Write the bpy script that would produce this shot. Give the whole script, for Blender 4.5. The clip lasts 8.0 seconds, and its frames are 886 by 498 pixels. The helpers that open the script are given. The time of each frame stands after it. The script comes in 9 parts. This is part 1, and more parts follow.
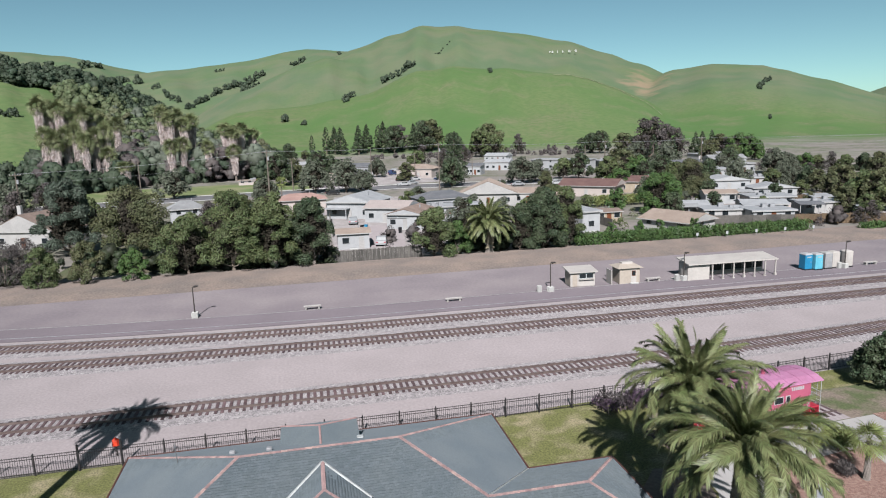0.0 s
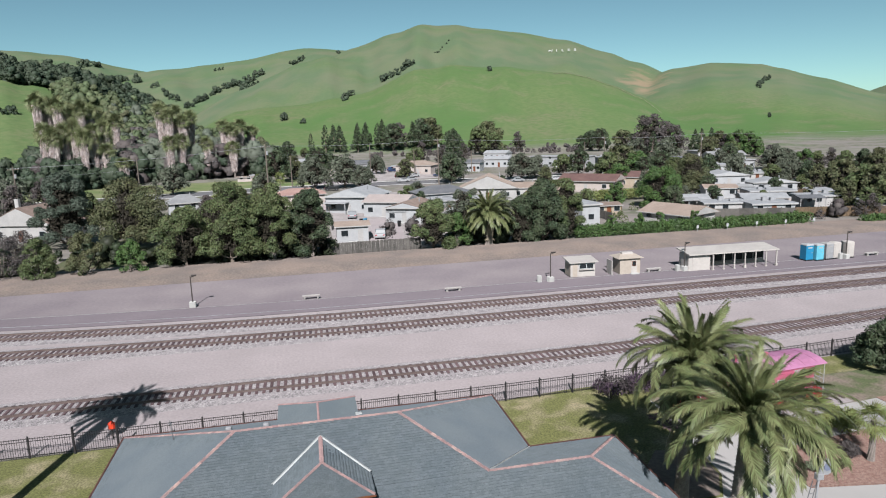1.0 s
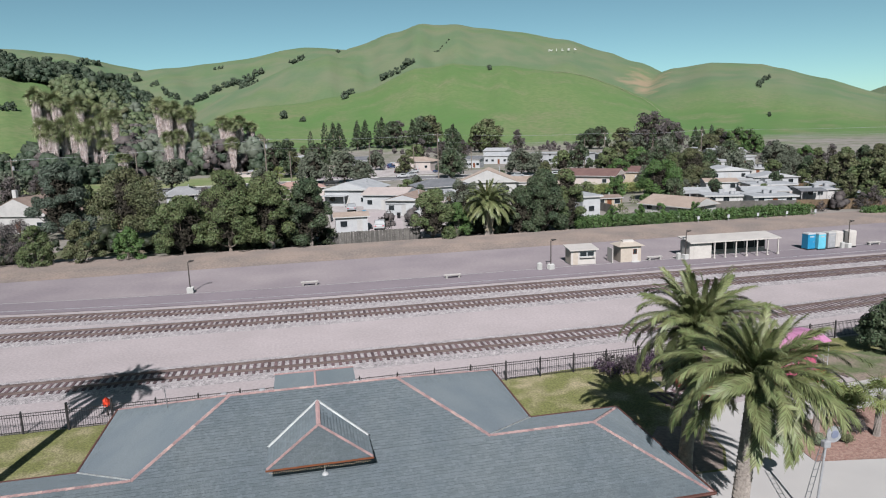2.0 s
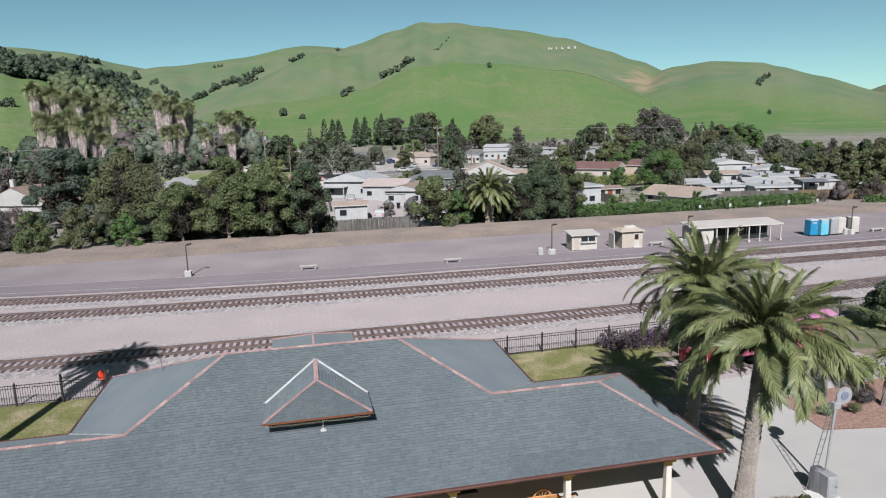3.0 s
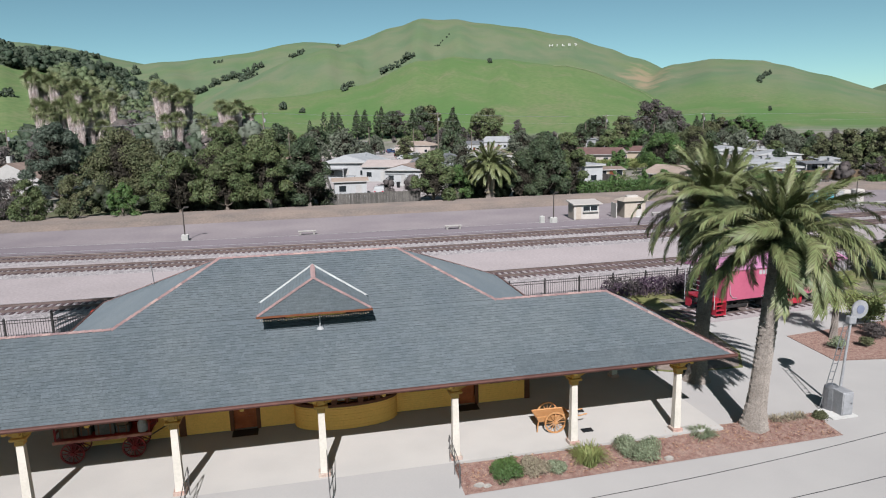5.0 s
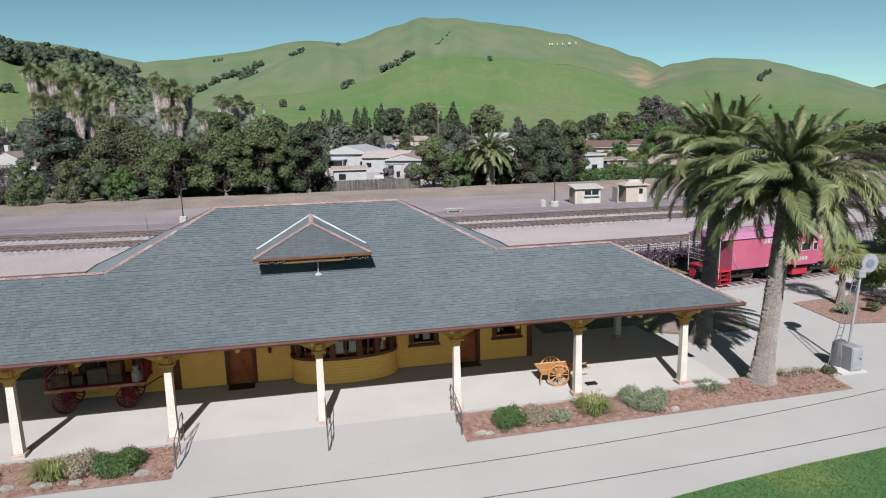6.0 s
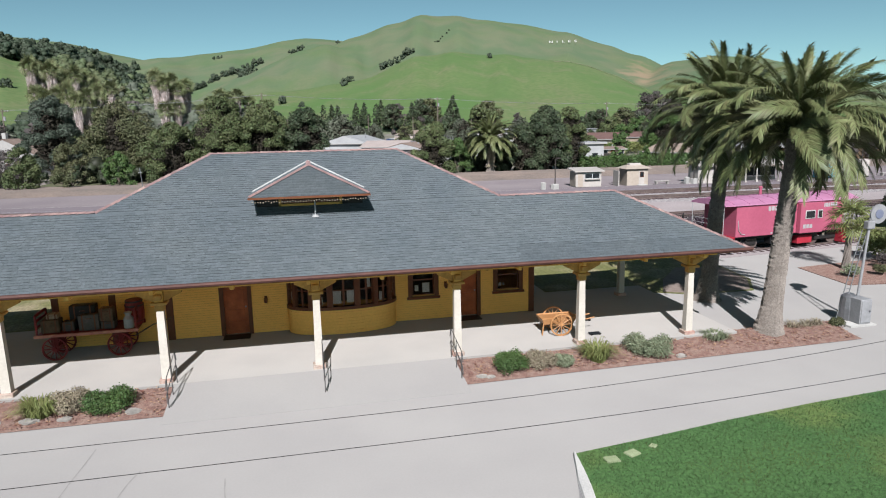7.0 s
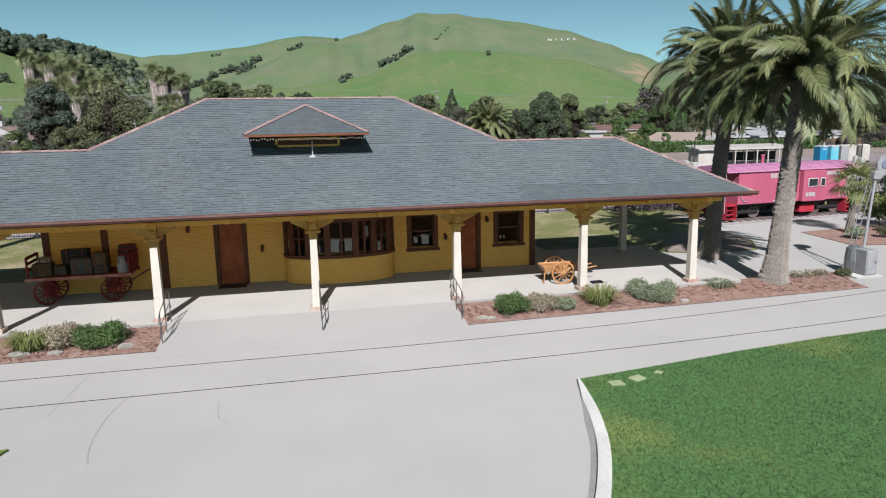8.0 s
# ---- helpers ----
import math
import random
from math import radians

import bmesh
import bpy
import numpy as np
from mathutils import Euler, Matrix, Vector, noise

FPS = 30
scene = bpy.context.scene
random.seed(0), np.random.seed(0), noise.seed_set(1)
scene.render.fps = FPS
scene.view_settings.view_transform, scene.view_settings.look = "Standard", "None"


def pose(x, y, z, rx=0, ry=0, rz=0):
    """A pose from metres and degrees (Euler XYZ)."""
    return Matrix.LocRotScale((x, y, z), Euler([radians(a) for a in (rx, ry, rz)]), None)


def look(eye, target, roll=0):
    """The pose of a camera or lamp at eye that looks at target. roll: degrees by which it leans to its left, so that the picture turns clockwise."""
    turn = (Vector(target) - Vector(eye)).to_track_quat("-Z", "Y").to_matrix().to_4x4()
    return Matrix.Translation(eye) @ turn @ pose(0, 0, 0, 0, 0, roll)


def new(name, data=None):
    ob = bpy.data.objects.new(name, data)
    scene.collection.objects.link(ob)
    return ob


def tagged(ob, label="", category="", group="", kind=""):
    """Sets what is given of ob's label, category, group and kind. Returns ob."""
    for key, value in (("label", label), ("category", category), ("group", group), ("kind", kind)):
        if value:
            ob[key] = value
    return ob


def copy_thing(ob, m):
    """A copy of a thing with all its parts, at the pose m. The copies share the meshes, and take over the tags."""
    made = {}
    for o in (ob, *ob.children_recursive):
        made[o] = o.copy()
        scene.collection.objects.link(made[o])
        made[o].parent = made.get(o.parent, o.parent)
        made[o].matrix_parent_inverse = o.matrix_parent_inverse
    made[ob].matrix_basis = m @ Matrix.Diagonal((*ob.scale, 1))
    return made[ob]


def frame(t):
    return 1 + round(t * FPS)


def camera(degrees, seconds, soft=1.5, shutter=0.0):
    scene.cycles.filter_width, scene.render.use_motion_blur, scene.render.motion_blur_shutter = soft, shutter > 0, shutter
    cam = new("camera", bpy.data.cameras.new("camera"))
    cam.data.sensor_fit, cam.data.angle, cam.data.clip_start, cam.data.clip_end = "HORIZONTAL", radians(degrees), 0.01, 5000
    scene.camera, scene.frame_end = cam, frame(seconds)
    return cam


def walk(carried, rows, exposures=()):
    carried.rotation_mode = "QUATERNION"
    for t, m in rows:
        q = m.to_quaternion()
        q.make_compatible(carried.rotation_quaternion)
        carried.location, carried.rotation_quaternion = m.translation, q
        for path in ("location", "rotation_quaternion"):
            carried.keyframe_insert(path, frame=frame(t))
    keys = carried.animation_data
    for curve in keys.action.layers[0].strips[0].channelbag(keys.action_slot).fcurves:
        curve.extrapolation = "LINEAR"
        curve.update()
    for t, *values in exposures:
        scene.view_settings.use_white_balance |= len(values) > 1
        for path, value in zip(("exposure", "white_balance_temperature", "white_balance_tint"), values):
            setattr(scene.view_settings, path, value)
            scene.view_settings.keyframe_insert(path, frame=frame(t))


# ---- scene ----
cam = camera(67.6, 8.0, soft=1.1)
PATH = [
    (0, (0.17, -0.867, 19.574), (0.571, 1.058, 19.21), -1.8),
    (0.5, (0.194, -0.74, 19.007), (0.596, 1.185, 18.643), -1.8),
    (1, (0.162, -0.644, 18.369), (0.565, 1.28, 18.004), -1.8),
    (1.5, (0.153, -0.532, 17.595), (0.557, 1.392, 17.231), -1.7),
    (3, (0.098, -0.07, 14.973), (0.504, 1.854, 14.607), -1.6),
    (3.5, (0.047, 0.017, 14.057), (0.455, 1.941, 13.69), -1.5),
    (4, (0.05, 0.017, 13.162), (0.457, 1.94, 12.794), -1.5),
    (4.5, (0.011, 0.105, 12.243), (0.418, 2.028, 11.874), -1.4),
    (6, (-0.086, 0.417, 9.457), (0.322, 2.339, 9.087), -1.2),
    (6.5, (-0.089, 0.523, 8.51), (0.319, 2.446, 8.138), -1.3),
    (7, (-0.111, 0.612, 7.577), (0.299, 2.534, 7.204), -1.1),
    (7.5, (-0.144, 0.658, 6.682), (0.269, 2.579, 6.307), -1.0),
    (8, (-0.167, 0.688, 5.758), (0.247, 2.608, 5.382), -1.0),
]
walk(cam, [(t, look(eye, target, roll)) for t, eye, target, roll in PATH])

# ---- light ----
SUN_AZ, SUN_EL = 13.0, 38.0  # the shadows run this many degrees right of +y
world = bpy.data.worlds.new("sky_world")
world.use_nodes = True
scene.world = world
_wn = world.node_tree.nodes
_wl = world.node_tree.links
_sky = _wn.new("ShaderNodeTexSky")
_sky.sky_type = "NISHITA"
_sky.sun_disc = False
_sky.sun_elevation = radians(SUN_EL)
_sky.sun_rotation = radians(180 + SUN_AZ)
_sky.altitude = 30
_sky.air_density, _sky.dust_density, _sky.ozone_density = 0.5, 0.4, 1.0
_tint = _wn.new("ShaderNodeMix")
_tint.data_type, _tint.blend_type = "RGBA", "MULTIPLY"
_tint.inputs[0].default_value = 1.0
_tint.inputs[7].default_value = (1.22, 1.50, 1.15, 1)
_wl.new(_sky.outputs[0], _tint.inputs[6])
_wl.new(_tint.outputs[2], _wn["Background"].inputs[0])
_wn["Background"].inputs[1].default_value = 0.0515
_sd = bpy.data.lights.new("sun", "SUN")
_sd.energy, _sd.angle, _sd.color = 5.0, radians(0.5), (0.985, 0.97, 0.975)
sun = new("sun", _sd)
_sh = Vector((math.sin(radians(SUN_AZ)) * math.cos(radians(SUN_EL)), math.cos(radians(SUN_AZ)) * math.cos(radians(SUN_EL)), -math.sin(radians(SUN_EL))))
sun.matrix_world = Matrix.Translation((0, 0, 60)) @ _sh.to_track_quat("-Z", "Y").to_matrix().to_4x4()
scene.view_settings.exposure = 0.61

# ---- small builders ----
def part(name, bm, material, parent=None, label=""):
    """Link a bmesh as one mesh object under a thing or a part."""
    me = bpy.data.meshes.new(name)
    bm.to_mesh(me)
    bm.free()
    return hung(name, me, material, parent, label)


def hung(name, me, material, parent=None, label=""):
    if material and not me.materials:
        me.materials.append(material)
    ob = new(name, me)
    if parent:
        ob.parent = parent
    if label:
        ob["label"] = label
    return ob


def thing(name, label, category, m=None, group="", kind=""):
    ob = new(name)
    ob.empty_display_size = 0.3
    if m is not None:
        ob.matrix_basis = m
    return tagged(ob, label, category, group, kind)


def box(bm, x0, x1, y0, y1, z0, z1, bevel=0.0):
    vs = [bm.verts.new((x, y, z)) for z in (z0, z1) for y in (y0, y1) for x in (x0, x1)]
    fs = [bm.faces.new([vs[i] for i in f]) for f in ((0, 2, 3, 1), (4, 5, 7, 6), (0, 1, 5, 4), (2, 6, 7, 3), (0, 4, 6, 2), (1, 3, 7, 5))]
    if bevel:
        bmesh.ops.bevel(bm, geom=list({e for f in fs for e in f.edges}), offset=bevel, segments=1, affect="EDGES")
    return bm


def boxm(*a, bevel=0.0):
    return box(bmesh.new(), *a, bevel=bevel)


def tube(bm, p0, p1, r0, r1=None, n=8, caps=True):
    p0, p1 = Vector(p0), Vector(p1)
    r1 = r0 if r1 is None else r1
    q = (p1 - p0).to_track_quat("Z", "Y")
    rings = []
    for p, r in ((p0, r0), (p1, r1)):
        rings.append([bm.verts.new(p + q @ Vector((r * math.cos(2 * math.pi * i / n), r * math.sin(2 * math.pi * i / n), 0))) for i in range(n)])
    for i in range(n):
        bm.faces.new((rings[0][i], rings[0][(i + 1) % n], rings[1][(i + 1) % n], rings[1][i]))
    if caps:
        bm.faces.new(rings[0][::-1])
        bm.faces.new(rings[1])
    return bm


def pipe(bm, pts, rad, n=8):
    """A tube along points; rad a number or one for each point."""
    pts = [Vector(p) for p in pts]
    rs = rad if isinstance(rad, (list, tuple)) else [rad] * len(pts)
    rings = []
    for k, p in enumerate(pts):
        d = pts[min(k + 1, len(pts) - 1)] - pts[max(k - 1, 0)]
        q = d.to_track_quat("Z", "Y")
        rings.append([bm.verts.new(p + q @ Vector((rs[k] * math.cos(2 * math.pi * i / n), rs[k] * math.sin(2 * math.pi * i / n), 0))) for i in range(n)])
    for a, b in zip(rings, rings[1:]):
        for i in range(n):
            bm.faces.new((a[i], a[(i + 1) % n], b[(i + 1) % n], b[i]))
    bm.faces.new(rings[0][::-1])
    bm.faces.new(rings[-1])
    return bm


def sheet(name, pts, z, thick, material, label="", category=""):
    """A flat slab with a polygon outline, its top at z."""
    bm = bmesh.new()
    top = [bm.verts.new((x, y, z)) for x, y in pts]
    low = [bm.verts.new((x, y, z - thick)) for x, y in pts]
    bm.faces.new(top)
    for i in range(len(pts)):
        j = (i + 1) % len(pts)
        bm.faces.new((top[i], low[i], low[j], top[j]))
    bmesh.ops.recalc_face_normals(bm, faces=bm.faces)
    ob = part(name, bm, material)
    return tagged(ob, label, category, kind="structure")


def mesh_np(name, verts, faces):
    """A mesh from arrays of vertices and of faces with one number of corners."""
    verts, faces = np.asarray(verts, dtype=np.float32), np.asarray(faces, dtype=np.int32)
    me = bpy.data.meshes.new(name)
    n, k = faces.shape
    me.vertices.add(len(verts))
    me.vertices.foreach_set("co", verts.ravel())
    me.loops.add(n * k)
    me.loops.foreach_set("vertex_index", faces.ravel())
    me.polygons.add(n)
    me.polygons.foreach_set("loop_start", np.arange(0, n * k, k, dtype=np.int32))
    me.update(calc_edges=True)
    return me


# ---- materials ----
def mat(name, base, rough=0.8, alt=None, scale=2.0, fine=None, fine_scale=30.0, bump=0.0, bump_scale=40.0, metal=0.0, spread=0.0, island=0.0, spec=0.3, thresh=None, trans=0.0):
    """Base colour mixed with alt over a broad noise and darkened or lightened by a fine one; spread varies objects, island varies islands."""
    m = bpy.data.materials.new(name)
    m.use_nodes = True
    nt = m.node_tree
    N, L = nt.nodes, nt.links
    b = N["Principled BSDF"]
    b.inputs["Roughness"].default_value = rough
    b.inputs["Metallic"].default_value = metal
    b.inputs["Specular IOR Level"].default_value = spec
    b.inputs["Diffuse Roughness"].default_value = 1.0 if rough >= 0.85 else 0.0
    geo = N.new("ShaderNodeNewGeometry")
    c = N.new("ShaderNodeRGB")
    c.outputs[0].default_value = (*base, 1)
    out = c.outputs[0]

    def mix(kind, fac, a, bb):
        x = N.new("ShaderNodeMix")
        x.data_type, x.blend_type = "RGBA", kind
        for sock, v in ((x.inputs[0], fac), (x.inputs[6], a), (x.inputs[7], bb)):
            if isinstance(v, (int, float)):
                sock.default_value = v
            elif isinstance(v, tuple):
                sock.default_value = (*v, 1)
            else:
                L.new(v, sock)
        return x.outputs[2]

    def nz(s, detail=4.0):
        t = N.new("ShaderNodeTexNoise")
        t.inputs["Scale"].default_value = s
        t.inputs["Detail"].default_value = detail
        L.new(geo.outputs["Position"], t.inputs["Vector"])
        return t.outputs["Fac"]

    if alt:
        r = N.new("ShaderNodeMapRange")
        lo, hi = thresh or (0.35, 0.65)
        r.inputs[1].default_value, r.inputs[2].default_value = lo, hi
        L.new(nz(scale, 5.0), r.inputs[0])
        out = mix("MIX", r.outputs[0], out, alt)
    if fine:
        r = N.new("ShaderNodeMapRange")
        r.inputs[1].default_value, r.inputs[2].default_value = 0.3, 0.7
        r.inputs[3].default_value, r.inputs[4].default_value = 1 - fine, 1 + fine
        L.new(nz(fine_scale, 2.0), r.inputs[0])
        h = N.new("ShaderNodeHueSaturation")
        L.new(out, h.inputs["Color"])
        L.new(r.outputs[0], h.inputs["Value"])
        out = h.outputs[0]
    for amount, src in ((spread, "obj"), (island, "isl")):
        if amount:
            if src == "obj":
                o = N.new("ShaderNodeObjectInfo").outputs["Random"]
            else:
                o = geo.outputs["Random Per Island"]
            r = N.new("ShaderNodeMapRange")
            r.inputs[3].default_value, r.inputs[4].default_value = 1 - amount, 1 + amount
            L.new(o, r.inputs[0])
            h = N.new("ShaderNodeHueSaturation")
            L.new(out, h.inputs["Color"])
            L.new(r.outputs[0], h.inputs["Value"])
            if src == "isl":
                r2 = N.new("ShaderNodeMapRange")
                r2.inputs[3].default_value, r2.inputs[4].default_value = 0.5 - amount * 0.06, 0.5 + amount * 0.06
                L.new(o, r2.inputs[0])
                L.new(r2.outputs[0], h.inputs["Hue"])
            out = h.outputs[0]
    L.new(out, b.inputs["Base Color"])
    if bump:
        bn = N.new("ShaderNodeBump")
        bn.inputs["Strength"].default_value = min(1.0, bump * 4)
        bn.inputs["Distance"].default_value = bump
        L.new(nz(bump_scale, 3.0), bn.inputs["Height"])
        L.new(bn.outputs[0], b.inputs["Normal"])
    if trans:
        t = N.new("ShaderNodeBsdfTranslucent")
        L.new(out, t.inputs[0])
        ms = N.new("ShaderNodeMixShader")
        ms.inputs[0].default_value = trans
        L.new(b.outputs[0], ms.inputs[1])
        L.new(t.outputs[0], ms.inputs[2])
        L.new(ms.outputs[0], N["Material Output"].inputs[0])
    return m


M = {
    "concrete": mat("concrete", (0.228, 0.218, 0.215), 0.85, (0.244, 0.234, 0.229), 0.35, 0.02, 18, 0.001, 60),
    "platform_concrete": mat("platform_concrete", (0.262, 0.250, 0.240), 0.85, (0.284, 0.270, 0.258), 0.6, 0.025, 20, 0.001, 60),
    "kerb_concrete": mat("kerb_concrete", (0.356, 0.349, 0.338), 0.85, (0.296, 0.290, 0.285), 1.0, 0.08, 20),
    "asphalt": mat("asphalt", (0.126, 0.107, 0.117), 0.9, (0.160, 0.138, 0.144), 0.12, 0.10, 3.0, 0.004, 40),
    "asphalt_dark": mat("asphalt_dark", (0.112, 0.094, 0.105), 0.9, (0.128, 0.108, 0.121), 0.15, 0.10, 4.0, 0.004, 40),
    "road": mat("road", (0.077, 0.074, 0.080), 0.9, (0.095, 0.092, 0.098), 0.1, 0.08, 2.0),
    "ballast": mat("ballast", (0.222, 0.204, 0.208), 0.95, (0.150, 0.136, 0.142), 2.2, 0.45, 9.0, 0.05, 9.0),
    "gravel": mat("gravel", (0.219, 0.191, 0.196), 0.95, (0.197, 0.172, 0.176), 0.22, 0.12, 5.0, 0.015, 20),
    "dirt": mat("dirt", (0.156, 0.122, 0.106), 0.95, (0.116, 0.096, 0.088), 0.22, 0.2, 4.0, 0.02, 12),
    "mulch": mat("mulch", (0.132, 0.074, 0.062), 0.95, (0.190, 0.128, 0.108), 6.0, 0.45, 40, 0.03, 40),
    "rail": mat("rail", (0.109, 0.078, 0.074), 0.6, (0.156, 0.121, 0.113), 1.5, 0.15, 20, metal=0.3),
    "tie": mat("tie", (0.050, 0.032, 0.036), 0.9, (0.078, 0.052, 0.055), 2.5, 0.25, 12, 0.01, 30, spread=0.3, island=0.3),
    "rail_grey": mat("rail_grey", (0.086, 0.086, 0.090), 0.45, (0.125, 0.117, 0.117), 3, metal=0.4),
    "bench_grey": mat("bench_grey", (0.290, 0.270, 0.262), 0.85, (0.235, 0.220, 0.214), 2.0, 0.1, 12),
    # grey of the flat strip beside the lawn kerb
    "gutter": mat("gutter", (0.160, 0.156, 0.158), 0.85, (0.135, 0.131, 0.134), 2.0, 0.1, 12),
    "hut_white": mat("hut_white", (0.405, 0.372, 0.352), 0.7, (0.355, 0.326, 0.308), 0.7, 0.06, 6),
    "hut_cream": mat("hut_cream", (0.372, 0.318, 0.272), 0.7, (0.330, 0.280, 0.240), 0.7, 0.06, 6),
    "iron": mat("iron", (0.016, 0.016, 0.017), 0.5, (0.027, 0.023, 0.023), 3),
    "yellow": mat("yellow", (0.900, 0.525, 0.140), 0.7, (0.860, 0.490, 0.128), 1.2, 0.05, 15),
    "bracket_paint": mat("bracket_paint", (0.560, 0.340, 0.100), 0.7, (0.420, 0.240, 0.070), 2.0, 0.1, 15),
    "yellow_trim": mat("yellow_trim", (0.740, 0.460, 0.120), 0.65, (0.660, 0.400, 0.100), 2.0, 0.05, 15),
    "column": mat("column", (0.490, 0.452, 0.408), 0.65, (0.438, 0.402, 0.358), 1.5, 0.06, 15),
    "cream": mat("cream", (0.515, 0.437, 0.281), 0.65, (0.468, 0.390, 0.250), 2.0, 0.05, 15),
    "brown": mat("brown", (0.110, 0.036, 0.016), 0.5, (0.140, 0.050, 0.024), 2.0, 0.1, 20),
    "door_wood": mat("door_wood", (0.400, 0.105, 0.034), 0.45, (0.260, 0.062, 0.020), 3.0, 0.15, 12),
    "eave_trim": mat("eave_trim", (0.101, 0.045, 0.037), 0.6, (0.074, 0.033, 0.028), 1.5, 0.1, 10),
    "ridge": mat("ridge", (0.275, 0.180, 0.172), 0.85, (0.205, 0.140, 0.138), 2.5, 0.2, 15, island=0.25),
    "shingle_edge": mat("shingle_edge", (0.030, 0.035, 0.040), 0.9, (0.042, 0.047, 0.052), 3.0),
    "flashing": mat("flashing", (0.484, 0.499, 0.499), 0.45, (0.390, 0.390, 0.390), 2.0, 0.1, 10, metal=0.2),
    "shingle": mat("shingle", (0.075, 0.090, 0.102), 0.9, (0.088, 0.102, 0.112), 0.5, 0.18, 25, 0.003, 80, spread=0.09, island=0.11),
    "red_paint": mat("red_paint", (0.359, 0.027, 0.047), 0.45, (0.296, 0.020, 0.035), 1.0, 0.08, 8),
    "caboose_red": mat("caboose_red", (0.359, 0.086, 0.140), 0.5, (0.320, 0.074, 0.125), 0.8, 0.06, 8),
    "caboose_roof": mat("caboose_roof", (0.390, 0.172, 0.289), 0.55, (0.351, 0.148, 0.250), 0.6, 0.08, 5),
    "wagon_red": mat("wagon_red", (0.190, 0.013, 0.015), 0.5, (0.120, 0.010, 0.011), 2.0, 0.1, 12),
    "orange_wood": mat("orange_wood", (0.406, 0.211, 0.094), 0.5, (0.343, 0.164, 0.066), 3.0, 0.1, 14),
    "old_wood": mat("old_wood", (0.125, 0.086, 0.055), 0.8, (0.078, 0.055, 0.035), 3.0, 0.2, 14, spread=0.2),
    "grey_wood": mat("grey_wood", (0.130, 0.119, 0.110), 0.9, (0.089, 0.083, 0.077), 1.2, 0.2, 8, spread=0.25, island=0.2),
    "white": mat("white", (0.336, 0.338, 0.348), 0.6, (0.296, 0.298, 0.308), 0.8, 0.06, 8),
    "off_white": mat("off_white", (0.345, 0.332, 0.326), 0.7, (0.300, 0.290, 0.286), 0.6, 0.06, 5, spread=0.08),
    "tan": mat("tan", (0.335, 0.281, 0.218), 0.75, (0.289, 0.234, 0.179), 0.8, 0.08, 6),
    "steel": mat("steel", (0.273, 0.273, 0.289), 0.4, (0.203, 0.203, 0.218), 2.0, 0.1, 12, metal=0.7),
    "grey_box": mat("grey_box", (0.262, 0.262, 0.275), 0.55, (0.212, 0.212, 0.224), 2.0, 0.08, 12),
    "black": mat("black", (0.009, 0.009, 0.011), 0.5, (0.016, 0.016, 0.017), 2.0),
    "blue_plastic": mat("blue_plastic", (0.020, 0.190, 0.345), 0.4, (0.018, 0.165, 0.305), 1.5, 0.05, 8),
    "pale_blue": mat("pale_blue", (0.109, 0.374, 0.484), 0.4, (0.094, 0.328, 0.429), 1.5, 0.05, 8),
    "paper": mat("paper", (0.686, 0.678, 0.652), 0.8, (0.601, 0.601, 0.583), 8.0),
    "bark": mat("bark", (0.119, 0.093, 0.074), 0.95, (0.185, 0.155, 0.133), 3.0, 0.3, 14, 0.03, 14),
    "palm_bark": mat("palm_bark", (0.148, 0.125, 0.112), 0.95, (0.197, 0.169, 0.154), 1.6, 0.30, 22, 0.03, 18, island=0.12),
    "thatch": mat("thatch", (0.301, 0.236, 0.220), 0.95, (0.477, 0.413, 0.404), 1.0, 0.25, 6, island=0.35),
    # near-black brown for the shade inside tree crowns
    "crown_shade": mat("crown_shade", (0.024, 0.021, 0.015), 0.9, (0.036, 0.030, 0.022), 1.5, island=0.4),
    "rock": mat("rock", (0.249, 0.231, 0.214), 0.9, (0.178, 0.166, 0.154), 3.0, 0.2, 12, 0.02, 14),
    "pole_wood": mat("pole_wood", (0.119, 0.098, 0.083), 0.9, (0.160, 0.136, 0.119), 1.0, 0.2, 10),
    "lamp_black": mat("lamp_black", (0.039, 0.033, 0.031), 0.5, (0.055, 0.047, 0.043), 2.0),
}
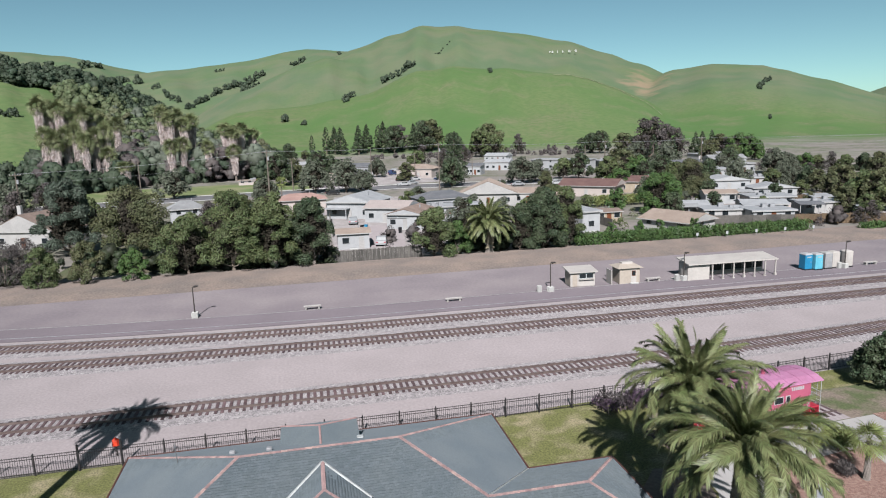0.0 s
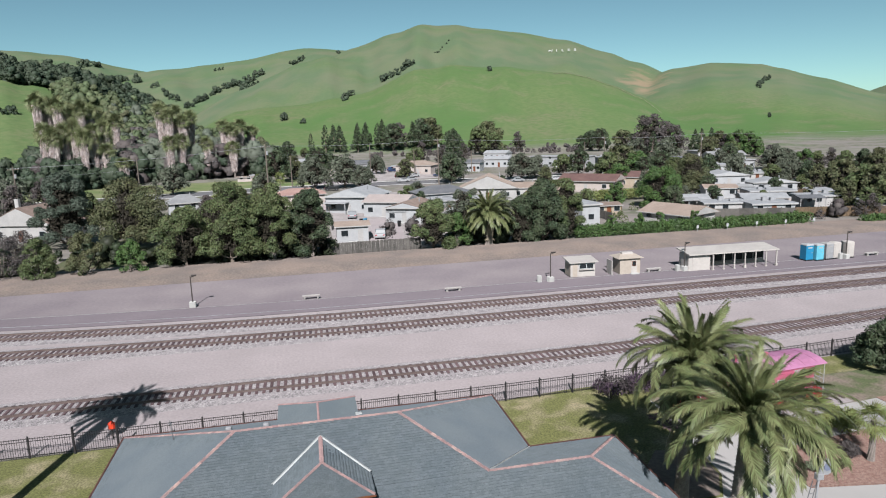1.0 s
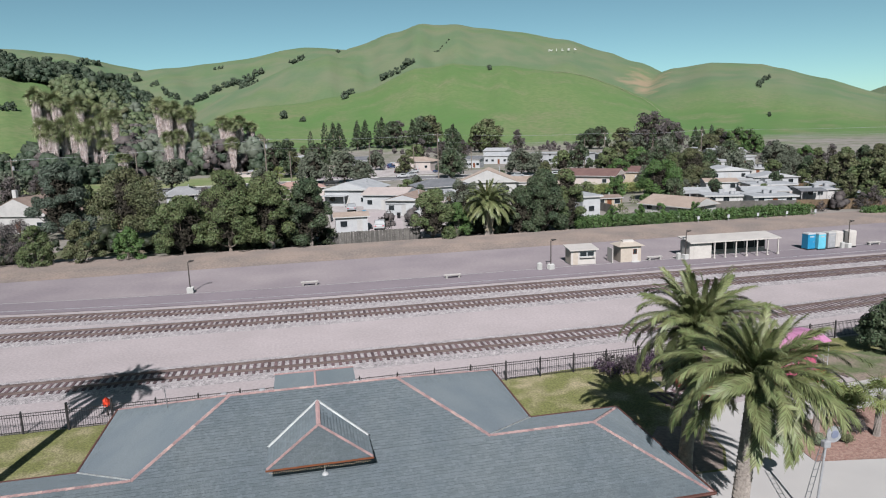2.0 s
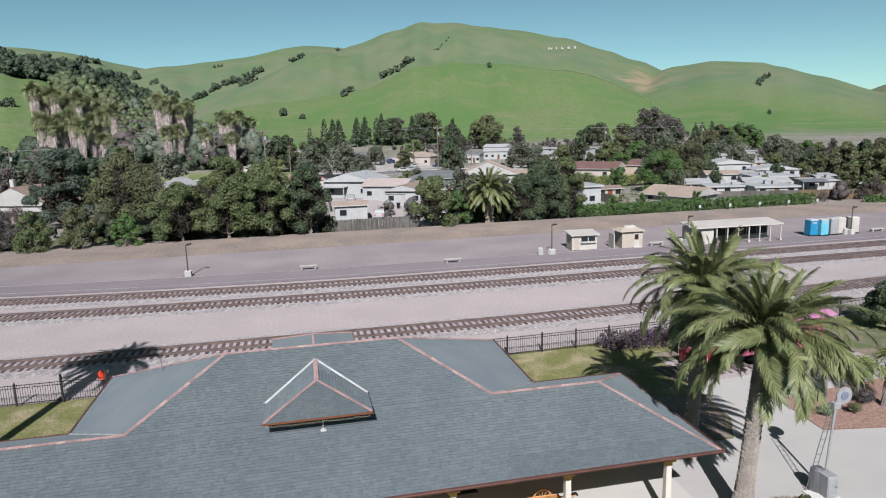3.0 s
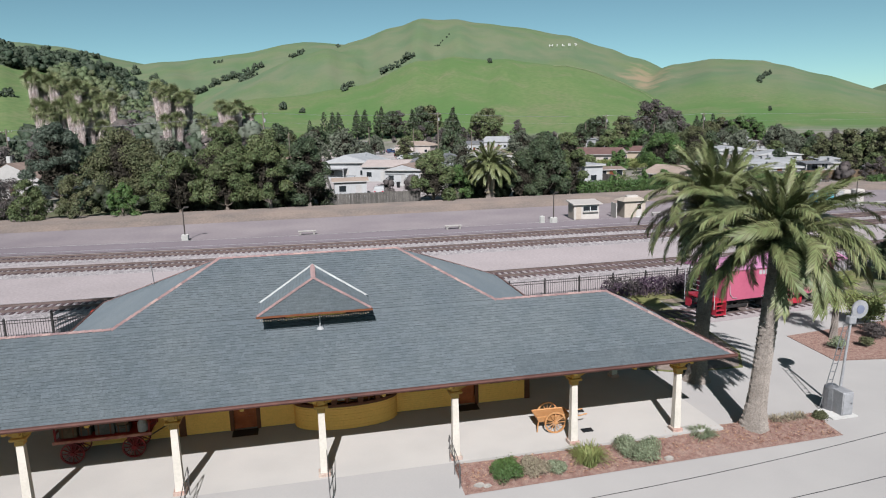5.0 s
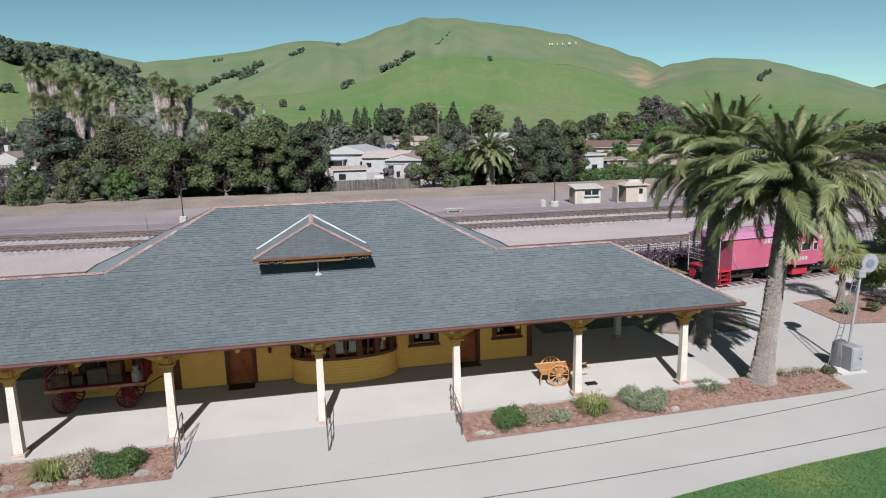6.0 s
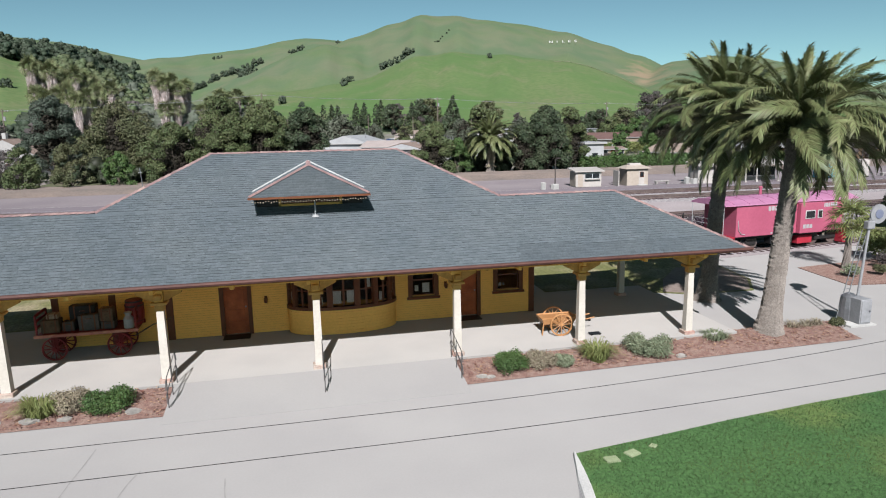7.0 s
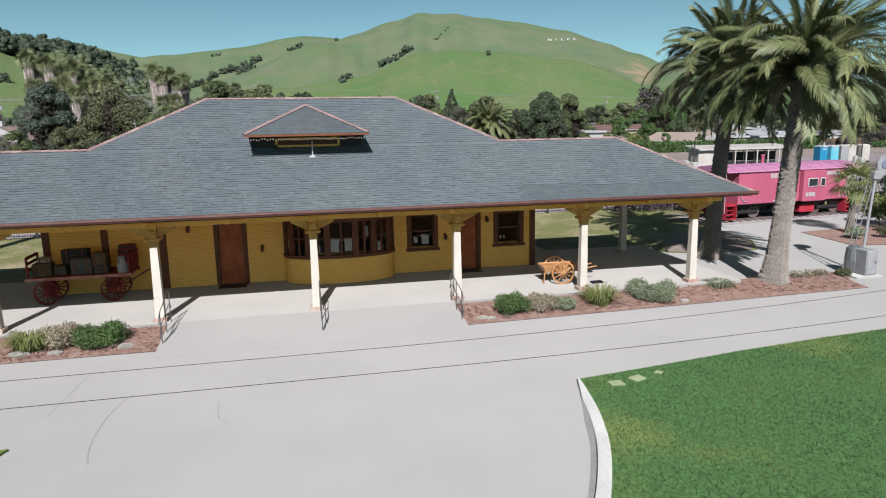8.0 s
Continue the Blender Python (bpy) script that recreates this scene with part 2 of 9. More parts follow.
LEAF = {
    "oak": mat("leaf_oak", (0.064, 0.084, 0.035), 0.6, (0.096, 0.112, 0.048), 0.5, island=0.45, trans=0.05),
    # leaf green darkened to carry the shade under the bank trees
    "shaded_thicket": mat("leaf_shaded_thicket", (0.020, 0.028, 0.014), 0.6, (0.031, 0.039, 0.020), 0.35, island=0.45),
    "dark": mat("leaf_dark", (0.037, 0.054, 0.029), 0.6, (0.060, 0.075, 0.040), 0.5, island=0.55, trans=0.05),
    "grey": mat("leaf_grey", (0.072, 0.083, 0.058), 0.65, (0.100, 0.109, 0.080), 0.35, island=0.4, trans=0.05),
    "olive": mat("leaf_olive", (0.086, 0.086, 0.042), 0.65, (0.072, 0.082, 0.040), 0.35, island=0.42, trans=0.05),
    "bright": mat("leaf_bright", (0.067, 0.112, 0.032), 0.6, (0.053, 0.091, 0.031), 0.6, island=0.4, trans=0.05),
    "lime": mat("leaf_lime", (0.205, 0.222, 0.082), 0.6, (0.165, 0.192, 0.072), 0.6, island=0.35, trans=0.25),
    "sage": mat("leaf_sage", (0.190, 0.225, 0.140), 0.7, (0.230, 0.255, 0.170), 2.0, island=0.35, trans=0.25),
    "straw": mat("leaf_straw", (0.290, 0.245, 0.180), 0.8, (0.240, 0.205, 0.150), 2.0, island=0.3, trans=0.2),
    "purple": mat("leaf_purple", (0.067, 0.039, 0.067), 0.7, (0.062, 0.056, 0.051), 0.5, island=0.45, trans=0.2),
    "russet": mat("leaf_russet", (0.098, 0.080, 0.078), 0.7, (0.080, 0.071, 0.071), 0.5, island=0.4, trans=0.2),
    "fan": mat("leaf_fan", (0.118, 0.138, 0.060), 0.6, (0.165, 0.170, 0.090), 0.3, island=0.5, trans=0.1),
    "palm": mat("leaf_palm", (0.070, 0.088, 0.032), 0.5, (0.150, 0.158, 0.072), 1.1, island=0.5, trans=0.04, spec=0.35),
    "far_oak": mat("leaf_far_oak", (0.060, 0.082, 0.040), 0.65, (0.094, 0.110, 0.056), 0.12, island=0.22),
    "far_dark": mat("leaf_far_dark", (0.027, 0.042, 0.026), 0.65, (0.044, 0.058, 0.036), 0.12, island=0.22),
    "far_grey": mat("leaf_far_grey", (0.074, 0.088, 0.066), 0.65, (0.096, 0.108, 0.084), 0.10, island=0.22),
    "far_olive": mat("leaf_far_olive", (0.090, 0.090, 0.050), 0.65, (0.076, 0.086, 0.048), 0.10, island=0.25),
    "bluish": mat("leaf_bluish", (0.082, 0.101, 0.078), 0.6, (0.066, 0.086, 0.064), 0.5, island=0.4, trans=0.25),
}

# ---- ground and hills: one sheet out to the horizon ----
def curve(points, a):
    """A smooth line through (azimuth, value) pairs."""
    if a <= points[0][0]:
        return points[0][1]
    for (a0, v0), (a1, v1) in zip(points, points[1:]):
        if a <= a1:
            s = (a - a0) / (a1 - a0)
            return v0 + (v1 - v0) * (s * 0.6 + 0.4 * s * s * (3 - 2 * s))
    return points[-1][1]


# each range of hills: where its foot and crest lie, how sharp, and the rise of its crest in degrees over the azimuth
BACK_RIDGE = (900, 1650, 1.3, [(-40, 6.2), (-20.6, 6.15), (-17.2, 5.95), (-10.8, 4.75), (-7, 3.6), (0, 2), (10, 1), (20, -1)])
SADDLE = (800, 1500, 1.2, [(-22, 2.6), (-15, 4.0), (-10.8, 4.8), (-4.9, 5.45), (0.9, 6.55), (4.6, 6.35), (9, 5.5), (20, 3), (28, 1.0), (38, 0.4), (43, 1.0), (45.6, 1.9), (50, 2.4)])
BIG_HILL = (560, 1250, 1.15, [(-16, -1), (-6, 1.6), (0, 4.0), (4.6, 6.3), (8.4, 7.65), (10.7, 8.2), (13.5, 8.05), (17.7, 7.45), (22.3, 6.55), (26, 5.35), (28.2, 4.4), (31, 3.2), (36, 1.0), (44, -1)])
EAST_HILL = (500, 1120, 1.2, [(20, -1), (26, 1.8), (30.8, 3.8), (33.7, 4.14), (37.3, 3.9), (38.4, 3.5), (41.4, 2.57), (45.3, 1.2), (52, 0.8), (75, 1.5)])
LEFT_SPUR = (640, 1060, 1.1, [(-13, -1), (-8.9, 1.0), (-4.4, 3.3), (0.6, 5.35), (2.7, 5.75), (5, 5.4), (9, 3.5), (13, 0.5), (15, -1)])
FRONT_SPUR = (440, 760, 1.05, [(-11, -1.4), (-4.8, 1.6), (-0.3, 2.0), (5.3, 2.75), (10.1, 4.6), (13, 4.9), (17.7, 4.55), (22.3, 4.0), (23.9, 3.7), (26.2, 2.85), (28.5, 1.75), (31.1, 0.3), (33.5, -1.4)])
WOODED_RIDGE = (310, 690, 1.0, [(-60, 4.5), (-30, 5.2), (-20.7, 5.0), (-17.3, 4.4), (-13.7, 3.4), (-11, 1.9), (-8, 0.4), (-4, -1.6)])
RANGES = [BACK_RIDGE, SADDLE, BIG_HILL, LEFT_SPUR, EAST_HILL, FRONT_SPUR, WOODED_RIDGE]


def land(x, y):
    """Height of the ground."""
    r = math.hypot(x, y)
    if r < 300:
        return 0.0
    a = math.degrees(math.atan2(x, y))
    if a > 110 or a < -100:
        return 0.0
    z, at = 0.0, 0.0
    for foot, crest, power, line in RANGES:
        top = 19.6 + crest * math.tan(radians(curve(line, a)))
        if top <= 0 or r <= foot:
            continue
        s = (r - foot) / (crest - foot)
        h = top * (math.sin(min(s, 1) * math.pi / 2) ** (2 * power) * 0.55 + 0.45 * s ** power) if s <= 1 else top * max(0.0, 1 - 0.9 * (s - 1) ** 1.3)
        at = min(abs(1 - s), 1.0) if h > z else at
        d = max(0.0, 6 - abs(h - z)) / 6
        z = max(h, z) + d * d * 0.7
    fade = min(1.0, (75 + 35 - abs(a - 10)) / 30)
    calm = 0.18 + 0.82 * min(1.0, at / 0.35)  # smoother towards the crests
    rough = noise.fractal((x / 170, y / 170, 3.1), 1.0, 2.1, 4) * min(9.0, z * 0.08) * calm
    rough += noise.noise((a * 0.55, r / 500, 7.0)) * min(12.0, z * 0.10) * calm
    return max(0.0, (z + rough) * max(0.0, fade))


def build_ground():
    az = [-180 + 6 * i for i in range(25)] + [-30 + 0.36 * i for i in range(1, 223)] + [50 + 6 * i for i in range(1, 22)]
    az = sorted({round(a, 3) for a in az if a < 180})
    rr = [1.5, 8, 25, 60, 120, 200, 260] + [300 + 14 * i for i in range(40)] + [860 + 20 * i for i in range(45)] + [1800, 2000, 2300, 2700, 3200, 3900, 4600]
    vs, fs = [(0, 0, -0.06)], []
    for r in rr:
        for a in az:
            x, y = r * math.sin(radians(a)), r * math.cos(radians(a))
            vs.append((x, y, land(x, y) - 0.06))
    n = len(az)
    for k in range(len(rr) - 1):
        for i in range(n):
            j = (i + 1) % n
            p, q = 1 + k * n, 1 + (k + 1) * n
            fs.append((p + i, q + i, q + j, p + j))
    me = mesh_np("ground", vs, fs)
    mid = bmesh.new()
    mid.from_mesh(me)
    mid.verts.ensure_lookup_table()
    for i in range(n):
        mid.faces.new((mid.verts[0], mid.verts[1 + i], mid.verts[1 + (i + 1) % n]))
    bmesh.ops.recalc_face_normals(mid, faces=mid.faces)
    for f in mid.faces:
        f.smooth = True
    mid.to_mesh(me)
    mid.free()
    ob = hung("ground", me, ground_material())
    return tagged(ob, "bare town soil rising into grassy green hills", "ground", kind="structure")


def ground_material():
    m = bpy.data.materials.new("soil_and_grass")
    m.use_nodes = True
    N, L = m.node_tree.nodes, m.node_tree.links
    b = N["Principled BSDF"]
    b.inputs["Roughness"].default_value = 0.95
    b.inputs["Diffuse Roughness"].default_value = 0.25
    b.inputs["Specular IOR Level"].default_value = 0.1
    geo = N.new("ShaderNodeNewGeometry")
    sep = N.new("ShaderNodeSeparateXYZ")
    L.new(geo.outputs["Position"], sep.inputs[0])

    def nz(s, d=5.0):
        t = N.new("ShaderNodeTexNoise")
        t.inputs["Scale"].default_value, t.inputs["Detail"].default_value = s, d
        L.new(geo.outputs["Position"], t.inputs["Vector"])
        return t.outputs["Fac"]

    def rng(src, a, z, c=0.0, d=1.0):
        r = N.new("ShaderNodeMapRange")
        for i, v in zip((1, 2, 3, 4), (a, z, c, d)):
            r.inputs[i].default_value = v
        L.new(src, r.inputs[0])
        return r.outputs[0]

    def mix(f, a, c):
        x = N.new("ShaderNodeMix")
        x.data_type = "RGBA"
        for sock, v in ((x.inputs[0], f), (x.inputs[6], a), (x.inputs[7], c)):
            if isinstance(v, tuple):
                sock.default_value = (*v, 1)
            else:
                L.new(v, sock)
        return x.outputs[2]

    grass = mix(rng(nz(0.007, 6.0), 0.40, 0.60), (0.069, 0.129, 0.043), (0.108, 0.142, 0.061))
    grass = mix(rng(nz(0.03, 6.0), 0.48, 0.72), grass, (0.134, 0.139, 0.078))
    grass = mix(rng(nz(0.25, 4.0), 0.35, 0.75), grass, (0.074, 0.121, 0.047))
    # the slopes farther off are browner, their colour shifted blue-green for haze
    far_tint = N.new("ShaderNodeMath")
    far_tint.operation = "MULTIPLY"
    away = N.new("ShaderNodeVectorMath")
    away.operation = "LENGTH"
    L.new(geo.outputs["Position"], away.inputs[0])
    L.new(rng(away.outputs["Value"], 730, 900, 0.0, 0.9), far_tint.inputs[0])
    L.new(rng(nz(0.010, 4.0), 0.25, 0.55, 0.45, 1.0), far_tint.inputs[1])
    grass = mix(far_tint.outputs[0], grass, mix(rng(nz(0.018, 6.0), 0.40, 0.60), (0.086, 0.122, 0.072), (0.116, 0.131, 0.084)))
    town = mix(rng(nz(0.05, 5.0), 0.4, 0.62), (0.187, 0.168, 0.160), (0.109, 0.115, 0.082))
    town = mix(rng(nz(0.4, 5.0), 0.45, 0.75), town, (0.234, 0.203, 0.187))
    edge = N.new("ShaderNodeMath")
    edge.operation = "ADD"
    L.new(sep.outputs[2], edge.inputs[0])
    L.new(rng(nz(0.02, 3.0), 0, 1, -3, 3), edge.inputs[1])
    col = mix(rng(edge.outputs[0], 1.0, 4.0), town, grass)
    # a bare slip on the hillside
    off = N.new("ShaderNodeVectorMath")
    off.operation = "SUBTRACT"
    L.new(geo.outputs["Position"], off.inputs[0])
    off.inputs[1].default_value = SLIP
    turned = N.new("ShaderNodeVectorRotate")
    turned.rotation_type = "Z_AXIS"
    turned.inputs["Angle"].default_value = radians(28.8)
    L.new(off.outputs[0], turned.inputs["Vector"])
    squash = N.new("ShaderNodeVectorMath")
    squash.operation = "MULTIPLY"
    L.new(turned.outputs[0], squash.inputs[0])
    squash.inputs[1].default_value = (1.0, 0.28, 0.5)
    dist = N.new("ShaderNodeVectorMath")
    dist.operation = "LENGTH"
    L.new(squash.outputs[0], dist.inputs[0])
    wob = N.new("ShaderNodeMath")
    wob.operation = "MULTIPLY_ADD"
    L.new(nz(0.04, 5.0), wob.inputs[0])
    wob.inputs[1].default_value = -90
    L.new(dist.outputs["Value"], wob.inputs[2])
    col = mix(rng(wob.outputs[0], -12, -42, 0.0, 0.62), col, (0.275, 0.185, 0.130))
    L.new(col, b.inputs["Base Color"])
    bp = N.new("ShaderNodeBump")
    bp.inputs["Strength"].default_value, bp.inputs["Distance"].default_value = 0.6, 1.2
    L.new(nz(0.12, 6.0), bp.inputs["Height"])
    L.new(bp.outputs[0], b.inputs["Normal"])
    return m


SLIP = (472.0, 859.0, 78.0)
build_ground()


def hill_track(line, width, label):
    """A worn, paler path over the hillside through points of bearing and distance."""
    pts = []
    for (a0, r0), (a1, r1) in zip(line, line[1:]):
        for i in range(24):
            f = i / 24
            a, r = radians(a0 + (a1 - a0) * f), r0 + (r1 - r0) * f + 2.5 * math.sin(i * 0.9 + a0)
            pts.append(Vector((r * math.sin(a), r * math.cos(a), 0)))
    v, f = [], []
    for i, p in enumerate(pts):
        d = (pts[min(i + 1, len(pts) - 1)] - pts[max(i - 1, 0)]).normalized()
        side = Vector((-d.y, d.x, 0)) * width * (0.35 + 0.15 * math.sin(i * 0.7))
        for q in (p - side, p + side):
            v.append((q.x, q.y, land(q.x, q.y) + 0.35))
        if i:
            f.append((2 * i - 2, 2 * i, 2 * i + 1, 2 * i - 1))
    tagged(hung("hill_track", mesh_np("hill_track", v, f), TRACK_GRASS), label, "path", kind="structure")


TRACK_GRASS = mat("track_grass", (0.165, 0.170, 0.105), 0.95, (0.110, 0.140, 0.070), 0.08, 0.2, 1.0, thresh=(0.45, 0.7))
hill_track([(21.5, 742), (24.0, 745), (26.2, 740), (28.5, 725), (30.2, 690)], 4.0, "pale worn path down the crest of a grassy spur")


# ---- the yard: pavings, ballast and tracks ----
def wander(y0, k, x):
    """How a line along the railway bends away: at its west end for k above nought, at its east end below."""
    return y0 + k * max(0.0, 10 - x) ** 2 if k >= 0 else y0 - k * max(0.0, x - 10) ** 2


def strip(name, material, lo, hi, z, label, category, x0=-75, x1=150, step=5, hump=0.0):
    """A ribbon along the railway between two bending lines; hump raises its middle."""
    bm = bmesh.new()
    rows = []
    for i in range(int((x1 - x0) / step) + 1):
        x = x0 + i * step
        a, b = wander(*lo, x), wander(*hi, x)
        rows.append([bm.verts.new((x, a + (b - a) * s, z + hump * h)) for s, h in ((0, 0), (0.25, 1), (0.75, 1), (1, 0))])
    for p, q in zip(rows, rows[1:]):
        for i in range(3):
            bm.faces.new((p[i], q[i], q[i + 1], p[i + 1]))
    return tagged(part(name, bm, material), label, category, kind="structure")


strip("gravel_yard", M["gravel"], (40.0, 0.0), (68.5, 0.0019), 0.0, "pale trodden gravel between the railway tracks", "ground")
strip("paved_yard", M["asphalt"], (67.9, 0.0019), (90.0, 0.0), 0.012, "wide worn grey asphalt yard beside the railway", "pavement")
strip("station_platform", M["asphalt_dark"], (66.3, 0.0018), (71.5, 0.0015), 0.05, "low dark asphalt platform beside the railway tracks", "pavement")
strip("painted_line", M["white"], (67.45, 0.0018), (67.58, 0.0018), 0.058, "thin worn white line along the platform edge", "line")
strip("painted_line", M["off_white"], (71.3, 0.0015), (71.42, 0.0015), 0.058, "thin faded white line along the platform", "line")
strip("dirt_verge", M["dirt"], (85.2, 0.0), (97.5, 0.0), 0.02, "bare brown dirt bank below the garden fences", "ground", hump=0.5)

TRACKS = [(46.75, -0.001), (58.6, 0.0012), (63.35, 0.0019)]
GAUGE = 1.52


def railway_track(y0, k, near):
    t = thing("railway_track", "rusty steel rails on dark timber sleepers in pale ballast", "railway track", kind="structure", group="railway tracks")
    bm = bmesh.new()
    rows = []
    for i in range(46):
        x = -75 + 5 * i
        y = wander(y0, k, x)
        rows.append([bm.verts.new((x, y + d, h)) for d, h in ((-2.3, 0.0), (-1.5, 0.13), (1.5, 0.13), (2.3, 0.0))])
    for p, q in zip(rows, rows[1:]):
        for i in range(3):
            bm.faces.new((p[i], q[i], q[i + 1], p[i + 1]))
    part("ballast_bed", bm, M["ballast"], t)
    for s in (-0.5, 0.5):
        bm = bmesh.new()
        rows = []
        for i in range(91):
            x = -75 + 2.5 * i
            y = wander(y0, k, x) + s * GAUGE
            rows.append([bm.verts.new((x, y + d, h)) for d, h in ((-0.075, 0.17), (-0.075, 0.19), (-0.02, 0.21), (-0.02, 0.28), (-0.037, 0.29), (-0.037, 0.325), (0.037, 0.325), (0.037, 0.29), (0.02, 0.28), (0.02, 0.21), (0.075, 0.19), (0.075, 0.17))])
        for p, q in zip(rows, rows[1:]):
            for i in range(11):
                bm.faces.new((p[i], p[i + 1], q[i + 1], q[i]))
        part("rail", bm, M["rail"], t)
    tie = bmesh.new()
    box(tie, -0.115, 0.115, -1.3, 1.3, 0.06, 0.175, bevel=0.015)
    tie_me = bpy.data.meshes.new("sleeper")
    tie.to_mesh(tie_me)
    tie.free()
    tie_me.materials.append(M["tie"])
    rng = random.Random(int(y0 * 10))
    verts, faces = [], []
    for i in range(440):
        x = -72 + 0.5 * i + rng.uniform(-0.03, 0.03)
        y = wander(y0, k, x) + rng.uniform(-0.06, 0.06)
        slope = wander(y0, k, x + 0.5) - wander(y0, k, x - 0.5)
        turn = slope + rng.uniform(-0.02, 0.02)
        if near and -20 < x < 62:
            o = hung("sleeper", tie_me, None, t)
            o.matrix_basis = Matrix.Translation((x, y, rng.uniform(-0.01, 0.01))) @ Matrix.Rotation(turn, 4, "Z")
        else:
            c, s = math.cos(turn), math.sin(turn)
            b0 = len(verts)
            for dz in (0.06, 0.175):
                for dx, dy in ((-0.115, -1.3), (0.115, -1.3), (0.115, 1.3), (-0.115, 1.3)):
                    verts.append((x + dx * c - dy * s, y + dx * s + dy * c, dz))
            faces += [(b0 + 4, b0 + 5, b0 + 6, b0 + 7)] + [(b0 + q, b0 + (q + 1) % 4, b0 + 4 + (q + 1) % 4, b0 + 4 + q) for q in range(4)]
    tagged(hung("sleepers", mesh_np("sleepers", verts, faces), M["tie"], t), kind="stuff")


for i, (y0, k) in enumerate(TRACKS):
    railway_track(y0, k, i == 0)


# ---- the forecourt ----
GRASS = mat("lawn", (0.040, 0.086, 0.028), 0.85, (0.092, 0.118, 0.034), 0.28, 0.3, 14, 0.02, 40, thresh=(0.52, 0.72))
DRY_GRASS = mat("dry_lawn", (0.088, 0.090, 0.034), 0.9, (0.170, 0.146, 0.092), 0.55, 0.4, 9, 0.03, 30, thresh=(0.46, 0.68))
sheet("forecourt", [(-60, -30), (60, -30), (60, 19), (24, 25.3), (24.4, 29.0), (36, 30.4), (36, 33.4), (22.3, 32.4), (21.8, 37.4), (21.3, 32.4), (20.6, 27.6), (19.4, 25.7), (16.4, 25.8), (14.4, 26.9), (-16.0, 26.9), (-16.0, 23), (-60, 21)], 0.0, 0.15, M["concrete"], "bright pale concrete forecourt with thin joints", "pavement")


def groove(pts, w=0.02, material=None, label="thin dark joint across the pale concrete"):
    bm = bmesh.new()
    rows = []
    for i, p in enumerate(pts):
        a, b = Vector(pts[max(i - 1, 0)]), Vector(pts[min(i + 1, len(pts) - 1)])
        d = (b - a).normalized()
        n2 = Vector((-d.y, d.x)) * w
        rows.append([bm.verts.new((p[0] + s * n2.x, p[1] + s * n2.y, 0.004)) for s in (-1, 1)])
    for p, q in zip(rows, rows[1:]):
        bm.faces.new((p[0], q[0], q[1], p[1]))
    return tagged(part("paving_joint", bm, material or M["black"]), label, "joint", kind="structure")


groove([(x, 17.15 + 0.0042 * max(0, x - 1) ** 2 + 0.001 * x) for x in range(-14, 40, 2)], 0.016)
groove([(x, 15.4 + 0.0034 * max(0, x - 2) ** 2) for x in range(-14, 40, 2)], 0.016)

FAINT = mat("worn_mark", (0.185, 0.178, 0.174), 0.85, (0.205, 0.197, 0.192), 3.0)
groove([(-4.2 + 0.55 * (1 - math.cos(u)) - 0.05, 13.9 - 1.9 * math.sin(u)) for u in [-1.0 + 0.12 * i for i in range(17)]], 0.014, FAINT, "faint curved crack in the pale concrete")
groove([(-2.1, 14.7), (-2.06, 14.2), (-2.0, 13.75), (-1.8, 13.55)], 0.012, FAINT, "faint hairline crack in the pale concrete")
groove([(-5.45, 14.7), (-5.42, 15.3), (-5.36, 16.0), (-5.3, 16.9)], 0.010, FAINT, "faint hairline crack in the pale concrete")


def lawn_outline():
    pts = [(5.72, 13.78)]
    pts += [(8, 14.1), (10.2, 14.45), (13, 14.8), (17, 15.15), (24, 15.3), (45, 15.4), (45, -20), (1.0, -20), (0.6, 0.0), (1.6, 4.2), (2.7, 6.6), (3.6, 8.2), (4.3, 9.35), (4.95, 10.7), (5.35, 11.9), (5.6, 13.0)]
    return pts


def lawn(name, pts, label, z=0.05):
    return sheet(name, pts, z, 0.1, GRASS, label, "lawn")


lawn("lawn", lawn_outline(), "dense green mown lawn beside the forecourt")
lawn("lawn", [(-5.62, 13.3), (-6.0, 12.3), (-6.2, 11), (-6.3, 8), (-6.0, 0), (-40, 0), (-40, 12.6), (-10, 13.2)], "green mown lawn at the forecourt's edge")


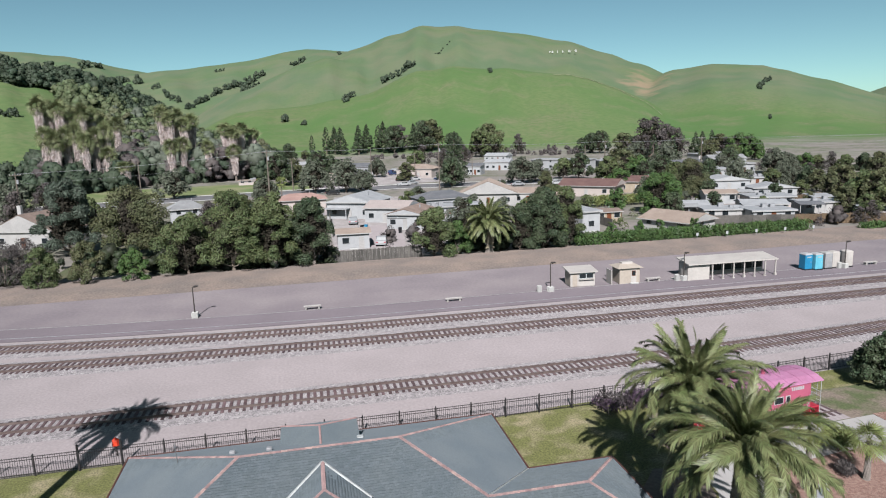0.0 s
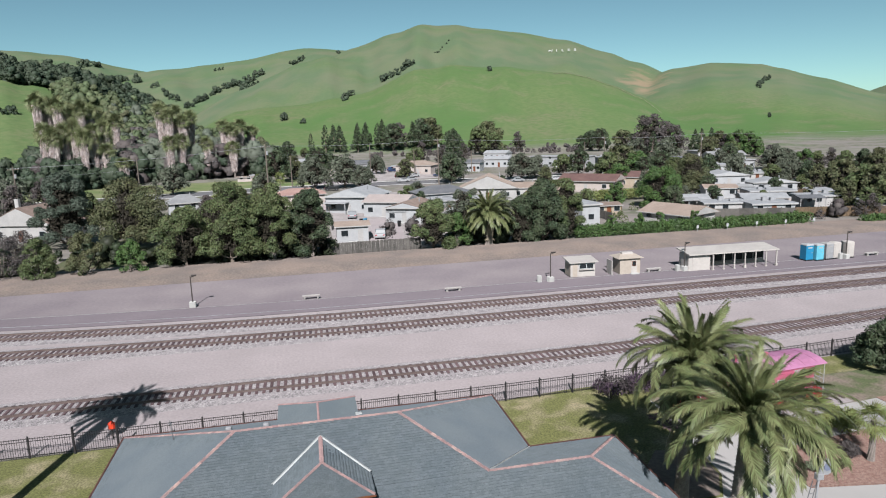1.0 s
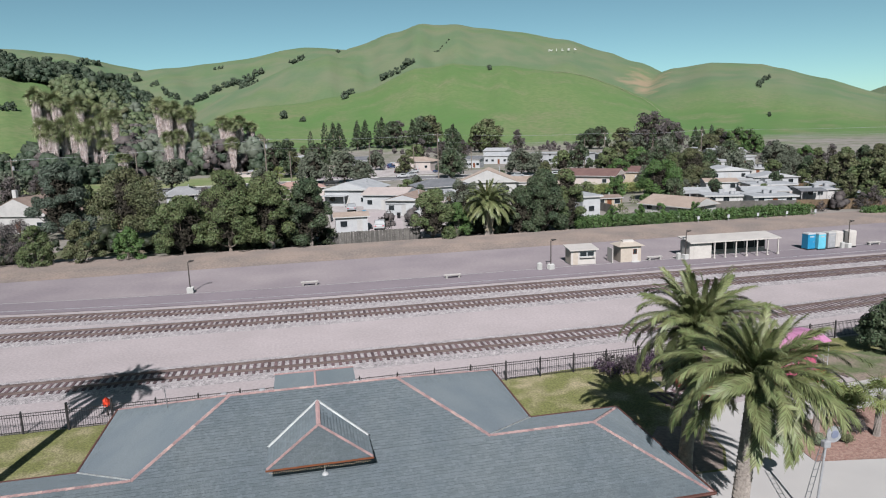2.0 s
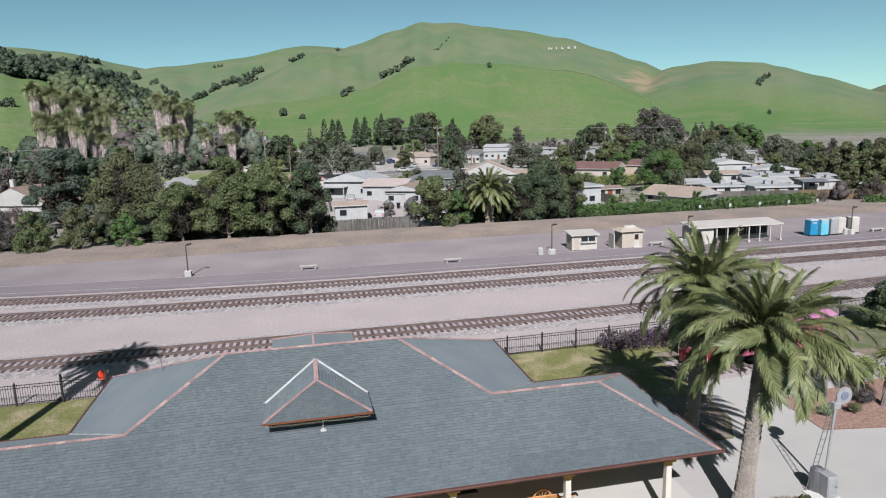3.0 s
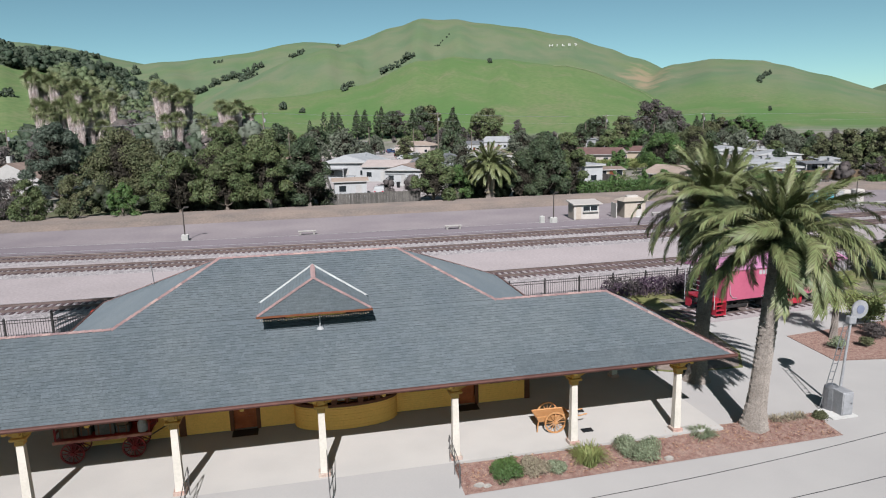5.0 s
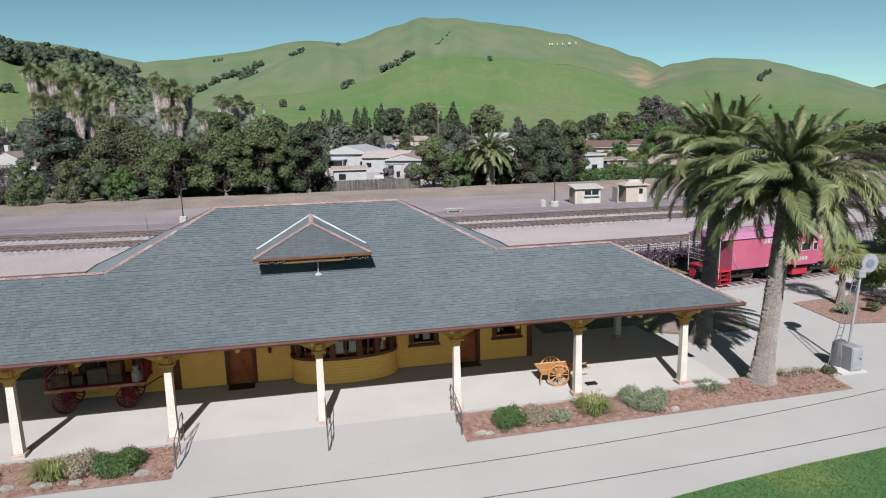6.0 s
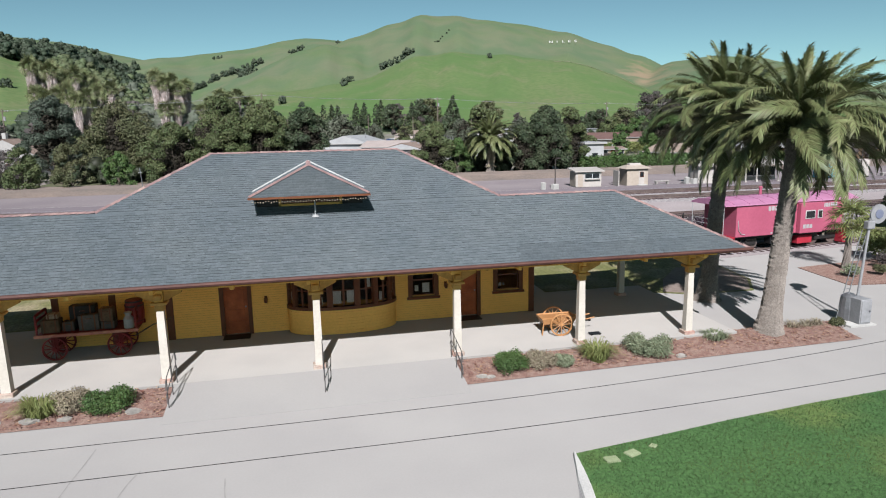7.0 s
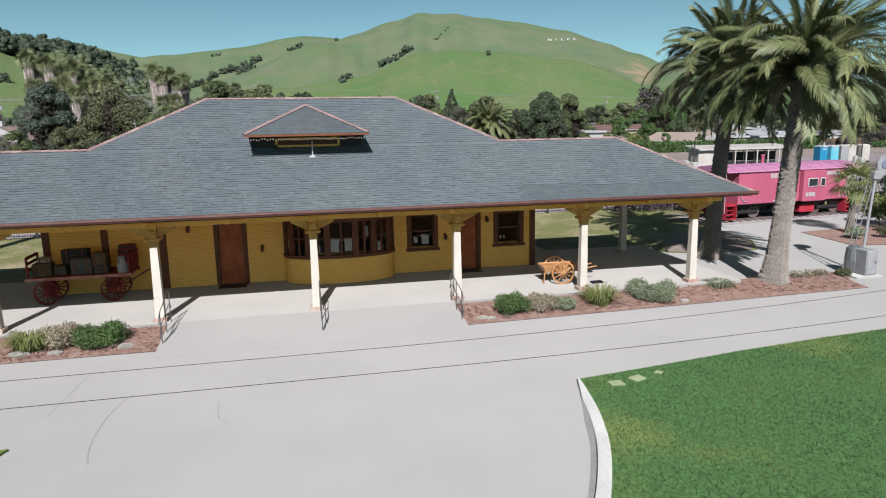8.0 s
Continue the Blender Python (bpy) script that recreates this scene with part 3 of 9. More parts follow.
def lawn_kerb():
    line = [(1.6, 4.2), (2.7, 6.6), (3.6, 8.2), (4.3, 9.35), (4.95, 10.7), (5.35, 11.9), (5.6, 13.0), (5.72, 13.78)]

    def along(profile, name, material, label, first=0.0):
        """A profile of (offset, height) swept along the lawn's edge; it narrows to nothing over the last stretch."""
        bm = bmesh.new()
        rows = []
        n = 40
        for i in range(n + 1):
            s = (len(line) - 1) * i / n
            k = min(int(s), len(line) - 2)
            p = [Vector(line[max(0, min(len(line) - 1, k + d))]) for d in (-1, 0, 1, 2)]
            f = s - k
            at = 0.5 * (2 * p[1] + (p[2] - p[0]) * f + (2 * p[0] - 5 * p[1] + 4 * p[2] - p[3]) * f * f + (3 * p[1] - p[0] - 3 * p[2] + p[3]) * f ** 3)
            d = (p[2] - p[1]).normalized()
            side = Vector((-d.y, d.x))
            w = min(1.0, 0.12 + (n - i) / (n * (0.22 + first)))
            rows.append([bm.verts.new((at.x + o * w * side.x, at.y + o * w * side.y, h)) for o, h in profile])
        for p, q in zip(rows, rows[1:]):
            for i in range(len(profile) - 1):
                bm.faces.new((p[i], p[i + 1], q[i + 1], q[i]))
        bmesh.ops.recalc_face_normals(bm, faces=bm.faces)
        tagged(part(name, bm, material), label, "kerb", kind="structure")

    along(((-0.02, 0.05), (0.02, 0.10), (0.17, 0.10), (0.21, 0.085), (0.23, 0.0)), "lawn_kerb", M["kerb_concrete"], "rounded pale concrete kerb curving along the lawn")
    # a flat dark grey strip just outside the kerb
    along(((0.231, 0.006), (0.33, 0.006)), "kerb_gutter", M["gutter"], "narrow dark grey strip along the kerb", 0.12)


lawn_kerb()
sheet("back_lawn", [(-60, 27.0), (-16, 26.95), (14.4, 26.92), (16.4, 25.82), (19.4, 25.72), (20.6, 27.6), (21.3, 32.4), (21.8, 37.5), (45, 38), (45, 40.9), (17, 40.3), (12, 39.7), (-18, 39.6), (-60, 39.6)], 0.02, 0.1, DRY_GRASS, "patchy yellow-green grass strip behind the depot", "lawn")
sheet("bare_soil", [(15.4, 26.5), (16.6, 25.95), (19.3, 25.85), (20.45, 27.6), (20.8, 30.2), (18.6, 30.8), (16.6, 28.6)], 0.028, 0.06, M["dirt"], "bare trodden soil round the foot of a palm", "ground")

# ---- the depot ----
CX = 0.15            # middle of the building
EAVE_F, EAVE_Z = 19.15, 3.42
RIDGE_Y, RIDGE_Z, RIDGE_H = 25.25, 6.68, 3.3
WING_Y, WING_Z, WING_H = 22.35, 5.12, 6.4
WING_END, EAVE_END, WING_BACK = 10.65, 13.9, 26.85
MAIN_END, MAIN_BACK = 9.6, 33.2
WALL_F, FLOOR = 24.4, 0.3


def P(x, y, z):
    return Vector((CX + x, y, z))


def tile_plane(quad, rng, rise, out):
    """Courses of shingles over a roof plane given as (eave a, eave b, top b, top a): overlapped thin slabs, uneven in tone and length."""
    a, b, c, d = [Vector(q) for q in quad]
    u = (b - a).normalized()
    w = d - a
    w = (w - u * w.dot(u)).normalized()
    n = u.cross(w)
    if n.z < 0:
        n = -n
    length = (d - a).dot(w)
    courses = int(length / 0.125)
    for k in range(courses):
        s0, s1 = k * 0.125, min(length, k * 0.125 + 0.145)
        f = (s0 + 0.07) / length
        x0 = (a - a).dot(u) + ((d - a).dot(u)) * f
        x1 = (b - a).dot(u) + ((c - b).dot(u)) * f
        x = x0 - rng.uniform(0, 0.3)
        while x < x1:
            wd = rng.choice((0.09, 0.11, 0.14, 0.17, 0.3))
            p, q = max(x, x0), min(x + wd - 0.006, x1)
            if q - p > 0.03:
                lift = rng.uniform(0.5, 1.0) * rise
                e0 = s0 - rng.uniform(0, 0.022)
                vs = [a + u * p + w * e0 + n * lift, a + u * q + w * e0 + n * lift, a + u * q + w * s1 + n * 0.004, a + u * p + w * s1 + n * 0.004,
                      a + u * p + w * e0, a + u * q + w * e0]
                out.append(vs)
            x += wd
    return out




def roof():
    t = thing("depot_roof", "long hipped roof of blue-grey asphalt shingles with pinkish ridge caps", "roof", kind="structure")
    e = EAVE_Z
    # solid planes below the shingles
    pt = {
        "fl": P(-EAVE_END, EAVE_F, e), "fr": P(EAVE_END, EAVE_F, e),
        "wl": P(-WING_END, WING_Y, WING_Z), "wr": P(WING_END, WING_Y, WING_Z),
        "vl": P(-WING_H, WING_Y, WING_Z), "vr": P(WING_H, WING_Y, WING_Z),
        "rl": P(-RIDGE_H, RIDGE_Y, RIDGE_Z), "rr": P(RIDGE_H, RIDGE_Y, RIDGE_Z),
        "bl": P(-EAVE_END, WING_BACK, e), "br": P(EAVE_END, WING_BACK, e),
        "kl": P(-MAIN_END, WING_BACK, e), "kr": P(MAIN_END, WING_BACK, e),
        "ml": P(-MAIN_END, MAIN_BACK, e), "mr": P(MAIN_END, MAIN_BACK, e),
    }
    planes = [("fl", "fr", "wr", "wl"), ("vl", "vr", "rr", "rl"), ("vr", "kr", "mr", "rr"), ("ml", "kl", "vl", "rl"), ("mr", "ml", "rl", "rr"),
              ("fr", "br", "wr"), ("bl", "fl", "wl"), ("br", "kr", "vr", "wr"), ("kl", "bl", "wl", "vl")]
    bm = bmesh.new()
    vv = {k: bm.verts.new(v) for k, v in pt.items()}
    for pl in planes:
        bm.faces.new([vv[k] for k in pl])
    low = bmesh.ops.extrude_face_region(bm, geom=bm.faces[:])
    for v in [g for g in low["geom"] if isinstance(g, bmesh.types.BMVert)]:
        v.co.z -= 0.10
    bmesh.ops.recalc_face_normals(bm, faces=bm.faces)
    part("roof_deck", bm, M["shingle"], t)
    # shingles
    rng = random.Random(5)
    slabs = []
    tile_plane((pt["fl"], pt["fr"], pt["wr"], pt["wl"]), rng, 0.022, slabs)
    tile_plane((pt["vl"], pt["vr"], pt["rr"], pt["rl"]), rng, 0.022, slabs)
    tile_plane((pt["fr"], pt["br"], pt["wr"], pt["wr"]), rng, 0.009, slabs)
    tile_plane((pt["kr"], pt["mr"], pt["rr"], pt["rr"]), rng, 0.009, slabs)
    tile_plane((pt["ml"], pt["kl"], pt["rl"], pt["rl"]), rng, 0.009, slabs)
    tile_plane((pt["br"], pt["kr"], pt["vr"], pt["wr"]), rng, 0.009, slabs)
    tile_plane((pt["kl"], pt["bl"], pt["wl"], pt["vl"]), rng, 0.009, slabs)
    near = [s for s in slabs if s[0].y < 21.2 and s[0].x > 6.2 and s[0].x < 14][:300]
    ids = {id(s) for s in near}
    verts, faces, edges = [], [], []
    for s in slabs:
        if id(s) in ids:
            continue
        b0 = len(verts)
        verts += [tuple(v) for v in s]
        faces.append((b0, b0 + 1, b0 + 2, b0 + 3))
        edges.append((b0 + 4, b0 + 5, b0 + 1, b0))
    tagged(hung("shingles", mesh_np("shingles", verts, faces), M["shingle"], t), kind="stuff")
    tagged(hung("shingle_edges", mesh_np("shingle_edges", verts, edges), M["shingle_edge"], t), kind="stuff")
    shapes = {}
    for s in near:
        wd = round((s[1] - s[0]).length, 2)
        if wd not in shapes:
            o = s[0]
            shapes[wd] = mesh_np("shingle", [tuple(v - o) for v in s], [(0, 1, 2, 3), (4, 5, 1, 0)])
            shapes[wd].materials.append(M["shingle"])
        ob = hung("shingle", shapes[wd], None, t)
        ob.location = s[0]
    # ridge and hip caps
    def caps(a, b, w=0.09, material=M["ridge"], name="ridge_cap", up=0.045):
        a, b = Vector(a), Vector(b)
        n = max(2, int((b - a).length / 0.24))
        bm = bmesh.new()
        side = (b - a).cross(Vector((0, 0, 1))).normalized() * w
        for i in range(n):
            p, q = a + (b - a) * (i / n), a + (b - a) * ((i + 1.12) / n)
            l0, l1 = Vector((0, 0, up)), Vector((0, 0, up - 0.02))
            dn = Vector((0, 0, -0.05))
            vs = [bm.verts.new(v) for v in (p - side + l0 + dn, p + l0, p + side + l0 + dn, q - side + l1 + dn, q + l1, q + side + l1 + dn)]
            bm.faces.new((vs[0], vs[1], vs[4], vs[3]))
            bm.faces.new((vs[1], vs[2], vs[5], vs[4]))
        part(name, bm, material, t)
    for a, b in (("rl", "rr"), ("rl", "vl"), ("rr", "vr"), ("vl", "wl"), ("vr", "wr"), ("wl", "fl"), ("wr", "fr"), ("wr", "br"), ("wl", "bl"), ("rr", "mr"), ("rl", "ml")):
        caps(pt[a], pt[b])
    for a, b in (("vr", "kr"), ("vl", "kl")):
        caps(pt[a], pt[b], 0.09, M["flashing"], "valley_flashing", 0.06)
    # fascia boards and gutter round the eaves
    ring = ["fl", "fr", "br", "kr", "mr", "ml", "kl", "bl", "fl"]
    for a, b in zip(ring, ring[1:]):
        p, q = pt[a], pt[b]
        d = (q - p).normalized()
        o = Vector((d.y, -d.x, 0))
        bm = bmesh.new()
        prof = ((0.0, 0.025), (0.09, 0.02), (0.10, -0.03), (0.06, -0.09), (0.0, -0.105))
        rows = [[bm.verts.new(e0 + o * s + Vector((0, 0, h)) + d * ext * 0.05) for s, h in prof] for e0, ext in ((p, -1), (q, 1))]
        for i in range(5):
            bm.faces.new((rows[0][i], rows[1][i], rows[1][(i + 1) % 5], rows[0][(i + 1) % 5]))
        bm.faces.new(rows[0])
        bm.faces.new(rows[1][::-1])
        bmesh.ops.recalc_face_normals(bm, faces=bm.faces)
        part("gutter", bm, M["eave_trim"], t, "dull red-brown gutter")
    # yellow boarded ceiling under the overhang
    bm = bmesh.new()
    for x0, x1, y0, y1 in ((-EAVE_END + 0.05, EAVE_END - 0.05, EAVE_F + 0.05, WING_BACK - 0.05), (-MAIN_END + 0.05, MAIN_END - 0.05, WING_BACK - 0.04, MAIN_BACK - 0.05)):
        vs = [bm.verts.new(P(x, y, e - 0.13)) for x, y in ((x0, y0), (x1, y0), (x1, y1), (x0, y1))]
        bm.faces.new(vs)
    part("soffit", bm, M["yellow"], t)
    return t


roof()


def dormer():
    """The small hipped louvre dormer on the front slope, its gable end open below the eaves."""
    t = thing("roof_dormer", "small hipped dormer with a dark louvred front and pink ridges", "dormer")
    s = (RIDGE_Z - EAVE_Z) / (RIDGE_Y - EAVE_F)
    zr = lambda y: EAVE_Z + s * (y - EAVE_F)
    yf, ze, yw = 21.12, 5.5, 22.25
    apex, back = Vector((0.17, 22.35, 6.36)), Vector((0.19, 24.5, 6.36))
    fl, fr = Vector((-1.66, yf, ze)), Vector((1.98, yf, ze))
    bl, br = Vector((-1.66, 22.75, ze)), Vector((1.98, 22.75, ze))
    bm = bmesh.new()
    A, B = bm.verts.new(apex), bm.verts.new(back)
    a, b, c, d = [bm.verts.new(v) for v in (fl, fr, br, bl)]
    bm.faces.new((a, b, A))
    bm.faces.new((b, c, B, A))
    bm.faces.new((d, a, A, B))
    g = bmesh.ops.extrude_face_region(bm, geom=bm.faces[:])
    for v in [q for q in g["geom"] if isinstance(q, bmesh.types.BMVert)]:
        v.co.z -= 0.07
    bmesh.ops.recalc_face_normals(bm, faces=bm.faces)
    part("dormer_roof", bm, M["shingle"], t)
    rng = random.Random(8)
    slabs = []
    tile_plane((fl, fr, apex, apex), rng, 0.009, slabs)
    tile_plane((fr, br, back, apex), rng, 0.009, slabs)
    tile_plane((bl, fl, apex, back), rng, 0.009, slabs)
    verts, faces = [], []
    for q in slabs:
        b0 = len(verts)
        verts += [tuple(v) for v in q]
        faces += [(b0, b0 + 1, b0 + 2, b0 + 3), (b0 + 4, b0 + 5, b0 + 1, b0)]
    tagged(hung("shingles", mesh_np("dormer_shingles", verts, faces), M["shingle"], t), kind="stuff")
    for p, q, m2, w in ((fl, apex, "ridge", 0.07), (fr, apex, "ridge", 0.07), (apex, back, "ridge", 0.08), (bl, back, "flashing", 0.10), (br, back, "flashing", 0.10)):
        bm = bmesh.new()
        side = (q - p).cross(Vector((0, 0, 1))).normalized() * w
        up = Vector((0, 0, 0.05))
        vs = [bm.verts.new(v) for v in (p - side, p + up, p + side, q - side, q + up, q + side)]
        bm.faces.new((vs[0], vs[1], vs[4], vs[3]))
        bm.faces.new((vs[1], vs[2], vs[5], vs[4]))
        part("hip_cap" if m2 == "ridge" else "flashing", bm, M[m2], t, "pale metal flashing" if m2 == "flashing" else "")
    bm = bmesh.new()
    box(bm, -1.68, 2.0, yf - 0.02, yf + 0.02, ze - 0.075, ze - 0.01)
    part("fascia", bm, M["brown"], t)
    # dark front wall set back below the roof
    bm = bmesh.new()
    box(bm, -1.5, 1.85, yw, yw + 0.5, zr(yw) - 0.1, ze - 0.03)
    part("front_wall", bm, M["black"], t)
    bm = bmesh.new()
    for xa, xb, za, zb in ((-0.82, 1.18, zr(yw) + 0.0, zr(yw) + 0.07), (-0.82, 1.18, ze - 0.2, ze - 0.13), (-0.82, -0.74, zr(yw), ze - 0.13), (1.10, 1.18, zr(yw), ze - 0.13)):
        box(bm, xa, xb, yw - 0.06, yw, za, zb)
    part("louvre_frame", bm, M["yellow_trim"], t, "yellow wooden frame")
    for i in range(3):
        bm = bmesh.new()
        z = zr(yw) + 0.09 + 0.07 * i
        box(bm, -0.74, 1.10, yw - 0.045, yw - 0.005, z, z + 0.045)
        part("slat", bm, M["brown"], t)
    rng = random.Random(3)
    bulb = boxm(-0.013, 0.013, -0.012, 0.012, -0.02, 0.01)
    bulb_me = bpy.data.meshes.new("bulb")
    bulb.to_mesh(bulb_me)
    bulb.free()
    bulb_me.materials.append(M["tan"])
    for i in range(44):
        o = hung("bulb", bulb_me, None, t)
        o.location = (-1.55 + 3.4 * i / 43, yf + 0.02, ze - 0.13 - 0.05 * rng.random())
    bm = bmesh.new()
    tube(bm, (0.30, 21.70, zr(21.70) - 0.02), (0.30, 21.70, zr(21.70) + 0.05), 0.13, 0.06, 12)
    tube(bm, (0.30, 21.70, zr(21.70)), (0.30, 21.70, zr(21.70) + 0.47), 0.025, 0.025, 8)
    tagged(part("vent_pipe", bm, M["white"]), "thin white vent pipe on the shingle roof", "vent")


dormer()


def back_dormer():
    t = thing("back_dormer", "small hipped shingled dormer behind the main ridge", "dormer")
    ya, ye, za, ze = 28.5, 30.2, 6.12, 5.5
    apex, back = Vector((0.17, ya, za)), Vector((0.17, 25.9, za))
    el, er = Vector((-1.66, ye, ze)), Vector((1.98, ye, ze))
    fl, fr = Vector((-1.66, 28.0, ze)), Vector((1.98, 28.0, ze))
    bm = bmesh.new()
    A, B, a, b, c, d = [bm.verts.new(v) for v in (apex, back, el, er, fr, fl)]
    bm.faces.new((b, a, A))
    bm.faces.new((c, b, A, B))
    bm.faces.new((a, d, B, A))
    g = bmesh.ops.extrude_face_region(bm, geom=bm.faces[:])
    for v in [q for q in g["geom"] if isinstance(q, bmesh.types.BMVert)]:
        v.co.z -= 0.07
    bmesh.ops.recalc_face_normals(bm, faces=bm.faces)
    part("dormer_roof", bm, M["shingle"], t)
    part("back_wall", boxm(-1.5, 1.82, 28.1, 29.4, 4.6, ze - 0.03), M["black"], t)
    for p, q in ((el, apex), (er, apex), (apex, back)):
        bm = bmesh.new()
        tube(bm, p, q, 0.05, 0.05, 6)
        part("ridge_cap", bm, M["ridge"], t)
    tagged(part("roof_vent", boxm(1.8, 2.1, 27.3, 27.6, 5.5, 5.85, bevel=0.03), M["flashing"]), "small pale metal roof vent", "vent")
    for x, y in ((-3.6, 27.1), (-2.0, 26.5)):
        s = (RIDGE_Z - EAVE_Z) / (MAIN_BACK - RIDGE_Y)
        z = RIDGE_Z - s * (y - RIDGE_Y)
        tagged(part("roof_vent", boxm(x - 0.12, x + 0.12, y - 0.1, y + 0.1, z - 0.05, z + 0.15, bevel=0.03), M["grey_box"]), "small grey metal roof vent", "vent")
    bm = bmesh.new()
    tube(bm, (-6.13, 28.47, 5.05), (-6.2, 28.47, 6.1), 0.02, 0.015, 6)
    box(bm, -6.27, -6.13, 28.45, 28.49, 5.9, 5.93)
    tagged(part("roof_mast", bm, M["steel"]), "thin grey mast on the roof", "mast")


back_dormer()


def siding(x0, x1, y, z0, z1, step=0.085):
    """Rows of boards on a wall that faces the forecourt, with an open joint below each."""
    bm = bmesh.new()
    n = int((z1 - z0) / step)
    for i in range(n):
        za, zb = z0 + i * step + 0.010, min(z1, z0 + (i + 1) * step)
        vs = [bm.verts.new(v) for v in ((x0, y - 0.042, za), (x1, y - 0.042, za), (x1, y - 0.030, zb), (x0, y - 0.030, zb), (x0, y - 0.004, za), (x1, y - 0.004, za), (x1, y - 0.004, zb - 0.004), (x0, y - 0.004, zb - 0.004))]
        bm.faces.new((vs[0], vs[1], vs[2], vs[3]))
        bm.faces.new((vs[4], vs[5], vs[1], vs[0]))
        bm.faces.new((vs[3], vs[2], vs[6], vs[7]))
    return bm


# darker yellow behind the boards, the joints' shade put into its colour
JOINT_SHADE = mat("joint_shade", (0.40, 0.25, 0.075), 0.9, (0.33, 0.20, 0.06), 3.0)


GLASS = mat("window_glass", (0.016, 0.020, 0.023), 0.06, spec=0.9)
PANE = bpy.data.materials.new("pane_glass")
PANE.use_nodes = True
PANE.node_tree.nodes["Principled BSDF"].inputs["Transmission Weight"].default_value = 1.0
PANE.node_tree.nodes["Principled BSDF"].inputs["Roughness"].default_value = 0.02
PANE.node_tree.nodes["Principled BSDF"].inputs["IOR"].default_value = 1.2


def wall_with_holes(bm, x0, x1, z0, z1, y0, y1, holes):
    """A thick wall between y0 and y1; holes are (x0, x1, z0, z1) in order of x."""
    x = x0
    for a, b, c, d in holes:
        if a > x:
            box(bm, x, a, y0, y1, z0, z1)
        if c > z0:
            box(bm, a, b, y0, y1, z0, c)
        if d < z1:
            box(bm, a, b, y0, y1, d, z1)
        x = b
    if x < x1:
        box(bm, x, x1, y0, y1, z0, z1)


def depot_walls():
    y, z1 = WALL_F, 3.28
    holes = [(-3.0, -2.18, 0.3, 2.42), (-0.62, 2.92, 1.2, 2.45), (3.75, 4.6, 1.25, 2.42), (5.5, 6.25, 0.3, 2.42), (7.05, 7.93, 1.25, 2.38)]
    w = thing("depot_walls", "yellow clapboard depot walls with dark brown corner boards", "wall", kind="structure")
    bm = bmesh.new()
    wall_with_holes(bm, -8.45, 8.5, FLOOR, z1, y, y + 0.16, holes)
    part("front_wall", bm, M["yellow"], w)
    for nm, a in (("side_wall", (-8.45, -8.29, y + 0.16, 32.0)), ("side_wall", (8.34, 8.5, y + 0.16, 32.0)), ("back_wall", (-8.29, 8.34, 31.84, 32.0))):
        part(nm, boxm(*a, FLOOR, z1), M["yellow"], w)
    part("room_floor", boxm(-8.29, 8.34, y + 0.16, 31.84, FLOOR - 0.02, FLOOR + 0.02), M["old_wood"], w)
    x = -8.45
    spans = []
    for a, b, c, d in holes:
        spans.append((x, a, FLOOR + 0.02, z1))
        if c > 0.5:
            if not (a < 0 < b):
                spans.append((a, b, FLOOR + 0.02, c))
        spans.append((a, b, d, z1))
        x = b
    spans.append((x, 8.5, FLOOR + 0.02, z1))
    for a, b, c, d in spans:
        part("clapboards", siding(a, b, y, c, d), M["yellow"], w)
        part("joint_backing", boxm(a, b, y - 0.004, y - 0.001, c, d), JOINT_SHADE, w)
    for a, b in ((-8.5, -8.28), (-6.72, -6.5), (-4.92, -4.68), (8.32, 8.54)):
        part("corner_board", boxm(a, b, y - 0.07, y + 0.02, FLOOR, z1, bevel=0.008), M["brown"], w)
    part("frieze_board", boxm(-8.45, 8.5, y - 0.06, y, 2.98, 3.2), M["yellow_trim"], w)
    return w


depot_walls()


def door(name, x0, x1, label):
    t = thing(name, label, "door", kind="structure")
    y = WALL_F
    part("jamb", boxm(x0 - 0.14, x0, y - 0.07, y + 0.1, FLOOR, 2.42), M["brown"], t)
    part("jamb", boxm(x1, x1 + 0.14, y - 0.07, y + 0.1, FLOOR, 2.42), M["brown"], t)
    part("lintel", boxm(x0 - 0.14, x1 + 0.14, y - 0.07, y + 0.1, 2.42, 2.54), M["brown"], t)
    bm = boxm(x0, x1, y + 0.05, y + 0.1, FLOOR + 0.02, 2.02)
    part("leaf", bm, M["door_wood"], t)
    bm = bmesh.new()
    box(bm, x0, x1, y + 0.04, y + 0.08, 2.02, 2.09)
    box(bm, x0 + 0.03, x1 - 0.03, y + 0.06, y + 0.09, 2.09, 2.42)
    part("transom", bm, M["door_wood"], t)
    for za, zb in ((0.42, 0.78), (0.88, 1.20), (1.30, 1.92)):
        bm = boxm(x0 + 0.12, x1 - 0.12, y + 0.035, y + 0.05, za, zb, bevel=0.012)
        part("panel", bm, M["door_wood"], t)
    bm = bmesh.new()
    tube(bm, (x1 - 0.08, y + 0.05, 1.3), (x1 - 0.08, y - 0.01, 1.3), 0.02, 0.03, 8)
    part("door_knob", bm, M["steel"], t)
    tagged(part("door_mat", boxm(x0 - 0.05, x1 + 0.05, y - 0.62, y - 0.08, FLOOR, FLOOR + 0.02, bevel=0.006), M["black"]), "black rubber door mat on the concrete platform", "door mat")


door("door_1", -3.0, -2.18, "reddish-brown panelled wooden door with a transom, shut")
door("door_2", 5.5, 6.25, "reddish-brown panelled wooden depot door, shut")


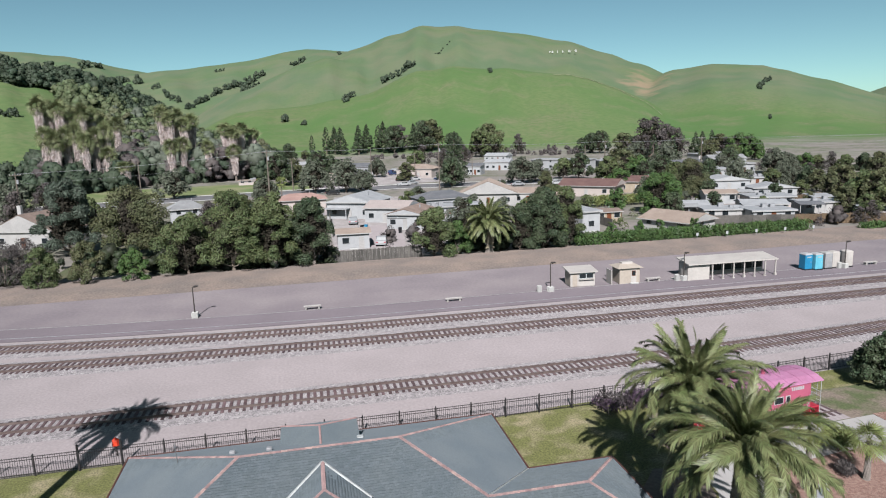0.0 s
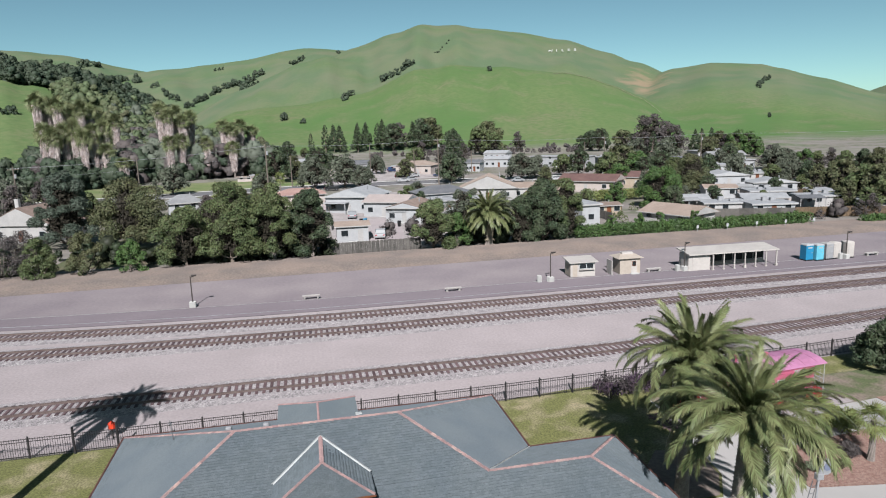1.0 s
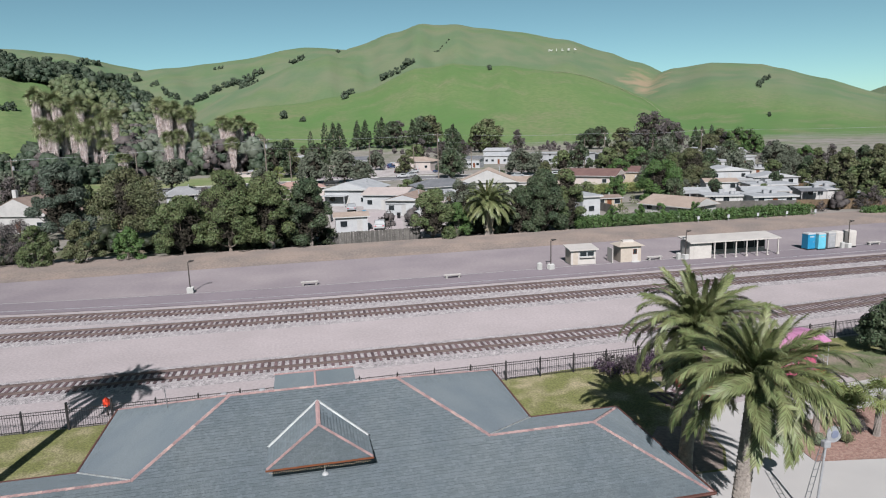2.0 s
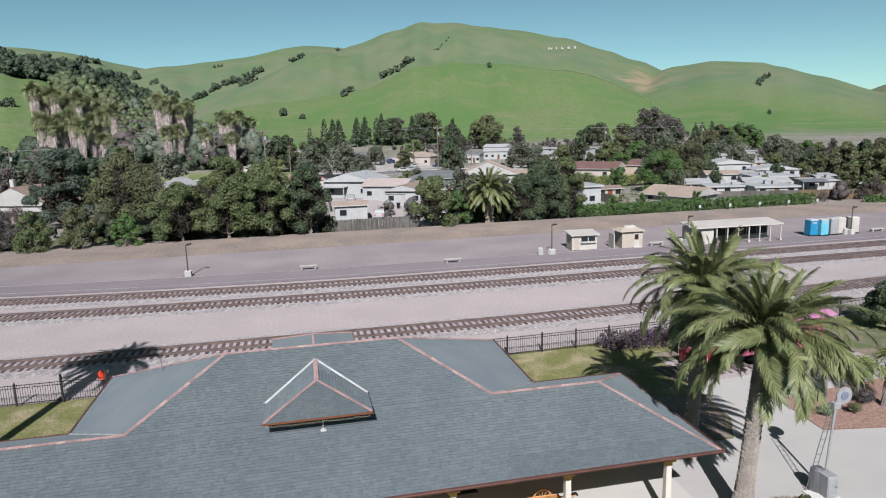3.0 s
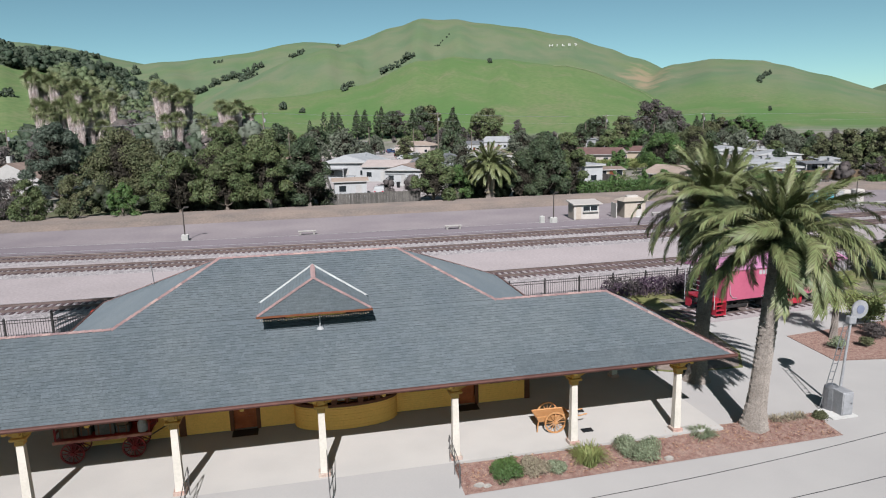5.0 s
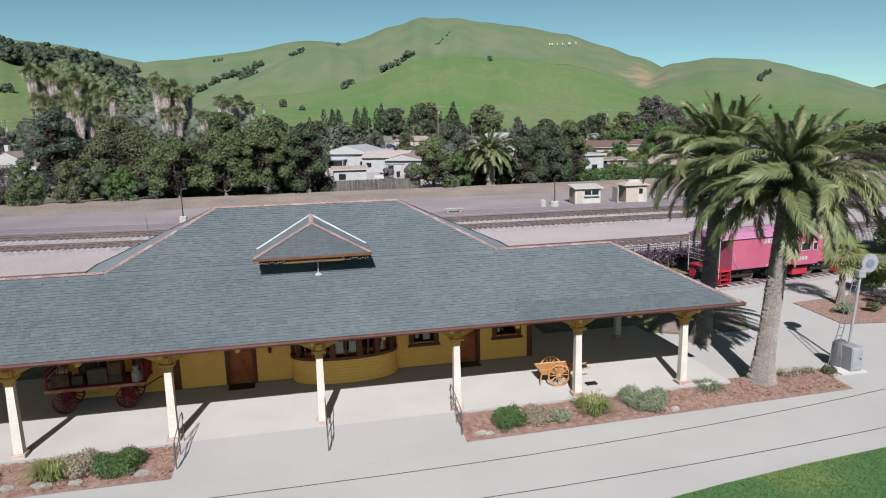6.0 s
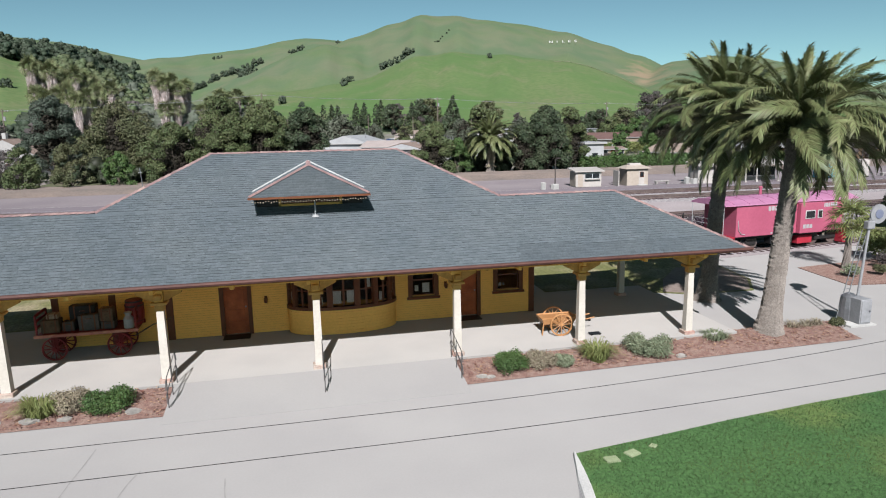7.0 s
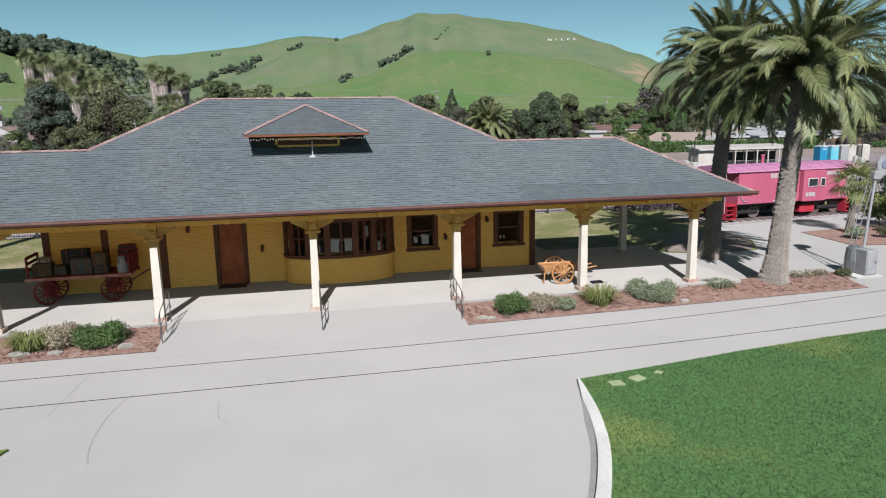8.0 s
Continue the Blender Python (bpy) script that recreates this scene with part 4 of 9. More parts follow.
def sash_window(name, x0, x1, z0, z1, papers):
    t = thing(name, "brown wooden sash window with dark glass", "window", kind="structure")
    y = WALL_F
    for a, b, c, d in ((x0 - 0.16, x0, z0 - 0.04, z1 + 0.12), (x1, x1 + 0.16, z0 - 0.04, z1 + 0.12), (x0, x1, z1, z1 + 0.12)):
        part("window_frame", boxm(a, b, y - 0.06, y + 0.08, c, d, bevel=0.008), M["brown"], t)
    part("window_sill", boxm(x0 - 0.2, x1 + 0.2, y - 0.12, y + 0.06, z0 - 0.14, z0 - 0.04, bevel=0.01), M["brown"], t)
    bm = bmesh.new()
    zm = (z0 + z1) / 2
    for a, b, c, d in ((x0, x1, zm - 0.025, zm + 0.025), (x0, x0 + 0.05, z0 - 0.04, z1), (x1 - 0.05, x1, z0 - 0.04, z1), (x0, x1, z0 - 0.04, z0 + 0.03), (x0, x1, z1 - 0.05, z1)):
        box(bm, a, b, y + 0.03, y + 0.07, c, d)
    part("sash", bm, M["brown"], t)
    for c, d in ((z0, zm), (zm, z1)):
        p = part("pane", boxm(x0 + 0.04, x1 - 0.04, y + 0.045, y + 0.051, c + 0.02, d - 0.02), PANE, t)
        p.visible_shadow = False
    for a, b, c, d in papers:
        tagged(part("notice", boxm(a, b, y + 0.056, y + 0.06, c, d), M["paper"]), "white paper notice behind the window glass", "notice")


sash_window("window_1", 3.75, 4.6, 1.25, 2.42, [(4.15, 4.42, 1.34, 1.70), (3.86, 4.0, 1.4, 1.62)])
sash_window("window_2", 7.05, 7.93, 1.25, 2.38, [(7.14, 7.24, 1.38, 1.52), (7.3, 7.36, 1.4, 1.5)])


def bay_window():
    """The shallow curved ticket bay with yellow boards below a brown band of windows."""
    t = thing("bay_window", "curved yellow bay with a dark brown band of tall windows", "bay window", kind="structure")
    x0, x1, depth = -0.78, 3.08, 0.98
    n = 30
    mx, hw = (x0 + x1) / 2, (x1 - x0) / 2

    def at(s, off=0.0):
        a = math.pi * s
        return mx - (hw + off) * math.cos(a), WALL_F - (depth + off) * math.sin(a) ** 0.8

    def ring(z0, z1, off, s0=0.0, s1=1.0, inner=0.1, nn=n):
        bm = bmesh.new()
        rows = []
        for i in range(nn + 1):
            s = s0 + (s1 - s0) * i / nn
            (ax, ay), (bx, by) = at(s, off), at(s, off - inner)
            rows.append([bm.verts.new(v) for v in ((ax, ay, z0), (ax, ay, z1), (bx, by, z1), (bx, by, z0))])
        for p, q in zip(rows, rows[1:]):
            for i in range(4):
                bm.faces.new((p[i], p[(i + 1) % 4], q[(i + 1) % 4], q[i]))
        bm.faces.new(rows[0])
        bm.faces.new(rows[-1][::-1])
        bmesh.ops.recalc_face_normals(bm, faces=bm.faces)
        return bm

    part("bay_core", ring(FLOOR, 1.22, 0.0), M["yellow"], t)
    for i in range(8):
        z = FLOOR + 0.02 + i * 0.112
        part("board", ring(z, z + 0.106, 0.012 + 0.006 * (i % 2 == 0), inner=0.05), M["yellow"], t)
    part("sill", ring(1.19, 1.30, 0.06, inner=0.2), M["brown"], t)
    part("head", ring(2.45, 2.62, 0.04, inner=0.18), M["brown"], t)
    part("bay_frieze", ring(2.62, 3.28, 0.0, inner=0.14), M["yellow"], t)
    posts = (0.0, 0.155, 0.30, 0.42, 0.58, 0.70, 0.845, 1.0)
    for s in posts:
        a, b = max(0, s - 0.017), min(1, s + 0.017)
        part("mullion", ring(1.28, 2.47, 0.03, a, b, inner=0.14, nn=3), M["brown"], t)
    for a, b in zip(posts, posts[1:]):
        g = part("pane", ring(1.30, 2.46, -0.05, a + 0.02, b - 0.02, inner=0.006, nn=4), PANE, t)
        g.visible_shadow = False
        m2 = (a + b) / 2
        part("glazing_bar", ring(1.86, 1.90, -0.03, a + 0.02, b - 0.02, inner=0.03, nn=4), M["brown"], t)
        part("glazing_bar", ring(1.30, 2.46, -0.03, m2 - 0.006, m2 + 0.006, inner=0.03, nn=1), M["brown"], t)
    bm = bmesh.new()
    rows = [bm.verts.new((*at(i / n, -0.02), 3.27)) for i in range(n + 1)]
    bm.faces.new(rows)
    part("bay_ceiling", bm, M["old_wood"], t)
    rng = random.Random(2)
    for s, dz, wd in ((0.46, 1.40, 0.30), (0.545, 1.42, 0.30), (0.76, 1.36, 0.16), (0.36, 1.36, 0.14), (0.10, 1.5, 0.14), (0.93, 1.5, 0.12), (0.655, 1.9, 0.18)):
        x, y = at(s, -0.075)
        p = part("notice", boxm(-wd / 2, wd / 2, -0.002, 0.002, 0, 0.16 + wd), M["paper"])
        p.matrix_basis = Matrix.Translation((x, y, dz)) @ Matrix.Rotation(math.atan2(at(s + .01)[1] - at(s - .01)[1], at(s + .01)[0] - at(s - .01)[0]), 4, "Z")
        tagged(p, "white paper notice behind the bay window glass", "notice")


bay_window()


def platform():
    """The raised concrete floor under the roof, sloping down to the forecourt between the handrails."""
    t = thing("depot_platform", "raised pale concrete platform with a gentle front ramp", "platform", kind="structure")
    part("slab", boxm(-16, 14.4, 20.0, 26.9, -0.1, FLOOR, bevel=0.008), M["platform_concrete"], t)
    part("slab_back", boxm(-10, 10, 26.9, 33.2, -0.1, FLOOR - 0.004), M["platform_concrete"], t)
    bm = bmesh.new()
    a, b = -4.0, 4.3
    pts = [(a - 0.04, 17.9, 0.005), (b + 0.04, 17.9, 0.005), (b, 20.0, FLOOR - 0.004), (a, 20.0, FLOOR - 0.004)]
    vs = [bm.verts.new(p) for p in pts]
    lo = [bm.verts.new((p[0], p[1], -0.05)) for p in pts]
    bm.faces.new(vs)
    for i in range(4):
        bm.faces.new((vs[i], lo[i], lo[(i + 1) % 4], vs[(i + 1) % 4]))
    bmesh.ops.recalc_face_normals(bm, faces=bm.faces)
    part("ramp", bm, M["concrete"], t)


platform()


def column(x, y, back=False):
    t = thing("porch_column", "square cream-painted porch column with a bracketed yellow capital", "column", group="porch columns", m=pose(x, y, FLOOR))
    bm = bmesh.new()
    box(bm, -0.19, 0.19, -0.19, 0.19, -0.08, 0.12, bevel=0.015)
    part("plinth", bm, COL_BASE, t, "worn reddish plinth")
    bm = bmesh.new()
    n = []
    for z, w in ((0.12, 0.125), (2.16, 0.10)):
        n.append([bm.verts.new((sx * w, sy * w, z)) for sx, sy in ((-1, -1), (1, -1), (1, 1), (-1, 1))])
    for i in range(4):
        bm.faces.new((n[0][i], n[0][(i + 1) % 4], n[1][(i + 1) % 4], n[1][i]))
    part("shaft", bm, M["column"], t)
    bm = bmesh.new()
    box(bm, -0.125, 0.125, -0.125, 0.125, 2.16, 2.34, bevel=0.01)
    box(bm, -0.22, 0.22, -0.22, 0.22, 2.34, 2.42, bevel=0.015)
    part("capital", bm, M["bracket_paint"], t)
    for s in (-1, 1):
        bm = bmesh.new()
        prof = [(0.14, 2.42), (0.62, 2.66), (0.62, 2.80), (0.14, 2.80)]
        f = [bm.verts.new((s * a, -0.08, b)) for a, b in prof]
        g = [bm.verts.new((s * a, 0.08, b)) for a, b in prof]
        bm.faces.new(f)
        bm.faces.new(g[::-1])
        for i in range(4):
            bm.faces.new((f[i], g[i], g[(i + 1) % 4], f[(i + 1) % 4]))
        bmesh.ops.recalc_face_normals(bm, faces=bm.faces)
        part("bracket", bm, M["bracket_paint"], t)
    part("neck", boxm(-0.12, 0.12, -0.12, 0.12, 2.42, 2.82), M["yellow_trim"], t)
    part("cap_block", boxm(-0.10, 0.10, -0.3, -0.12, 2.5, 2.66, bevel=0.02), M["bracket_paint"], t)
    return t


COL_BASE = mat("worn_plinth", (0.328, 0.195, 0.164), 0.8, (0.406, 0.359, 0.312), 3.0, 0.15, 12)
_c = column(CX, 20.3)
for x in (-12.7, -8.45, -4.25, 4.5, 8.7, 12.65):
    copy_thing(_c, pose(x, 20.3, FLOOR))
for x in (-12.5, 12.85):
    copy_thing(_c, pose(x, 25.6, FLOOR))


def porch_beams():
    t = thing("porch_beam", "long yellow timber beam along the porch columns", "beam", kind="structure")
    part("front_beam", boxm(-13.4, 13.6, 20.2, 20.4, 3.02, 3.288, bevel=0.01), M["yellow_trim"], t)
    part("end_beam", boxm(12.75, 12.95, 20.42, 25.7, 3.1, 3.29), M["yellow_trim"], t)
    part("end_beam", boxm(-13.0, -12.8, 20.42, 25.7, 3.1, 3.29), M["yellow_trim"], t)
    part("back_beam", boxm(8.56, 13.6, 25.5, 25.7, 3.09, 3.285), M["yellow_trim"], t)
    for i in range(13):
        x = -12.7 + 2.11 * i
        bm = boxm(x - 0.06, x + 0.06, 19.4, 20.18, 3.12, 3.28, bevel=0.02)
        part("rafter_end", bm, M["yellow_trim"], t)


porch_beams()

# ---- plants ----
def leaf_cards(rng, centres, radii, count, size, flat=0.0, shell=0.62, lo=None, jitter=0.75):
    """Small leaf quads scattered through lumps (centres, radii): arrays of vertices and faces."""
    centres, radii = np.asarray(centres, float), np.asarray(radii, float)
    w = radii[:, 0] * radii[:, 1]
    idx = rng.choice(len(centres), count, p=w / w.sum())
    d = rng.normal(size=(count, 3))
    d /= np.linalg.norm(d, axis=1)[:, None]
    d[:, 2] = np.where(d[:, 2] < -0.7, -d[:, 2], d[:, 2])
    rad = shell + (1 - shell) * rng.random(count) ** 0.6
    rad *= 1 + 0.12 * rng.normal(size=count)
    p = centres[idx] + d * rad[:, None] * radii[idx]
    if lo is not None:
        p[:, 2] = np.maximum(p[:, 2], lo)
    nrm = d + jitter * rng.normal(size=(count, 3))
    nrm[:, 2] += 0.15 + flat
    nrm /= np.linalg.norm(nrm, axis=1)[:, None]
    t = np.cross(nrm, rng.normal(size=(count, 3)))
    t /= np.linalg.norm(t, axis=1)[:, None] + 1e-9
    b = np.cross(nrm, t)
    s = size * (0.6 + 0.8 * rng.random(count))[:, None]
    k = 0.42 + 0.25 * rng.random(count)[:, None]
    v = np.stack([p - t * s, p - b * s * k, p + t * s, p + b * s * k], axis=1).reshape(-1, 3)
    f = np.arange(count * 4).reshape(-1, 4)
    return v, f


def lumps_for(rng, h, r, base, n, lean=0.0, top=1.0):
    """Clumps of leaves round a crown of height h and radius r that begins at base: most near its surface, uneven in size, with gaps between."""
    cs, rs = [], []
    bulge = [1 + 0.16 * rng.normal() for _ in range(7)]
    for i in range(n):
        f = rng.random() ** 0.9
        z = base + (h - base) * (0.05 + 0.88 * f)
        prof = math.sin(math.pi * min(1.0, 0.20 + 0.78 * f) ** 0.85) ** 0.55 * (1 - 0.25 * f * top)
        a = rng.random() * 2 * math.pi
        k = a / (2 * math.pi) * 7
        out = bulge[int(k) % 7] * (1 - k % 1) + bulge[(int(k) + 1) % 7] * (k % 1)
        q = r * prof * out * (0.50 + 0.42 * rng.random() ** 0.5)
        s = r * (0.13 + 0.15 * rng.random()) * (1 if n > 20 else 1.35)
        cs.append((q * math.cos(a) + lean * z, q * math.sin(a), z))
        rs.append((s, s, s * (0.7 + 0.35 * rng.random())))
    return cs, rs


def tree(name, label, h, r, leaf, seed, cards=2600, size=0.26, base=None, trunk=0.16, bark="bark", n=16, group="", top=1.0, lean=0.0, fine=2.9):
    """A tapered trunk with forked limbs under a crown of leaf clumps."""
    rng = np.random.default_rng(seed)
    base = h * 0.16 if base is None else base * 0.5
    t = thing(name, label, "tree" if "shrub" not in name else "shrub", group=group)
    cs, rs = lumps_for(rng, h, r, base, int((1.2 if h > 7 else 1.9) * n) + 18, lean, top)
    bm = bmesh.new()
    top_z = base + (h - base) * 0.45
    pipe(bm, [(0, 0, -0.15), (0.05 * r * 0.3, 0, base * 0.5), (lean * base, 0.05, base), (lean * top_z, 0, top_z)], [trunk * 1.35, trunk, trunk * 0.85, trunk * 0.4], 8)
    for i in range(min(7, n)):
        c = Vector(cs[i])
        s = Vector((lean * base, 0, base * (0.75 + 0.3 * rng.random())))
        m2 = s.lerp(c, 0.5) + Vector((0, 0, -0.1 * r * rng.random()))
        pipe(bm, [s, m2, c], [trunk * 0.4, trunk * 0.26, trunk * 0.08], 6)
    for f in bm.faces:
        f.smooth = True
    part("trunk", bm, M[bark], t)
    v, f = leaf_cards(rng, cs, rs, int(cards * fine * 1.15), size * 1.04 / math.sqrt(fine), shell=0.8, jitter=0.45)
    hung("crown", mesh_np("crown", v, f), LEAF[leaf], t)
    if h < 7:
        return t
    # dark cards in the crown's core stand in for shade between the clumps
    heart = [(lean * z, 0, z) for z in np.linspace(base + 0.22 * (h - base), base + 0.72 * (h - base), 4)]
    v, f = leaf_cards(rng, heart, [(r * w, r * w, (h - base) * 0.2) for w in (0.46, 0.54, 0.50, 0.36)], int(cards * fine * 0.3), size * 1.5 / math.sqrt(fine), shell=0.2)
    tagged(hung("crown_heart", mesh_np("crown_heart", v, f), M["crown_shade"], t, "dark cards for the shade inside the crown"), kind="stuff")
    return t


def conifer(name, label, h, r, leaf, seed, cards=2200, size=0.3, group="", column=False):
    rng = np.random.default_rng(seed)
    t = thing(name, label, "tree", group=group)
    bm = bmesh.new()
    pipe(bm, [(0, 0, -0.2), (0, 0, h * 0.5), (0, 0, h * 0.96)], [h * 0.018, h * 0.012, 0.03], 8)
    cs, rs = [], []
    n = 46
    for i in range(n):
        f = (i / (n - 1)) ** 0.9
        z = h * (0.10 + 0.86 * f)
        a = 2.4 * i + rng.random()
        q = r * ((1 - f) ** 0.8 if not column else math.sin(math.pi * (0.12 + 0.86 * f)) ** 0.7) * (0.55 + 0.3 * rng.random())
        cs.append((q * math.cos(a), q * math.sin(a), z))
        rs.append((r * 0.3 * (1.1 - f * 0.75),) * 2 + (r * 0.16,))
        if i % 2 == 0:
            pipe(bm, [(0, 0, z), (q * math.cos(a), q * math.sin(a), z - 0.04 * r)], [0.06, 0.02], 5)
    part("trunk", bm, M["bark"], t)
    v, f = leaf_cards(rng, cs, rs, cards, size, shell=0.3)
    hung("crown", mesh_np("crown", v, f), LEAF[leaf], t)
    return t


def blade_clump(rng, n, h, r, width):
    """Grass-like blades rising and bending outward."""
    v, f = [], []
    for i in range(n):
        a = rng.random() * 2 * math.pi
        q = r * 0.45 * math.sqrt(rng.random())
        o = Vector((q * math.cos(a), q * math.sin(a), 0))
        d = Vector((math.cos(a + rng.normal() * 0.5), math.sin(a + rng.normal() * 0.5), 0))
        sd = Vector((-d.y, d.x, 0)) * width
        hh = h * (0.6 + 0.5 * rng.random())
        out = r * (0.35 + 0.6 * rng.random())
        pts = [o, o + d * out * 0.3 + Vector((0, 0, hh * 0.65)), o + d * out * 0.75 + Vector((0, 0, hh)), o + d * out * 1.1 + Vector((0, 0, hh * 0.75))]
        b0 = len(v)
        for k, p in enumerate(pts):
            wd = (1, 0.9, 0.6, 0.1)[k]
            v += [tuple(p - sd * wd), tuple(p + sd * wd)]
        for k in range(3):
            f.append((b0 + 2 * k, b0 + 2 * k + 1, b0 + 2 * k + 3, b0 + 2 * k + 2))
    return v, f


def grass_tuft(x, y, r, h, leaf, label, seed, z=0.06, n=420):
    t = thing("ornamental_grass", label, "grass clump", m=pose(x, y, z), group="planter plants")
    v, f = blade_clump(np.random.default_rng(seed), n, h, r, 0.012)
    hung("blades", mesh_np("blades", v, f), LEAF[leaf], t)
    return t


def shrub(x, y, r, h, leaf, label, seed, z=0.10, cards=3200, size=0.036, name="shrub", sx=1.0, fine=2.4):
    rng = np.random.default_rng(seed)
    t = thing(name, label, "shrub", m=pose(x, y, z), group="planter plants" if y < 22 else "")
    cs, rs = [], []
    for i in range(14):
        a, q = rng.random() * 2 * math.pi, r * 0.62 * math.sqrt(rng.random())
        s = r * (0.32 + 0.2 * rng.random())
        cs.append((q * math.cos(a) * sx, q * math.sin(a), h * (0.35 + 0.3 * rng.random())))
        rs.append((s, s, h * 0.42))
    bm = bmesh.new()
    for i in range(6):
        pipe(bm, [(0, 0, -0.04), (cs[i][0] * 0.6, cs[i][1] * 0.6, cs[i][2] * 0.7), cs[i]], [0.02, 0.014, 0.006], 5)
    part("stems", bm, M["bark"], t)
    v, f = leaf_cards(rng, cs, rs, int(cards * fine), size * 1.1 / math.sqrt(fine), lo=0.01)
    hung("foliage", mesh_np("foliage", v, f), LEAF[leaf], t)
    return t


def frond_mesh(seed, length, droop, lift, pairs=88, leaflet=0.38, fold=0.9, width=0.0145):
    """A feather palm frond: an arched midrib with two ranks of narrow folded leaflets; it leaves the crown along +x."""
    rng = np.random.default_rng(seed)
    n = 16
    pts = []
    ang = lift
    p = Vector((0, 0, 0))
    for i in range(n + 1):
        pts.append(p.copy())
        ang -= droop / n * (0.45 + 1.25 * i / n)
        p = p + Vector((math.cos(ang), 0, math.sin(ang))) * (length / n)
    v, f = [], []
    for i, q in enumerate(pts):
        wd = 0.035 * (1 - i / n) + 0.006
        v += [(q.x, -wd, q.z), (q.x, 0, q.z + wd * 0.8), (q.x, wd, q.z)]
    for i in range(n):
        a = 3 * i
        f += [(a, a + 1, a + 4, a + 3), (a + 1, a + 2, a + 5, a + 4)]
    for k in range(pairs):
        s = 0.10 + 0.895 * k / (pairs - 1)
        i = min(n - 1, int(s * n))
        fr = s * n - i
        o = pts[i].lerp(pts[i + 1], fr)
        d = (pts[i + 1] - pts[i]).normalized()
        up = Vector((-d.z, 0, d.x))
        ll = leaflet * (0.35 + 0.95 * math.sin(math.pi * min(1, 0.12 + 0.80 * s)) ** 0.7) * (0.9 + 0.2 * rng.random())
        for sd in (-1, 1):
            side = Vector((0, sd, 0))
            e = (side * (0.66 + 0.07 * rng.normal()) + d * (0.66 + 0.5 * s) + up * (fold * (0.50 - 0.62 * s) + 0.07 * rng.normal() - 0.05)).normalized()
            wv = d.cross(e).cross(e).normalized() * width
            m2 = o + e * ll * 0.55
            tip = o + e * ll + Vector((0, 0, -ll * (0.12 + 0.30 * rng.random())))
            b0 = len(v)
            v += [tuple(o - wv * 0.7), tuple(o + wv * 0.7), tuple(m2 + wv), tuple(m2 - wv), tuple(tip + wv * 0.1), tuple(tip - wv * 0.1)]
            f += [(b0, b0 + 1, b0 + 2, b0 + 3), (b0 + 3, b0 + 2, b0 + 4, b0 + 5)]
    me = mesh_np("frond", v, f)
    me.materials.append(LEAF["palm"])
    return me


FROND_KINDS = ((1.42, 0.50), (1.18, 0.95), (0.90, 1.25), (0.58, 1.42), (0.25, 1.35), (-0.10, 1.0))  # lift and droop, from the crown's heart outwards
FRONDS = [frond_mesh(40 + i, 3.3, FROND_KINDS[i % 6][1] * (1.0 if i < 6 else 1.18), FROND_KINDS[i % 6][0]) for i in range(12)]


